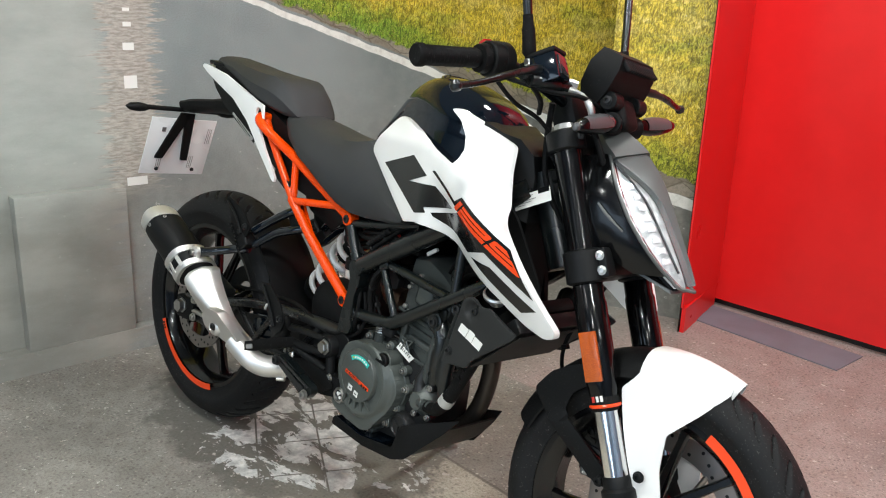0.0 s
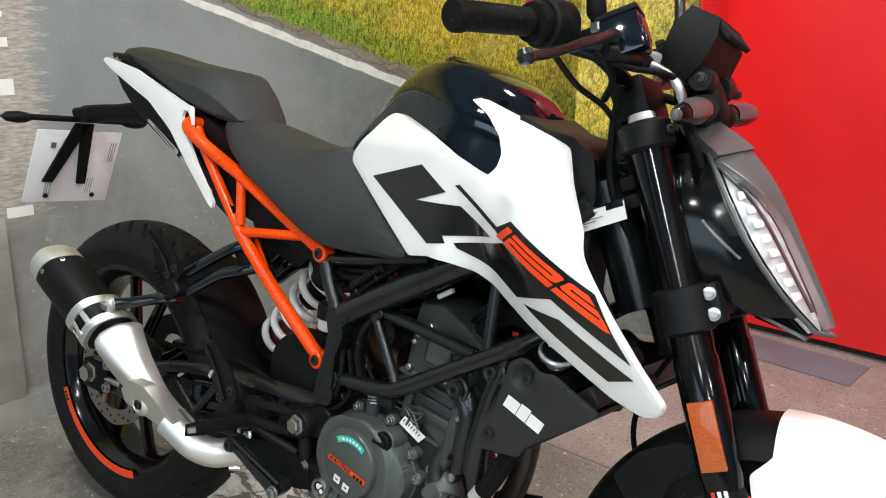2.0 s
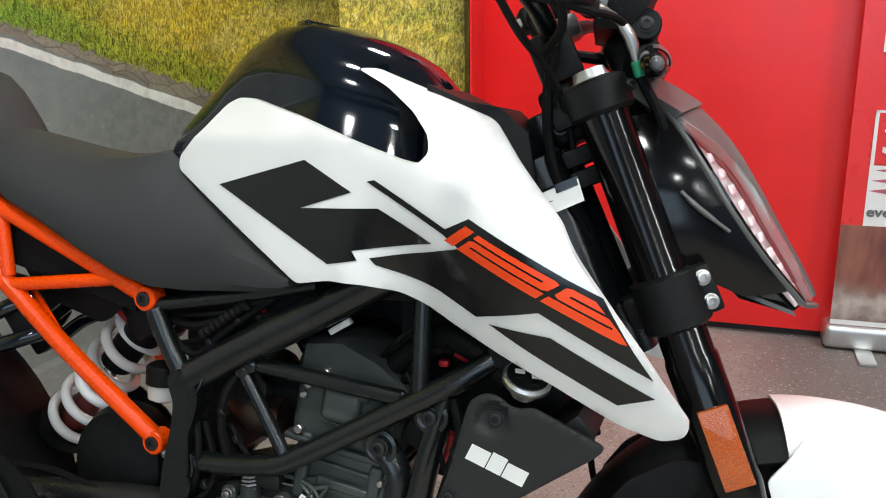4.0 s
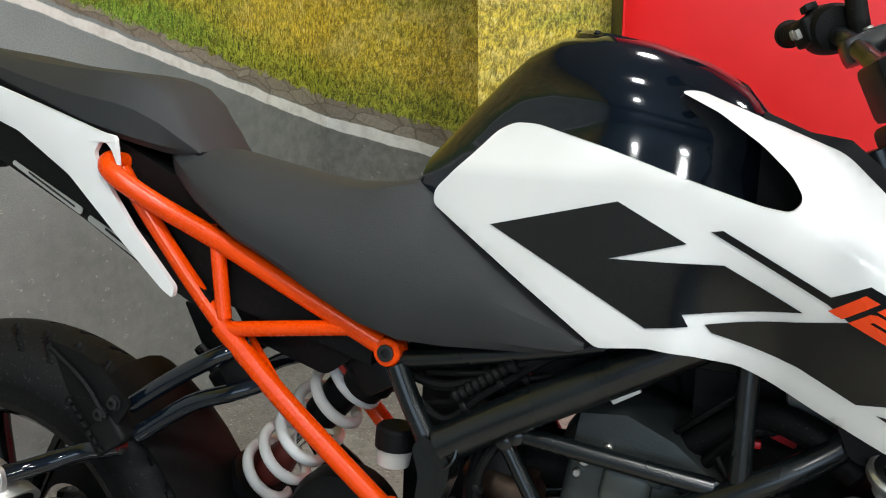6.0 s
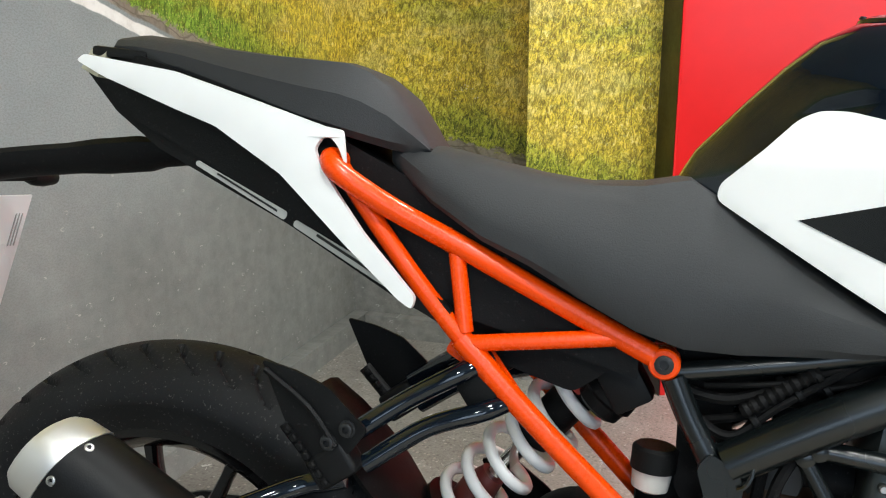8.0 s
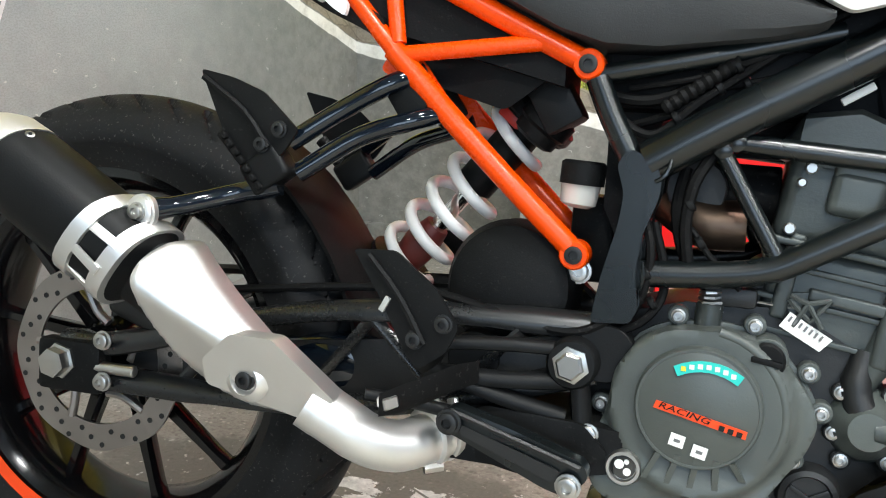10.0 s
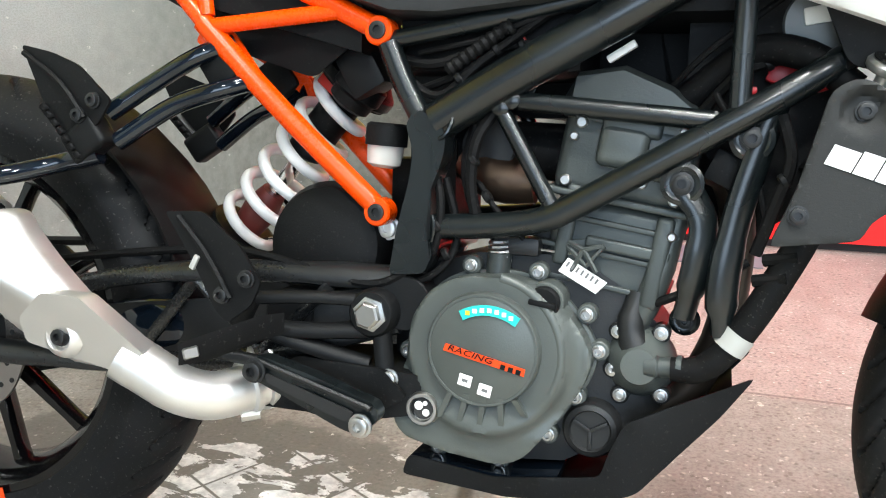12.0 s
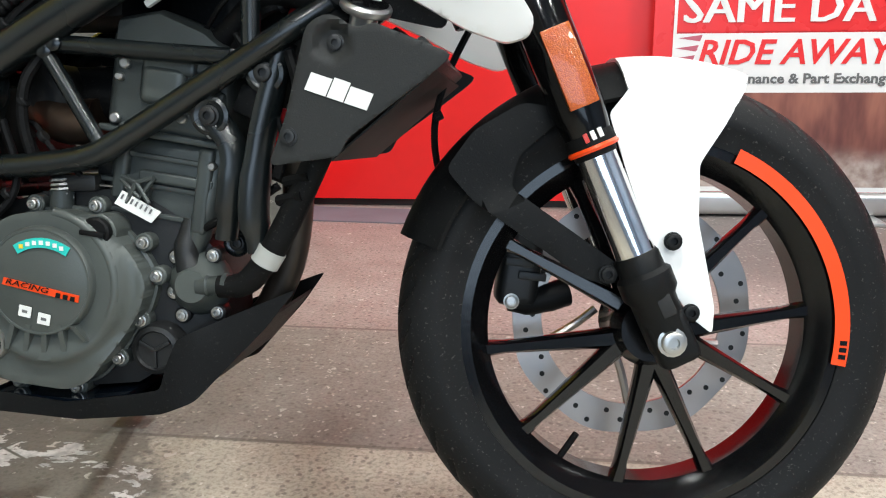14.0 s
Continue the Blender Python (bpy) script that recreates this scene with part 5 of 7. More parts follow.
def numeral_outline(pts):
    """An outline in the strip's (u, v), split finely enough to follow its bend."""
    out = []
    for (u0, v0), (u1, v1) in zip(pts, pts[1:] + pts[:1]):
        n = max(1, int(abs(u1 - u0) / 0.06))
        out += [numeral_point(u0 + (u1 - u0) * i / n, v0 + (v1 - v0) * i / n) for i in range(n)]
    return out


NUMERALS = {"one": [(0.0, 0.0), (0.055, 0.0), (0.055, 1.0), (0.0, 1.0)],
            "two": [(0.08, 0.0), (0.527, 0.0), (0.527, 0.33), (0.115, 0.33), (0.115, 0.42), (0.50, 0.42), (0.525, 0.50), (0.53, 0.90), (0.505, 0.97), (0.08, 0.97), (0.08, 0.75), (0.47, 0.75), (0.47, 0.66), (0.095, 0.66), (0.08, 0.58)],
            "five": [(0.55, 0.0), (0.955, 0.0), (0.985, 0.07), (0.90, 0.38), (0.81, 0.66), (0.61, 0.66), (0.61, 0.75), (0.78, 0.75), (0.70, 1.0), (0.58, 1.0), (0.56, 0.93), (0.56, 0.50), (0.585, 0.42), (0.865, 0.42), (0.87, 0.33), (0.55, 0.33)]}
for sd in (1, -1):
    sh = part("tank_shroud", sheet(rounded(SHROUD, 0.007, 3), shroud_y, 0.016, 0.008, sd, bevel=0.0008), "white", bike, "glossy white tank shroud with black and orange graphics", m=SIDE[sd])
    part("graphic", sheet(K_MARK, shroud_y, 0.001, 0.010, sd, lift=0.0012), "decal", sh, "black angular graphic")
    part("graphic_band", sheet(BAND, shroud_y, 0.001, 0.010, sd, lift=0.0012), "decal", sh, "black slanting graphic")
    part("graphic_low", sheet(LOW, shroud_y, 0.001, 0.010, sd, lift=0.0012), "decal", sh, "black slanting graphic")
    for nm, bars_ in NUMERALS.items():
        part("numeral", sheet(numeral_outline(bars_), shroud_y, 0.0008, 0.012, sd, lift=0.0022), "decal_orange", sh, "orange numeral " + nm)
    if sd == 1:
        part("inner_shroud", sheet(rounded([(0.96, 0.84), (1.02, 0.85), (1.09, 0.78), (1.165, 0.67), (1.155, 0.618), (1.110, 0.628), (1.04, 0.645), (1.00, 0.74)], 0.01), lambda x, z: -0.105, 0.006, 0.03, sd), "plastic", bike, "black inner shroud")

# fuel tank
TANK = [(0.588, 0.860, 0.835, 0.040), (0.606, 0.892, 0.825, 0.050), (0.650, 0.940, 0.81, 0.062), (0.682, 0.973, 0.80, 0.075), (0.712, 1.000, 0.79, 0.088), (0.745, 1.016, 0.78, 0.100), (0.79, 1.021, 0.77, 0.118), (0.836, 1.012, 0.77, 0.124), (0.89, 0.993, 0.77, 0.112), (0.925, 0.973, 0.77, 0.100), (0.948, 0.948, 0.77, 0.088), (0.962, 0.915, 0.77, 0.074)]
rings = []
for x, top, low, hw in TANK:
    mid = low + (top - low) * 0.42
    ring = []
    for i in range(32):
        a = 2 * math.pi * i / 32
        c, s = math.cos(a), math.sin(a)
        ex = 0.62 if s > 0 else 0.5
        y = hw * (abs(c) ** ex) * (1 if c > 0 else -1)
        z = mid + (top - mid) * abs(s) ** 0.80 if s > 0 else mid - (mid - low) * abs(s) ** 0.6
        if s > 0:
            y *= 1 - 0.10 * s
            y -= (1 if y > 0 else -1) * 0.014 * math.exp(-((z - (low + (top - low) * 0.60)) / 0.030) ** 2) * min(1, max(0, (x - 0.64) / 0.08))
        ring.append((x, y, z))
    rings.append(ring)
tank = part("fuel_tank", loft(rings), "black_gloss", bike, "gloss black fuel tank", m=MID, sharp=55)
part("filler_ring", lathe((0.80, 0, 1.000), (0.804, 0, 1.02), [(0, 0.0), (0, 0.054), (0.012, 0.052), (0.016, 0.046), (0.012, 0.040), (0.014, 0.0)], 40), "black_gloss", tank, "black fuel filler cap")
part("filler_lid", lathe((0.80, 0, 1.008), (0.804, 0, 1.03), [(0, 0.0), (0, 0.036), (0.007, 0.034), (0.009, 0.0)], 32), "plastic_soft", tank)
for i in range(6):
    a = i * math.pi / 3
    bolt((0.802 + 0.046 * math.cos(a), 0.046 * math.sin(a), 1.0135 - 0.010 * math.cos(a)), (0.2, 0, 1), 0.0032, tank, material="cast_dark", name="filler_screw")
# cover between tank and headstock
part("headstock_cover", loft([[(0.945, -0.095, 0.80), (0.945, 0.095, 0.80), (0.945, 0.075, 0.945), (0.945, -0.075, 0.945)], [(0.985, -0.085, 0.78), (0.985, 0.085, 0.78), (0.985, 0.06, 0.928), (0.985, -0.06, 0.928)], [(1.022, -0.070, 0.78), (1.022, 0.070, 0.78), (1.020, 0.050, 0.922), (1.020, -0.050, 0.922)], [(1.052, -0.058, 0.775), (1.052, 0.058, 0.775), (1.052, 0.044, 0.895), (1.052, -0.044, 0.895)], [(1.064, -0.050, 0.770), (1.064, 0.050, 0.770), (1.060, 0.040, 0.852), (1.060, -0.040, 0.852)]]), "plastic_soft", bike, "matt dark plastic cover ahead of the tank")
LABEL = (V(1.035, -0.062, 0.817), V(1.110, -0.056, 0.851), V(1.046, -0.064, 0.790), V(1.119, -0.055, 0.825))


def label_patch(u0, u1, v0, v1, out):
    """A thin patch of the warning label: u along it, v down it."""
    at = lambda u, v, n: (LABEL[0] * (1 - u) + LABEL[1] * u) * (1 - v) + (LABEL[2] * (1 - u) + LABEL[3] * u) * v + V(0.0, -n, 0.0)
    return loft([[at(u0, v, out), at(u1, v, out), at(u1, v, out - 0.001), at(u0, v, out - 0.001)] for v in (v0, v1)])


label = part("warning_label", label_patch(0, 1, 0, 1, 0.001), "label", bike, "white printed warning label")
part("label_edge", label_patch(0, 1, 0.0, 0.10, 0.0016), "decal", label)
part("label_mark", label_patch(0.68, 0.98, 0.05, 0.34, 0.0016), "decal", label, "black printed block")
for i, w in enumerate((0.52, 0.40, 0.60, 0.46, 0.30)):
    part("label_print", label_patch(0.08, w, 0.26 + 0.13 * i, 0.295 + 0.13 * i, 0.0016), "ink", label)

# seats
SEAT = [(0.292, 0.886, 0.866, 0.884, 0.050), (0.310, 0.890, 0.852, 0.872, 0.070), (0.345, 0.886, 0.826, 0.850, 0.088), (0.40, 0.874, 0.792, 0.820, 0.102), (0.45, 0.863, 0.770, 0.806, 0.108), (0.50, 0.856, 0.742, 0.793, 0.111), (0.555, 0.858, 0.714, 0.778, 0.110), (0.60, 0.866, 0.700, 0.768, 0.108), (0.65, 0.836, 0.698, 0.760, 0.105), (0.70, 0.802, 0.702, 0.752, 0.112), (0.75, 0.768, 0.706, 0.738, 0.122), (0.785, 0.745, 0.712, 0.728, 0.132), (0.797, 0.734, 0.718, 0.726, 0.134)]
rings = []
for x, top, low, cre, hw in SEAT:
    cre = min(cre, top - 0.006)
    right = [(0, top), (0.30 * hw, top - 0.001), (0.58 * hw, top - 0.006), (0.76 * hw, top - (top - cre) * 0.32), (0.90 * hw, top - (top - cre) * 0.68), (0.985 * hw, cre), (1.0 * hw, cre - (cre - low) * 0.3), (0.985 * hw, low + (cre - low) * 0.2), (0.93 * hw, low), (0.5 * hw, low - 0.004)]
    rings.append([(x, -y, z) for y, z in right] + [(x, y, z) for y, z in right[:0:-1]])
part("rider_seat", loft(rings), "vinyl", bike, "dark grey vinyl rider seat", m=MID, sharp=30)
PIL = [(-0.058, 0.992, 0.980, 0.030), (-0.045, 1.002, 0.974, 0.044), (-0.01, 1.004, 0.966, 0.056), (0.05, 0.996, 0.954, 0.066), (0.10, 0.987, 0.938, 0.076), (0.155, 0.980, 0.920, 0.086), (0.20, 0.976, 0.905, 0.092), (0.245, 0.972, 0.893, 0.092), (0.268, 0.964, 0.887, 0.088), (0.295, 0.944, 0.880, 0.080), (0.318, 0.914, 0.876, 0.070), (0.336, 0.886, 0.874, 0.058)]
rings = []
for x, top, low, hw in PIL:
    mid = low + (top - low) * 0.52
    right = [(0, top), (0.45 * hw, top - 0.001), (0.74 * hw, top - 0.004), (0.90 * hw, top - (top - mid) * 0.55), (1.0 * hw, mid), (0.97 * hw, low + 0.008), (0.86 * hw, low), (0.4 * hw, low - 0.002)]
    rings.append([(x, -y, z) for y, z in right] + [(x, y, z) for y, z in right[:0:-1]])
part("pillion_seat", loft(rings), "vinyl", bike, "dark grey vinyl pillion seat", m=MID, sharp=26)

# tail
def tail_y(x, z):
    return -0.147 + 0.02 * max(0, 0.357 - x)


TAIL = [(-0.066, 0.968), (-0.056, 0.975), (0.062, 0.956), (0.165, 0.925), (0.245, 0.900), (0.264, 0.897), (0.268, 0.862), (0.260, 0.880), (0.252, 0.889), (0.241, 0.889), (0.233, 0.877), (0.242, 0.858), (0.262, 0.830), (0.289, 0.795), (0.348, 0.733), (0.345, 0.720), (0.330, 0.729), (0.267, 0.783), (0.194, 0.850), (0.115, 0.898), (0.063, 0.916), (-0.032, 0.951)]
for sd in (1, -1):
    tl = part("tail_panel", sheet(rounded(TAIL, 0.004, 2), tail_y, 0.008, 0.024, sd, bevel=0.0015), "white", bike, "glossy white tail panel", m=SIDE[sd])
    ut = part("undertail", sheet(rounded([(-0.075, 0.960), (-0.033, 0.914), (0.025, 0.873), (0.192, 0.796), (0.315, 0.729), (0.353, 0.712), (0.376, 0.700), (0.380, 0.720), (0.345, 0.745), (0.275, 0.792), (0.194, 0.856), (0.115, 0.904), (0.05, 0.93)], 0.005), lambda x, z: -0.122 + 0.03 * max(0, 0.357 - x), 0.010, 0.04, sd), "plastic", bike, "black plastic undertail", m=SIDE[sd])
    for a, b, c in (((0.075, 0.856), (0.188, 0.800), 0.010), ((0.198, 0.795), (0.308, 0.737), 0.013)):
        ln = Vector((b[0] - a[0], b[1] - a[1])).normalized()
        pn = Vector((-ln.y, ln.x)) * c
        strip = [(a[0], a[1]), (b[0], b[1]), (b[0] + pn.x, b[1] + pn.y), (a[0] + pn.x * 0.6, a[1] + pn.y * 0.6)]
        part("side_strip", sheet(rounded(strip, 0.004), lambda x, z: -0.124 + 0.03 * max(0, 0.357 - x), 0.001, 0.05, sd), "sticker_grey", ut, "grey inset strip")
        slot = [(a[0] + ln.x * 0.03 + pn.x * 0.4, a[1] + ln.y * 0.03 + pn.y * 0.4), (b[0] - ln.x * 0.012 + pn.x * 0.4, b[1] - ln.y * 0.012 + pn.y * 0.4), (b[0] - ln.x * 0.012 + pn.x * 0.62, b[1] - ln.y * 0.012 + pn.y * 0.62), (a[0] + ln.x * 0.03 + pn.x * 0.62, a[1] + ln.y * 0.03 + pn.y * 0.62)]
        part("slot", sheet(slot, lambda x, z: -0.1252 + 0.03 * max(0, 0.357 - x), 0.0008, 0.0, sd), "hole", ut)
part("tail_core", loft([[(x, -y, a), (x, y, a), (x, y, b), (x, -y, b)] for x, y, a, b in ((-0.07, 0.045, 0.955, 0.975), (0.0, 0.062, 0.900, 0.975), (0.12, 0.066, 0.842, 0.935), (0.25, 0.072, 0.775, 0.885), (0.36, 0.070, 0.715, 0.83), (0.45, 0.066, 0.69, 0.80), (0.56, 0.07, 0.66, 0.76))]), "plastic", bike, "black inner tail tray", m=MID)
part("tail_light", loft([[(-0.085, -0.05, 0.962), (-0.085, 0.05, 0.962), (-0.075, 0.045, 0.985), (-0.075, -0.045, 0.985)], [(-0.05, -0.07, 0.950), (-0.05, 0.07, 0.950), (-0.045, 0.06, 0.980), (-0.045, -0.06, 0.980)]]), "tail_clear", bike, "small pale clear tail light", m=MID)
part("grab_pad", block((-0.03, 0, 0.978), (0.07, 0.12, 0.012), 0.005, (0, 6, 0)), "plastic_soft", bike, m=MID)

# plate carrier
pc = group_of("plate_carrier", MID @ pose(-0.03, 0.07, 0), "black tail arm with rear indicators and blank white plate")
part("arm", tube([(0.03, -0.03, 0.872), (-0.05, -0.035, 0.864), (-0.20, -0.04, 0.850), (-0.285, -0.045, 0.838)], [0.014, 0.017, 0.015, 0.013], 10, 4, squash=1.6), "plastic", pc, "black plastic tail arm")
part("crossbar", rod((-0.285, -0.17, 0.828), (-0.285, 0.09, 0.828), 0.007), "plastic", pc)
for sg, ye in ((-1, -0.225), (1, 0.145)):
    part("rear_indicator", loft([[(-0.290 + 0.015 * sc * math.cos(a), -0.04 + (ye + 0.04) * t, 0.826 + 0.013 * sc * math.sin(a)) for a in [2 * math.pi * i / 14 for i in range(14)]] for t, sc in ((0.62, 0.45), (0.70, 0.9), (0.80, 1.05), (0.93, 0.85), (1.0, 0.2))]), "plastic_soft", pc, "smoked rear indicator")
PM = Matrix.Translation((-0.30, -0.045, 0.715)) @ pose(0, 0, 0, 0, 19, 0)
part("bracket_leg", loft([[(0.012, -0.01, 0.115), (0.012, 0.02, 0.115), (0.006, 0.02, 0.115), (0.006, -0.01, 0.115)], [(0.012, 0.012, -0.04), (0.012, 0.034, -0.04), (0.006, 0.034, -0.04), (0.006, 0.012, -0.04)]]), "plastic", pc, m=PM)
part("bracket_leg", loft([[(0.012, -0.025, 0.115), (0.012, 0.01, 0.115), (0.006, 0.01, 0.115), (0.006, -0.025, 0.115)], [(0.012, -0.075, -0.035), (0.012, -0.050, -0.035), (0.006, -0.050, -0.035), (0.006, -0.075, -0.035)]]), "plastic", pc, m=PM)
part("plate", block((0, 0, 0), (0.003, 0.215, 0.185), 0.0012), "plate", pc, "blank white number plate seen from behind", m=PM)
part("plate_mark", block((0.0022, -0.062, 0.055), (0.001, 0.012, 0.014), 0), "ink", pc, m=PM)
for y, z, l in ((0.085, 0.04, 0.05), (-0.06, -0.05, 0.045), (0.045, -0.05, 0.04)):
    for j in range(3):
        part("print_bar", block((0.0020, y + 0.006 * j, z), (0.0008, 0.002, l), 0), "sticker_grey", pc, m=PM)
for y in (-0.055, 0.065):
    bolt((0.002, y, -0.075), (1, 0, 0), 0.005, pc, PM, material="cast_dark")

# orange rear subframe
for sd in (1, -1):
    y = lambda v: -v * sd
    sf = group_of("subframe", SIDE[sd], "orange tubular rear subframe side")
    part("top_tube", tube([(0.249, y(0.112), 0.866), (0.248, y(0.133), 0.868), (0.257, y(0.143), 0.858), (0.281, y(0.139), 0.841), (0.317, y(0.126), 0.818), (0.380, y(0.112), 0.786), (0.440, y(0.106), 0.756), (0.498, y(0.100), 0.727), (0.580, y(0.093), 0.687)], 0.0118, 14, 5), "orange", sf)
    part("rear_tube", tube([(0.256, y(0.122), 0.858), (0.270, y(0.122), 0.838), (0.298, y(0.120), 0.800), (0.342, y(0.117), 0.744), (0.394, y(0.116), 0.686)], 0.0098, 14, 4), "orange", sf)
    part("lower_tube", tube([(0.389, y(0.117), 0.691), (0.460, y(0.105), 0.616), (0.523, y(0.091), 0.553), (0.580, y(0.078), 0.498)], 0.0120, 14, 4), "orange", sf)
    part("upright", tube([(0.380, y(0.110), 0.778), (0.394, y(0.116), 0.697)], 0.0088, 12), "orange", sf)
    part("cross_strut", tube([(0.400, y(0.116), 0.686), (0.545, y(0.098), 0.702)], 0.0088, 12), "orange", sf)
    part("gusset", sheet(rounded([(0.380, 0.692), (0.417, 0.682), (0.464, 0.620), (0.474, 0.596), (0.436, 0.624), (0.394, 0.657), (0.368, 0.672)], 0.006), lambda x, z: -0.100, 0.004, 0, sd), "orange", sf)
    for p in ((0.591, 0.091, 0.681), (0.587, 0.075, 0.490)):
        c = V(p[0], y(p[1]), p[2])
        part("eye", lathe(c + V(0, -0.013 * sd, 0), c + V(0, 0.013 * sd, 0), [(0, 0.008), (0, 0.0138), (0.002, 0.0155), (0.024, 0.0155), (0.026, 0.0138), (0.026, 0.008), (0, 0.008)], 28), "orange", sf)
        bolt(c + V(0, -0.010 * sd, 0), (0, -sd, 0), 0.0095, sf, material="cast_dark", h=0.006)
    for p in ((0.366, 0.100, 0.800), (0.424, 0.099, 0.772)):
        part("seat_tab", rod((p[0], y(p[1]), p[2] - 0.006), (p[0], y(p[1]), p[2] + 0.002), 0.0065, 12), "orange", sf)
part("inner_panel", sheet(rounded([(0.31, 0.80), (0.37, 0.775), (0.585, 0.70), (0.56, 0.68), (0.50, 0.635), (0.40, 0.665), (0.36, 0.72)], 0.01), -0.07, 0.004, 0), "plastic", bike, "black inner side panel")

# black trellis frame
for sd in (1, -1):
    y = lambda v: -v * sd
    fr = group_of("frame_side", SIDE[sd], "satin black tubular trellis frame side")
    part("main_tube", tube([(0.655, y(0.092), 0.588), (0.725, y(0.092), 0.630), (0.858, y(0.092), 0.704), (0.98, y(0.085), 0.775), (1.06, y(0.050), 0.835)], 0.0215, 16, 4), "frame", fr)
    part("lower_tube", tube([(0.648, y(0.092), 0.478), (0.717, y(0.092), 0.483), (0.770, y(0.093), 0.492), (0.810, y(0.094), 0.512), (0.908, y(0.096), 0.570), (1.004, y(0.094), 0.628), (1.09, y(0.060), 0.690)], 0.0135, 14, 4), "frame", fr)
    part("strut", tube([(0.735, y(0.086), 0.611), (0.930, y(0.094), 0.594)], 0.010, 12), "frame", fr)
    part("strut", tube([(0.722, y(0.090), 0.604), (0.784, y(0.092), 0.498)], 0.0085, 12), "frame", fr)
    part("strut", tube([(0.952, y(0.096), 0.600), (0.952, y(0.090), 0.750)], 0.0105, 12), "frame", fr)
    part("seat_strut", tube([(0.600, y(0.094), 0.668), (0.617, y(0.094), 0.630), (0.642, y(0.094), 0.585)], 0.0125, 12, 3), "frame", fr)
    part("seat_rail", tube([(0.600, y(0.090), 0.672), (0.70, y(0.088), 0.690), (0.82, y(0.085), 0.715)], 0.010, 10, 3), "frame", fr)
    part("pivot_plate", sheet(rounded([(0.627, 0.585), (0.638, 0.601), (0.662, 0.590), (0.671, 0.573), (0.669, 0.553), (0.656, 0.517), (0.652, 0.478), (0.660, 0.451), (0.651, 0.430), (0.612, 0.427), (0.619, 0.473), (0.632, 0.525), (0.636, 0.556)], 0.006, 3), -0.110, 0.034, 0, sd), "frame", fr)
    weld = [(0.662 + 0.016 * math.cos(t), y(0.104 + 0.010 * math.sin(t + 0.6)), 0.592 - 0.022 * math.sin(t)) for t in [radians(-80 + 20 * i) for i in range(9)]]
    part("weld", tube(weld, 0.0022, 6), "frame", fr)
    part("weld", tube([(0.657, y(0.106), 0.492), (0.660, y(0.107), 0.478), (0.657, y(0.106), 0.464)], 0.0022, 6, 3), "frame", fr)
    for wx, wz in ((0.735, 0.611), (0.724, 0.604), (0.783, 0.500), (0.930, 0.594), (0.952, 0.604)):
        part("weld", lathe((wx, y(0.094), wz), (wx, y(0.103), wz), [(0, 0.0095), (0.004, 0.009), (0.006, 0.005), (0.006, 0)], 14), "frame", fr)
for p, q in (((0.60, -0.09, 0.672), (0.60, 0.09, 0.672)), ((0.65, -0.09, 0.58), (0.65, 0.09, 0.58)), ((0.645, -0.085, 0.455), (0.645, 0.085, 0.455)), ((0.95, -0.09, 0.74), (0.95, 0.09, 0.74))):
    part("cross_tube", rod(p, q, 0.012), "frame", bike)
part("frame_tab", block((0.838, -0.10, 0.700), (0.020, 0.006, 0.014), 0.002), "frame", bike)
part("headstock", rod((1.1326, 0, 0.698), (1.0544, 0, 0.8655), 0.032), "frame", bike, "black steering head")

# ---- engine ----
eng = group_of("engine", None, "dark grey single-cylinder engine")
part("crankcase", loft([[(x, -w, a), (x, w, a), (x, w, b), (x, -w, b)] for x, w, a, b in ((0.60, 0.05, 0.30, 0.40), (0.625, 0.066, 0.245, 0.430), (0.70, 0.068, 0.225, 0.452), (0.80, 0.068, 0.235, 0.455), (0.86, 0.062, 0.270, 0.42), (0.895, 0.05, 0.30, 0.38))]), "cast_dark", eng, "dark crankcase")
COVER = [(0.640, 0.384), (0.660, 0.415), (0.690, 0.430), (0.735, 0.434), (0.770, 0.428), (0.800, 0.404), (0.820, 0.378), (0.830, 0.354), (0.821, 0.324), (0.797, 0.288), (0.768, 0.250), (0.752, 0.240), (0.735, 0.237), (0.680, 0.243), (0.635, 0.254), (0.622, 0.270), (0.620, 0.303), (0.636, 0.345)]


def cover_y(x, z):
    d = math.hypot(x - 0.722, z - 0.355)
    y = -0.104
    if d < 0.092:
        y -= 0.013 * min(1, (0.092 - d) / 0.010)
    return y - 0.010 * min(1, max(0, (0.300 - z) / 0.03))


part("cover_flange", sheet(rounded([(0.722 + (p[0] - 0.722) * 1.035, 0.336 + (p[1] - 0.336) * 1.035) for p in COVER], 0.012, 2), -0.078, 0.014, 0.05, bevel=0.002), "engine", eng, "grey cover flange")
cov = part("clutch_cover", sheet(rounded(COVER, 0.010, 3), cover_y, 0.036, 0.005, bevel=0.0012), "engine", eng, "grey cast clutch cover", sharp=50)
part("cover_ring", lathe((0.722, -0.1275, 0.359), (0.722, -0.10, 0.359), [(0, 0.0), (0.0, 0.0545), (0.002, 0.0575), (0.006, 0.0590), (0.026, 0.0615)], 64), "engine", cov, "round cover boss")
part("cover_edge", lathe((0.722, -0.1262, 0.359), (0.722, -0.1290, 0.359), [(0, 0.0540), (0.0018, 0.0550), (0.0018, 0.0572), (0, 0.0585), (0, 0.0540)], 64), "engine", cov)
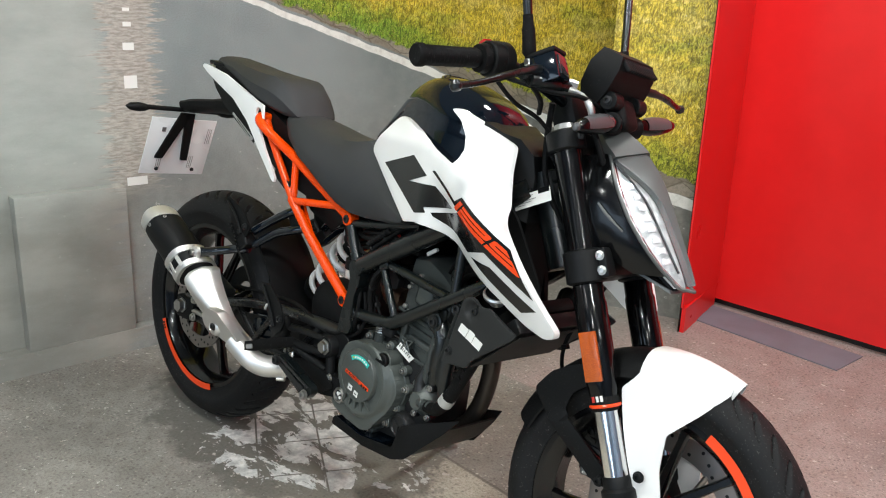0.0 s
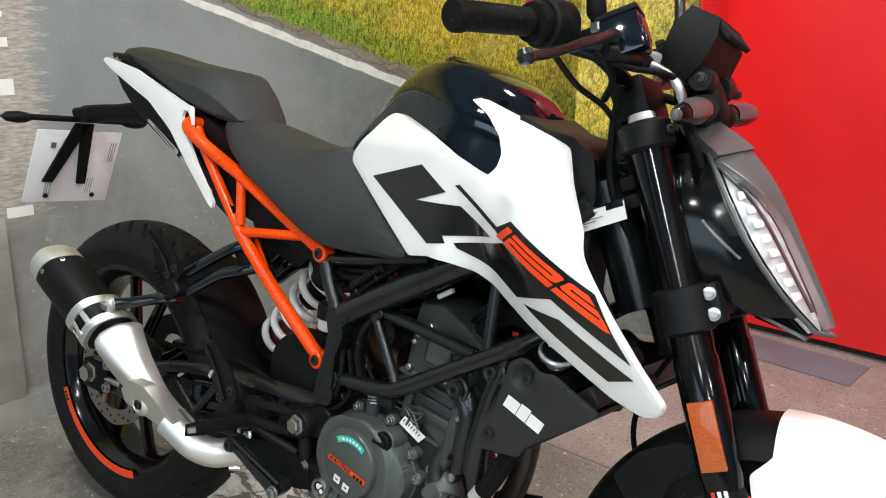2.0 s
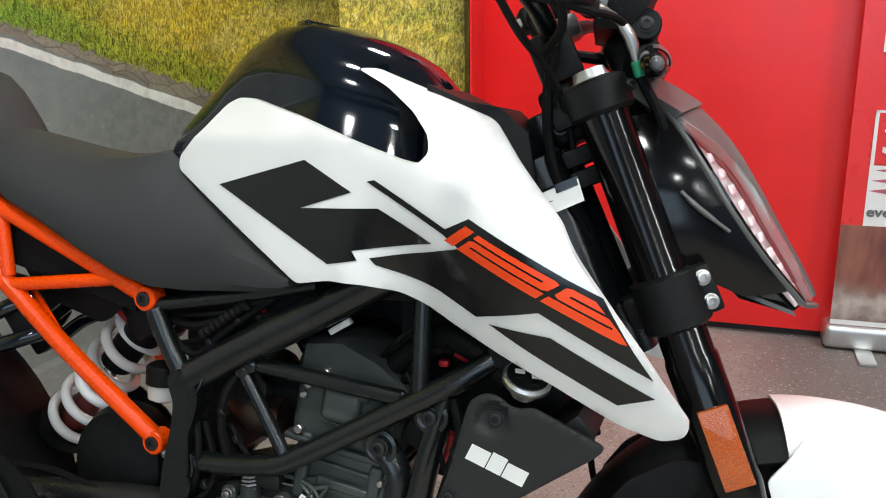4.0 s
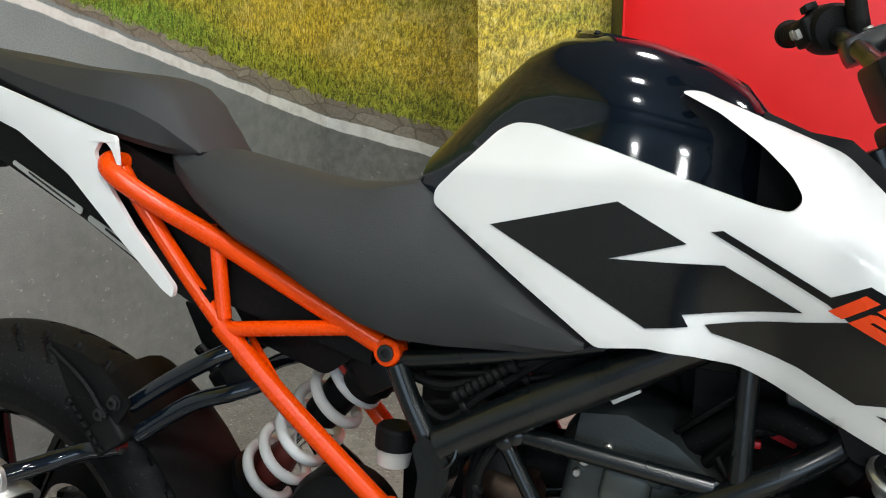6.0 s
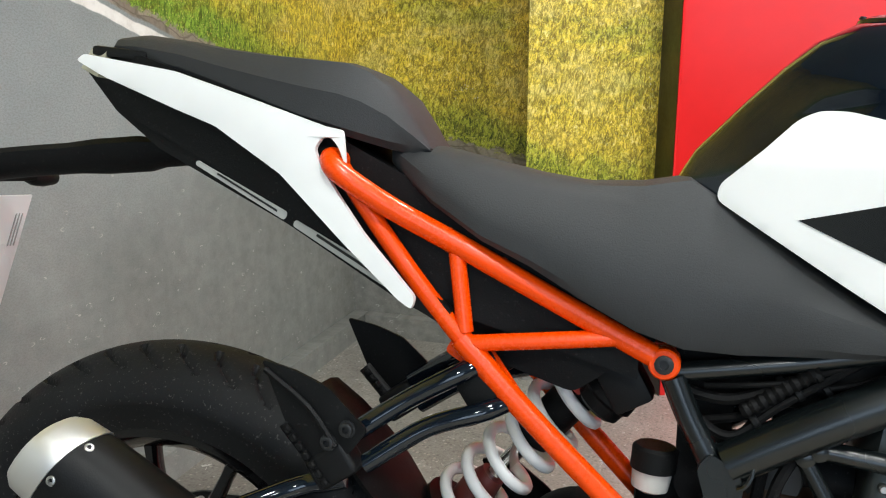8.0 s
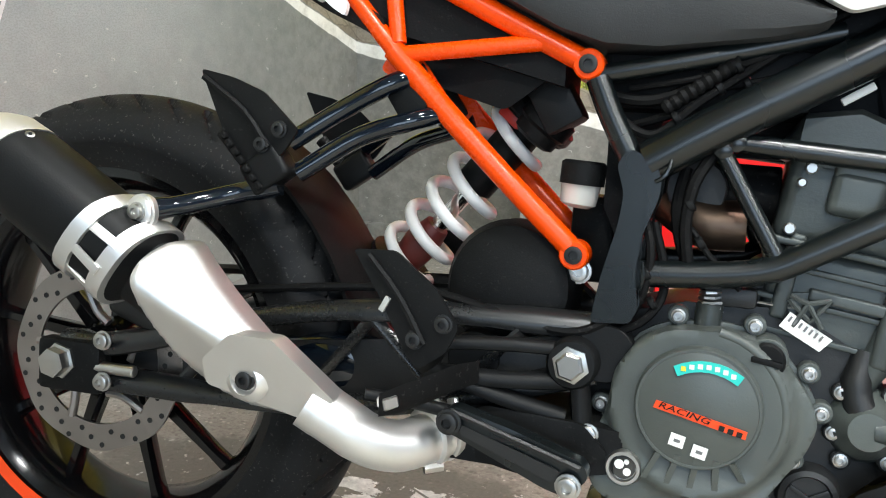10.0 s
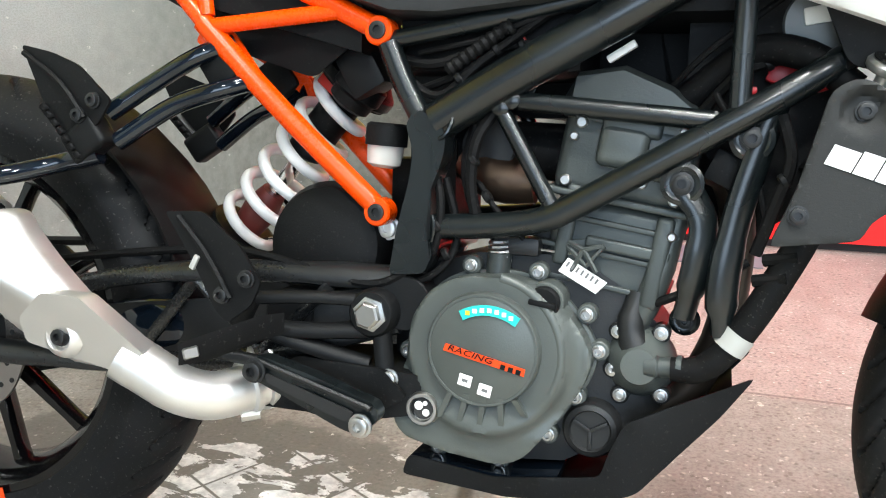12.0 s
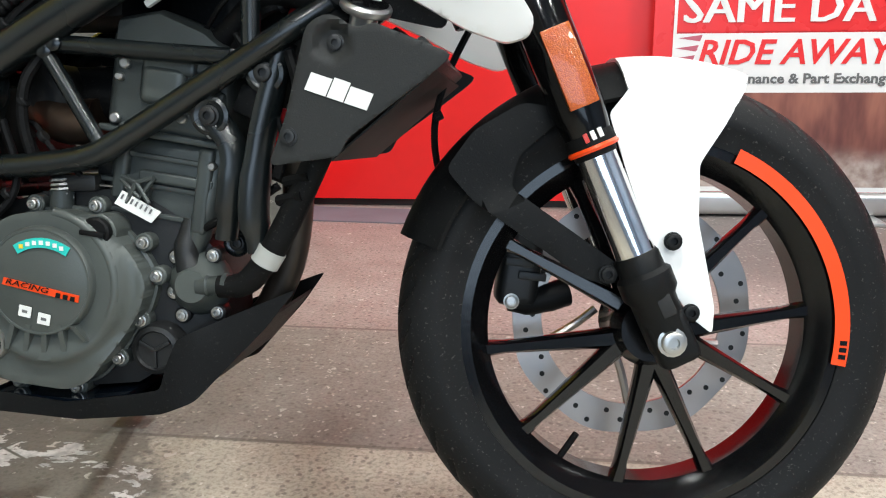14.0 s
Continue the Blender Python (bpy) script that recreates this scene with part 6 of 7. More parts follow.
for xt, xb, zb in ((0.690, 0.677, 0.279), (0.708, 0.698, 0.273), (0.726, 0.720, 0.271), (0.743, 0.744, 0.275), (0.757, 0.768, 0.290)):
    part("rib", loft([[(xt - 0.0035, -0.108, 0.312), (xt + 0.0035, -0.108, 0.312), (xt + 0.003, -0.1285, 0.312), (xt - 0.003, -0.1285, 0.312)], [(xb - 0.004, -0.108, zb), (xb + 0.004, -0.108, zb), (xb + 0.0028, -0.1225, zb + 0.004), (xb - 0.0028, -0.1225, zb + 0.004)]]), "engine", cov)
for p in ((0.643, 0.393), (0.626, 0.340), (0.614, 0.282), (0.695, 0.439), (0.767, 0.437), (0.785, 0.266), (0.734, 0.231), (0.812, 0.310), (0.833, 0.360), (0.819, 0.397), (0.665, 0.236)):
    c = V(p[0], -0.082, p[1])
    part("bolt_boss", rod(c + V(0, 0.03, 0), c, 0.0105, 16), "engine", eng)
    bolt(c, (0, -1, 0), 0.0056, eng, h=0.008)
part("oil_window", lathe((0.657, -0.108, 0.288), (0.657, -0.1215, 0.288), [(0, 0.019), (0.010, 0.0185), (0.0135, 0.0165), (0.0135, 0.0135), (0.009, 0.0125), (0.009, 0.0)], 32), "bolt", cov, "round oil sight glass")
part("oil_glass", lathe((0.657, -0.116, 0.288), (0.657, -0.1185, 0.288), [(0, 0.0122), (0.0015, 0.0118), (0.0022, 0.0)], 24), "screen", cov, "dark sight glass")
for dx, dz, rr in ((-0.004, 0.003, 0.0048), (0.004, -0.004, 0.0040), (0.003, 0.006, 0.0026)):
    part("glass_mark", lathe((0.657 + dx, -0.1175, 0.288 + dz), (0.657 + dx, -0.1192, 0.288 + dz), [(0, rr), (0.0012, rr), (0.0012, 0)], 12), "label", cov)
part("filler_neck", rod((0.779, -0.055, 0.410), (0.779, -0.104, 0.410), 0.020, 24), "engine", cov)
fc = part("oil_filler_cap", lathe((0.779, -0.102, 0.410), (0.779, -0.118, 0.410), [(0, 0.0165), (0.006, 0.0172), (0.010, 0.0172), (0.012, 0.015), (0.012, 0.0)], 18), "plastic", cov, "black oil filler cap")
part("cap_grip", block((0.779, -0.116, 0.410), (0.028, 0.006, 0.006), 0.002, (0, 8, 0)), "plastic", fc)
# curved rim beside the boss
part("cover_rim", tube([(0.722 + 0.078 * math.cos(a), -0.112, 0.355 + 0.078 * math.sin(a)) for a in [radians(80 - i * 12) for i in range(10)]], 0.006, 10, 3), "engine", cov)
# stickers on the cover
pts = [radians(118 - i * 7.5) for i in range(9)]
part("teal_sticker", loft([[(0.727 + 0.064 * math.cos(a) * 1.0, -0.1295, 0.336 + 0.0705 * math.sin(a)), (0.727 + 0.054 * math.cos(a), -0.1295, 0.336 + 0.0600 * math.sin(a)), (0.727 + 0.054 * math.cos(a), -0.1285, 0.336 + 0.0600 * math.sin(a)), (0.727 + 0.064 * math.cos(a), -0.1285, 0.336 + 0.0705 * math.sin(a))] for a in pts]), "teal", cov, "teal oil sticker")
for i, a in enumerate(pts[1:-1]):
    part("sticker_mark", block((0.727 + 0.059 * math.cos(a), -0.1297, 0.336 + 0.0652 * math.sin(a)), (0.0045, 0.0008, 0.0045), 0), "yellow" if i == 0 else "label", cov)
STR = sheet([(0.684, 0.3635), (0.768, 0.3450), (0.7665, 0.3375), (0.6815, 0.3560)], -0.1292, 0.001, 0)
part("orange_sticker", STR, "decal_orange", cov, "orange printed strip")
me = text_mesh("RACING", 0.0085, 0.0002, 0.050, 0.2)
me.materials.append(M["decal"])
part("sticker_lettering", me, "decal", cov, m=pose(0.6855, -0.1304, 0.3575, 90, 12.4, 0))
for j in range(3):
    part("sticker_mark", block((0.745 + 0.008 * j, -0.1303, 0.3452 - 0.0018 * j), (0.005, 0.0006, 0.005), 0, (0, 12, 0)), "decal", cov)
for x, z in ((0.706, 0.327), (0.727, 0.319)):
    part("paper_tag", block((x, -0.1293, z), (0.014, 0.001, 0.012), 0, (0, 12, 0)), "label", cov, "small paper tag")
    part("tag_print", block((x, -0.1300, z), (0.006, 0.0006, 0.003), 0, (0, 12, 0)), "ink", cov)
# clutch lever and spring
part("clutch_post", rod((0.722, -0.075, 0.420), (0.724, -0.075, 0.455), 0.013), "cast", eng)
part("clutch_spring", tube([(0.724 + 0.011 * math.cos(i * 0.8), -0.075 + 0.011 * math.sin(i * 0.8), 0.446 + i * 0.00065) for i in range(36)], 0.0022, 6), "bolt", eng, "bright return spring")
part("clutch_cable", tube([(0.730, -0.075, 0.462), (0.760, -0.073, 0.460), (0.815, -0.068, 0.455)], 0.0014, 6), "bolt", eng)
part("barcode_label", loft([[(0.788, -0.083, 0.440), (0.826, -0.076, 0.418), (0.826, -0.075, 0.418), (0.788, -0.082, 0.440)], [(0.797, -0.081, 0.454), (0.837, -0.074, 0.430), (0.837, -0.073, 0.430), (0.797, -0.080, 0.454)]]), "label", eng, "white barcode label")
for j in range(7):
    t = j / 7
    part("barcode_bar", loft([[(0.795 + 0.034 * t, -0.0830 + 0.006 * t, 0.4455 - 0.0195 * t), (0.7968 + 0.034 * t, -0.0828 + 0.006 * t, 0.4445 - 0.0195 * t), (0.7968 + 0.034 * t, -0.0823 + 0.006 * t, 0.4445 - 0.0195 * t), (0.795 + 0.034 * t, -0.0825 + 0.006 * t, 0.4455 - 0.0195 * t)], [(0.798 + 0.034 * t, -0.0825 + 0.006 * t, 0.4505 - 0.0195 * t), (0.7998 + 0.034 * t, -0.0823 + 0.006 * t, 0.4495 - 0.0195 * t), (0.7998 + 0.034 * t, -0.0818 + 0.006 * t, 0.4495 - 0.0195 * t), (0.798 + 0.034 * t, -0.0820 + 0.006 * t, 0.4505 - 0.0195 * t)]]), "ink", eng)
# cylinder, head, rocker cover: leaning forward a little
CX = Matrix.Translation((0.835, 0, 0.47)) @ pose(0, 0, 0, 0, 9, 0)


def cyl_part(name, c, s, material, bevel=0.01, label="", sub=None):
    return part(name, block(c, s, bevel, seg=3), material, sub or eng, label, m=CX)


cyl_part("cylinder", (0, 0, -0.01), (0.125, 0.125, 0.10), "cast", 0.012, "rough cast aluminium cylinder")
for i in range(3):
    cyl_part("cylinder_rib", (0, 0, -0.045 + i * 0.032), (0.137, 0.137, 0.006), "cast", 0.002)
cyl_part("cylinder_head", (0.0, 0, 0.085), (0.138, 0.140, 0.085), "cast", 0.014, "cast aluminium cylinder head")
cyl_part("head_gasket_ledge", (0, 0, 0.043), (0.148, 0.150, 0.008), "cast", 0.003)
part("rocker_cover", loft([[(x, -w, a), (x, w, a), (x, w * 0.96, b - 0.006), (x, w * 0.8, b), (x, -w * 0.8, b), (x, -w * 0.96, b - 0.006)] for x, w, a, b in ((-0.080, 0.05, 0.122, 0.135), (-0.066, 0.068, 0.118, 0.165), (-0.02, 0.072, 0.118, 0.178), (0.03, 0.072, 0.118, 0.165), (0.072, 0.068, 0.118, 0.140), (0.085, 0.05, 0.120, 0.130))]), "cast", eng, "grey rocker cover", m=CX)
cyl_part("cam_boss", (-0.005, -0.072, 0.098), (0.05, 0.012, 0.045), "engine", 0.01)
cyl_part("head_boss", (0.045, -0.071, 0.085), (0.04, 0.012, 0.03), "cast", 0.006)
cyl_part("head_tag", (0.062, -0.075, 0.128), (0.024, 0.003, 0.018), "decal_orange", 0.001, "small orange tag")
for px, pz in ((-0.055, 0.055), (0.055, 0.055), (-0.05, 0.115), (0.02, 0.066)):
    part("head_bolt", finish(rod((0, 0, 0), (0, -0.008, 0), 0.006, 12), "head_bolt"), "bolt", eng, m=CX @ pose(px, -0.07, pz))
part("chain_tensioner", tube([(0.905, -0.058, 0.505), (0.882, -0.062, 0.425), (0.862, -0.06, 0.375)], [0.011, 0.014, 0.012], 12, 3), "cast", eng)
part("web", sheet([(0.79, 0.470), (0.83, 0.475), (0.82, 0.445), (0.80, 0.442)], -0.07, 0.01, 0), "cast", eng)
part("web_rib", tube([(0.795, -0.078, 0.466), (0.815, -0.078, 0.446), (0.832, -0.076, 0.468)], 0.003, 6), "cast", eng)
# water pump and thermostat hoses
part("water_pump", lathe((0.874, -0.052, 0.350), (0.874, -0.090, 0.350), [(0, 0.036), (0.012, 0.036), (0.020, 0.030), (0.030, 0.022), (0.037, 0.018), (0.038, 0)], 32), "engine", eng, "grey water pump cover")
part("pump_arm", tube([(0.874, -0.072, 0.350), (0.862, -0.068, 0.385), (0.868, -0.06, 0.42)], [0.016, 0.014, 0.012], 14, 4), "cast_dark", eng)
part("pump_spigot", lathe((0.880, -0.080, 0.350), (0.925, -0.084, 0.352), [(0, 0.012), (0.012, 0.0125), (0.014, 0.0105), (0.030, 0.0105), (0.031, 0.0135), (0.036, 0.0135), (0.037, 0.0105), (0.046, 0.0105)], 18), "cast", eng)
for px, pz in ((0.846, 0.340), (0.850, 0.380), (0.893, 0.382), (0.896, 0.318), (0.855, 0.314), (0.880, 0.412)):
    part("bolt_boss", rod((px, -0.05, pz), (px, -0.070, pz), 0.0095, 14), "cast_dark", eng)
    bolt((px, -0.070, pz), (0, -1, 0), 0.0056, eng)
part("oil_filter_cover", lathe((0.829, -0.052, 0.277), (0.829, -0.092, 0.277), [(0, 0.030), (0.028, 0.030), (0.034, 0.027), (0.036, 0.022), (0.033, 0.020), (0.033, 0.0)], 28), "cast_dark", eng, "round oil filter cover")
for a in range(3):
    t = radians(30 + 120 * a)
    part("filter_rib", block((0.829 + 0.010 * math.cos(t), -0.0865, 0.277 + 0.010 * math.sin(t)), (0.020, 0.004, 0.004), 0.001, (0, -math.degrees(t), 0)), "cast_dark", eng)
part("lower_hose", tube([(0.905, -0.084, 0.350), (0.928, -0.085, 0.352), (0.944, -0.086, 0.362), (0.963, -0.087, 0.386), (0.984, -0.088, 0.421), (1.010, -0.088, 0.473), (1.024, -0.085, 0.505)], [0.0125, 0.0135, 0.0140, 0.0145, 0.0145, 0.0145], 14, 5), "rubber", bike, "thick black coolant hose")
part("hose_clip", lathe((0.957, -0.0868, 0.377), (0.969, -0.0872, 0.396), [(0, 0.0150), (0, 0.0162), (0.019, 0.0162), (0.019, 0.0150), (0, 0.0150)], 26), "sticker_grey", bike, "white printed hose band")
part("front_mount", tube([(0.906, -0.085, 0.532), (0.926, -0.087, 0.500), (0.924, -0.086, 0.455), (0.913, -0.080, 0.402)], [0.017, 0.016, 0.018, 0.013], 12, 5, squash=0.6), "frame", bike, "black engine mount bracket")
for p, r in (((0.905, -0.094, 0.534), 0.0165), ((0.965, -0.092, 0.578), 0.0165), ((0.914, -0.048, 0.394), 0.0125)):
    part("mount_washer", lathe(V(p), V(p) + V(0, -0.007, 0), [(0, 0.0), (0, r * 1.25), (0.003, r * 1.25), (0.0045, r), (0.003, r * 0.8), (0.004, 0)], 28), "frame", bike)
    bolt(V(p) + V(0, -0.003, 0), (0, -1, 0), r * 0.55, bike, material="cast_dark")
part("down_tube", tube([(0.985, -0.085, 0.610), (0.960, -0.088, 0.52), (0.948, -0.09, 0.44), (0.952, -0.085, 0.39)], [0.014, 0.016, 0.018, 0.014], 12, 5, squash=0.7), "frame", bike)
part("coil_module", block((0.945, -0.07, 0.548), (0.035, 0.02, 0.032), 0.004, (0, 25, 0)), "plastic", bike)
cyl_part("cylinder_flange", (0.02, -0.066, -0.002), (0.085, 0.016, 0.012), "cast", 0.003)
cyl_part("cylinder_stud", (-0.045, -0.066, 0.010), (0.016, 0.014, 0.085), "cast", 0.005)
cyl_part("cylinder_stud", (0.052, -0.068, -0.010), (0.018, 0.016, 0.095), "cast", 0.006)
cyl_part("cam_cap", (0.0, -0.071, 0.120), (0.060, 0.012, 0.020), "engine", 0.006)
for px, pz in ((-0.03, 0.135), (0.05, 0.122), (-0.055, 0.100), (0.06, 0.02)):
    part("head_bolt", finish(rod((0, 0, 0), (0, -0.010, 0), 0.0048, 10), "head_bolt"), "bolt", eng, m=CX @ pose(px, -0.068, pz))
for a0, a1 in (((0.812, 0.463), (0.800, 0.440)), ((0.812, 0.463), (0.826, 0.440)), ((0.812, 0.463), (0.796, 0.470)), ((0.812, 0.463), (0.832, 0.468))):
    part("web_rib", tube([(a0[0], -0.079, a0[1]), (a1[0], -0.079, a1[1])], 0.0026, 6), "cast", eng)
part("clutch_arm", block((0.742, -0.070, 0.462), (0.050, 0.024, 0.020), 0.006), "cast_dark", eng)
# dark backing block added to fill the gaps behind the radiator
part("inner_backing", loft([[(x, -0.02, a), (x, 0.06, a), (x, 0.06, b), (x, -0.02, b)] for x, a, b in ((0.90, 0.60, 0.78), (0.95, 0.52, 0.80), (1.00, 0.51, 0.80), (1.04, 0.56, 0.78))]), "plastic", bike, "dark backing block added behind the radiator")
part("starter_motor", rod((0.78, -0.05, 0.47), (0.78, 0.06, 0.47), 0.028), "cast_dark", eng)
# throttle body, inlet, wiring behind the frame
part("throttle_body", rod((0.70, -0.05, 0.565), (0.70, 0.05, 0.565), 0.030), "cast_dark", eng)
part("inlet", rod((0.63, 0, 0.565), (0.78, 0, 0.560), 0.032), "rubber", eng)
part("hot_pipe", tube([(0.675, -0.020, 0.550), (0.71, -0.035, 0.530), (0.750, -0.035, 0.530)], 0.026, 16, 4), "pipe_hot", eng, "heat-tinted metal pipe")
LOOM = [((0.60, -0.075, 0.655), (0.66, -0.082, 0.650), (0.74, -0.080, 0.690), (0.82, -0.075, 0.735)), ((0.62, -0.07, 0.62), (0.68, -0.085, 0.640), (0.75, -0.085, 0.685), (0.80, -0.08, 0.72)), ((0.66, -0.06, 0.60), (0.70, -0.08, 0.655), (0.78, -0.075, 0.68), (0.86, -0.07, 0.73)), ((0.69, -0.07, 0.585), (0.685, -0.08, 0.54), (0.70, -0.08, 0.49), (0.73, -0.07, 0.46)), ((0.665, -0.085, 0.53), (0.68, -0.088, 0.47), (0.66, -0.095, 0.43), (0.60, -0.10, 0.405)), ((0.88, -0.05, 0.62), (0.92, -0.07, 0.66), (0.97, -0.06, 0.70), (1.02, -0.05, 0.74)), ((0.90, -0.05, 0.58), (0.95, -0.065, 0.64), (1.0, -0.06, 0.66), (1.05, -0.05, 0.70)), ((0.61, -0.085, 0.640), (0.655, -0.09, 0.615), (0.70, -0.088, 0.650), (0.77, -0.086, 0.700)), ((0.63, -0.08, 0.66), (0.70, -0.09, 0.672), (0.76, -0.088, 0.694), (0.83, -0.085, 0.712)), ((0.70, -0.09, 0.49), (0.695, -0.095, 0.53), (0.70, -0.095, 0.57), (0.715, -0.085, 0.60)), ((0.655, -0.09, 0.54), (0.665, -0.10, 0.50), (0.66, -0.10, 0.46), (0.645, -0.095, 0.43)), ((0.93, -0.08, 0.62), (0.96, -0.085, 0.57), (0.975, -0.085, 0.53), (0.985, -0.08, 0.49)), ((0.99, -0.09, 0.60), (1.0, -0.095, 0.56), (0.99, -0.095, 0.52), (0.975, -0.09, 0.47)), ((0.86, -0.06, 0.40), (0.90, -0.075, 0.42), (0.94, -0.075, 0.44), (0.97, -0.07, 0.46)), ((0.75, -0.08, 0.47), (0.72, -0.085, 0.50), (0.70, -0.08, 0.525), (0.68, -0.075, 0.53))]
for i, pth in enumerate(LOOM):
    part("cable", tube(pth, (0.006, 0.0045, 0.0032)[i % 3], 8, 6), "rubber", bike)
    mid = V(pth[1]) * 0.5 + V(pth[2]) * 0.5
    part("cable_tie", rod(mid - V(0.003, 0.0005, 0.002), mid + V(0.003, -0.0005, 0.002), 0.0078, 10), "plastic_soft", bike)
part("corrugated_sleeve", lathe((0.665, -0.092, 0.640), (0.735, -0.090, 0.690), [(t * 0.0043, 0.008 if t % 2 else 0.0062) for t in range(20)], 14), "rubber", bike, "black corrugated cable sleeve")
part("battery_box", block((0.70, 0.0, 0.69), (0.20, 0.13, 0.10), 0.012), "plastic", bike, "black battery box")
part("airbox", block((0.86, 0.0, 0.745), (0.20, 0.14, 0.10), 0.02), "plastic", bike, "black airbox")
for p, c in (((0.838, -0.062, 0.662), "label"), ((0.69, -0.072, 0.655), "red"), ((0.735, -0.072, 0.672), "red")):
    part("connector", block(p, (0.032 if c == "label" else 0.014, 0.008, 0.008), 0.002, (0, -32, 0)), c, bike, "white connector" if c == "label" else "red connector")

# ---- radiator ----
rad = group_of("radiator", None, "radiator with black plastic guards")
part("core", block((1.086, 0, 0.552), (0.030, 0.25, 0.150), 0.004, (0, 50, 0)), "cast_dark", rad)
for i in range(14):
    part("fin", block((1.045 + 0.0075 * i, 0, 0.492 + i * 0.0063), (0.002, 0.24, 0.012), 0, (0, 50, 0)), "hole", rad)
GUARD = [(1.024, 0.619), (1.041, 0.629), (1.056, 0.627), (1.068, 0.617), (1.082, 0.617), (1.092, 0.620), (1.167, 0.590), (1.157, 0.579), (1.062, 0.509), (1.056, 0.493), (0.983, 0.483), (1.002, 0.533)]


def guard_y(x, z):
    y = -0.146 - 0.05 * (x - 1.0)
    along_p = min(1, max(0, ((x - 1.050) * 0.55 + (0.602 - z) * 0.84) / 0.022))
    d = math.hypot(x - 1.050 - 0.012 * along_p, z - 0.602 + 0.0185 * along_p) / (0.017 - 0.009 * along_p)
    return y + 0.009 * (1 - along_p) * min(1, max(0, (1.15 - d) / 0.3))


for sd in (1, -1):
    g = part("guard", sheet(rounded(GUARD, 0.008, 2), guard_y, 0.006, 0.0045, sd, bevel=0.0012), "guard_plastic", rad, "black textured plastic radiator guard")
    for p in ((1.005, -0.139, 0.512), (1.052, -0.142, 0.602)):
        bolt((p[0], sd * (guard_y(p[0], p[2]) - 0.001), p[2]), (0, -sd, 0), 0.0072, g, material="cast_dark", h=0.005)
    # plain slanted mark in white
    for u0, u1, top in ((0.0, 0.34, 1.0), (0.36, 0.62, 1.12), (0.64, 1.0, 0.95)):
        org, e2, up = V(1.022, 0.5575), V(0.062, -0.0205), V(0.0075, 0.0165)
        quad = [org + e2 * u0, org + e2 * u1, org + e2 * u1 + up * top, org + e2 * u0 + up * top]
        part("guard_mark", sheet([tuple(p) for p in quad], guard_y, 0.001, 0, sd, lift=0.0012), "label", g, "white slanted mark")
part("radiator_cap", lathe((1.072, -0.108, 0.622), (1.079, -0.118, 0.645), [(0, 0.014), (0.014, 0.014), (0.015, 0.0245), (0.017, 0.0262), (0.022, 0.0265), (0.025, 0.024), (0.025, 0.0)], 32), "alu", rad, "silver radiator cap")
part("cap_label", lathe((1.0788, -0.1175, 0.6445), (1.0796, -0.1186, 0.647), [(0, 0.0), (0, 0.0225), (0.0012, 0.0222), (0.0016, 0.0)], 24), "decal", rad, "black warning label")
for u in (-0.009, 0.009):
    part("label_mark", block((0, 0, 0), (0.010, 0.007, 0.0006), 0), "label", rad, m=Matrix.Translation((1.0800, -0.1192, 0.6482)) @ Matrix.Rotation(radians(-23), 4, V(-0.82, -0.57, 0)) @ pose(u, -0.003, 0.0002, 0, 0, 20))
horn = part("horn", lathe((1.018, -0.045, 0.690), (1.018, -0.070, 0.686), [(0, 0.010), (0.004, 0.022), (0.010, 0.031), (0.020, 0.033), (0.023, 0.031), (0.024, 0.0)], 32), "silver_trim", bike, "grey horn behind the radiator")
part("horn_label", block((1.020, -0.0705, 0.694), (0.034, 0.002, 0.016), 0.002, (0, -10, 0)), "label", horn, "pale printed label")
for px, pz, sx, sz, tw in ((0.990, 0.643, 0.026, 0.024, 20), (1.030, 0.633, 0.020, 0.012, -20), (0.962, 0.626, 0.012, 0.008, 0), (0.965, 0.522, 0.014, 0.044, 18)):
    part("red_plug", block((px, -0.040, pz), (sx, 0.014, sz), 0.003, (0, tw, 0)), "red_bright", bike, "red plastic plug")
part("upper_hose", tube([(1.05, -0.08, 0.625), (1.01, -0.075, 0.655), (0.96, -0.06, 0.66), (0.90, -0.045, 0.615)], 0.015, 12, 5), "rubber", rad)
part("fan_shroud", block((1.064, 0.0, 0.580), (0.03, 0.16, 0.12), 0.012, (0, 50, 0)), "plastic", rad)
for z in (0.425, 0.445):
    part("hose_stub", tube([(0.975 + 0.4 * (z - 0.425), -0.09, z + 0.02), (1.004 + 0.4 * (z - 0.425), -0.10, z + 0.026)], 0.006, 8), "rubber", rad)

# ---- belly pan ----
def belly_y(x, z):
    return -0.112 + 0.40 * max(0, x - 0.87)


BELLY = [(0.985, 0.345), (0.924, 0.321), (0.866, 0.297), (0.853, 0.269), (0.844, 0.239), (0.818, 0.234), (0.735, 0.222), (0.640, 0.233), (0.633, 0.211), (0.748, 0.203), (0.845, 0.212), (0.881, 0.226), (0.917, 0.265), (0.954, 0.304)]
for sd in (1, -1):
    part("belly_pan", sheet(rounded(BELLY, 0.006, 2), belly_y, 0.004, 0.025, sd, bevel=0.001), "plastic", bike, "black plastic belly pan side")
part("belly_floor", loft([[(x, -w, z), (x, w, z), (x, w, z + 0.004), (x, -w, z + 0.004)] for x, w, z in ((0.640, 0.105, 0.212), (0.80, 0.108, 0.207), (0.865, 0.105, 0.221), (0.905, 0.098, 0.252), (0.940, 0.082, 0.290), (0.965, 0.070, 0.318))]), "plastic", bike, "black plastic belly pan floor")
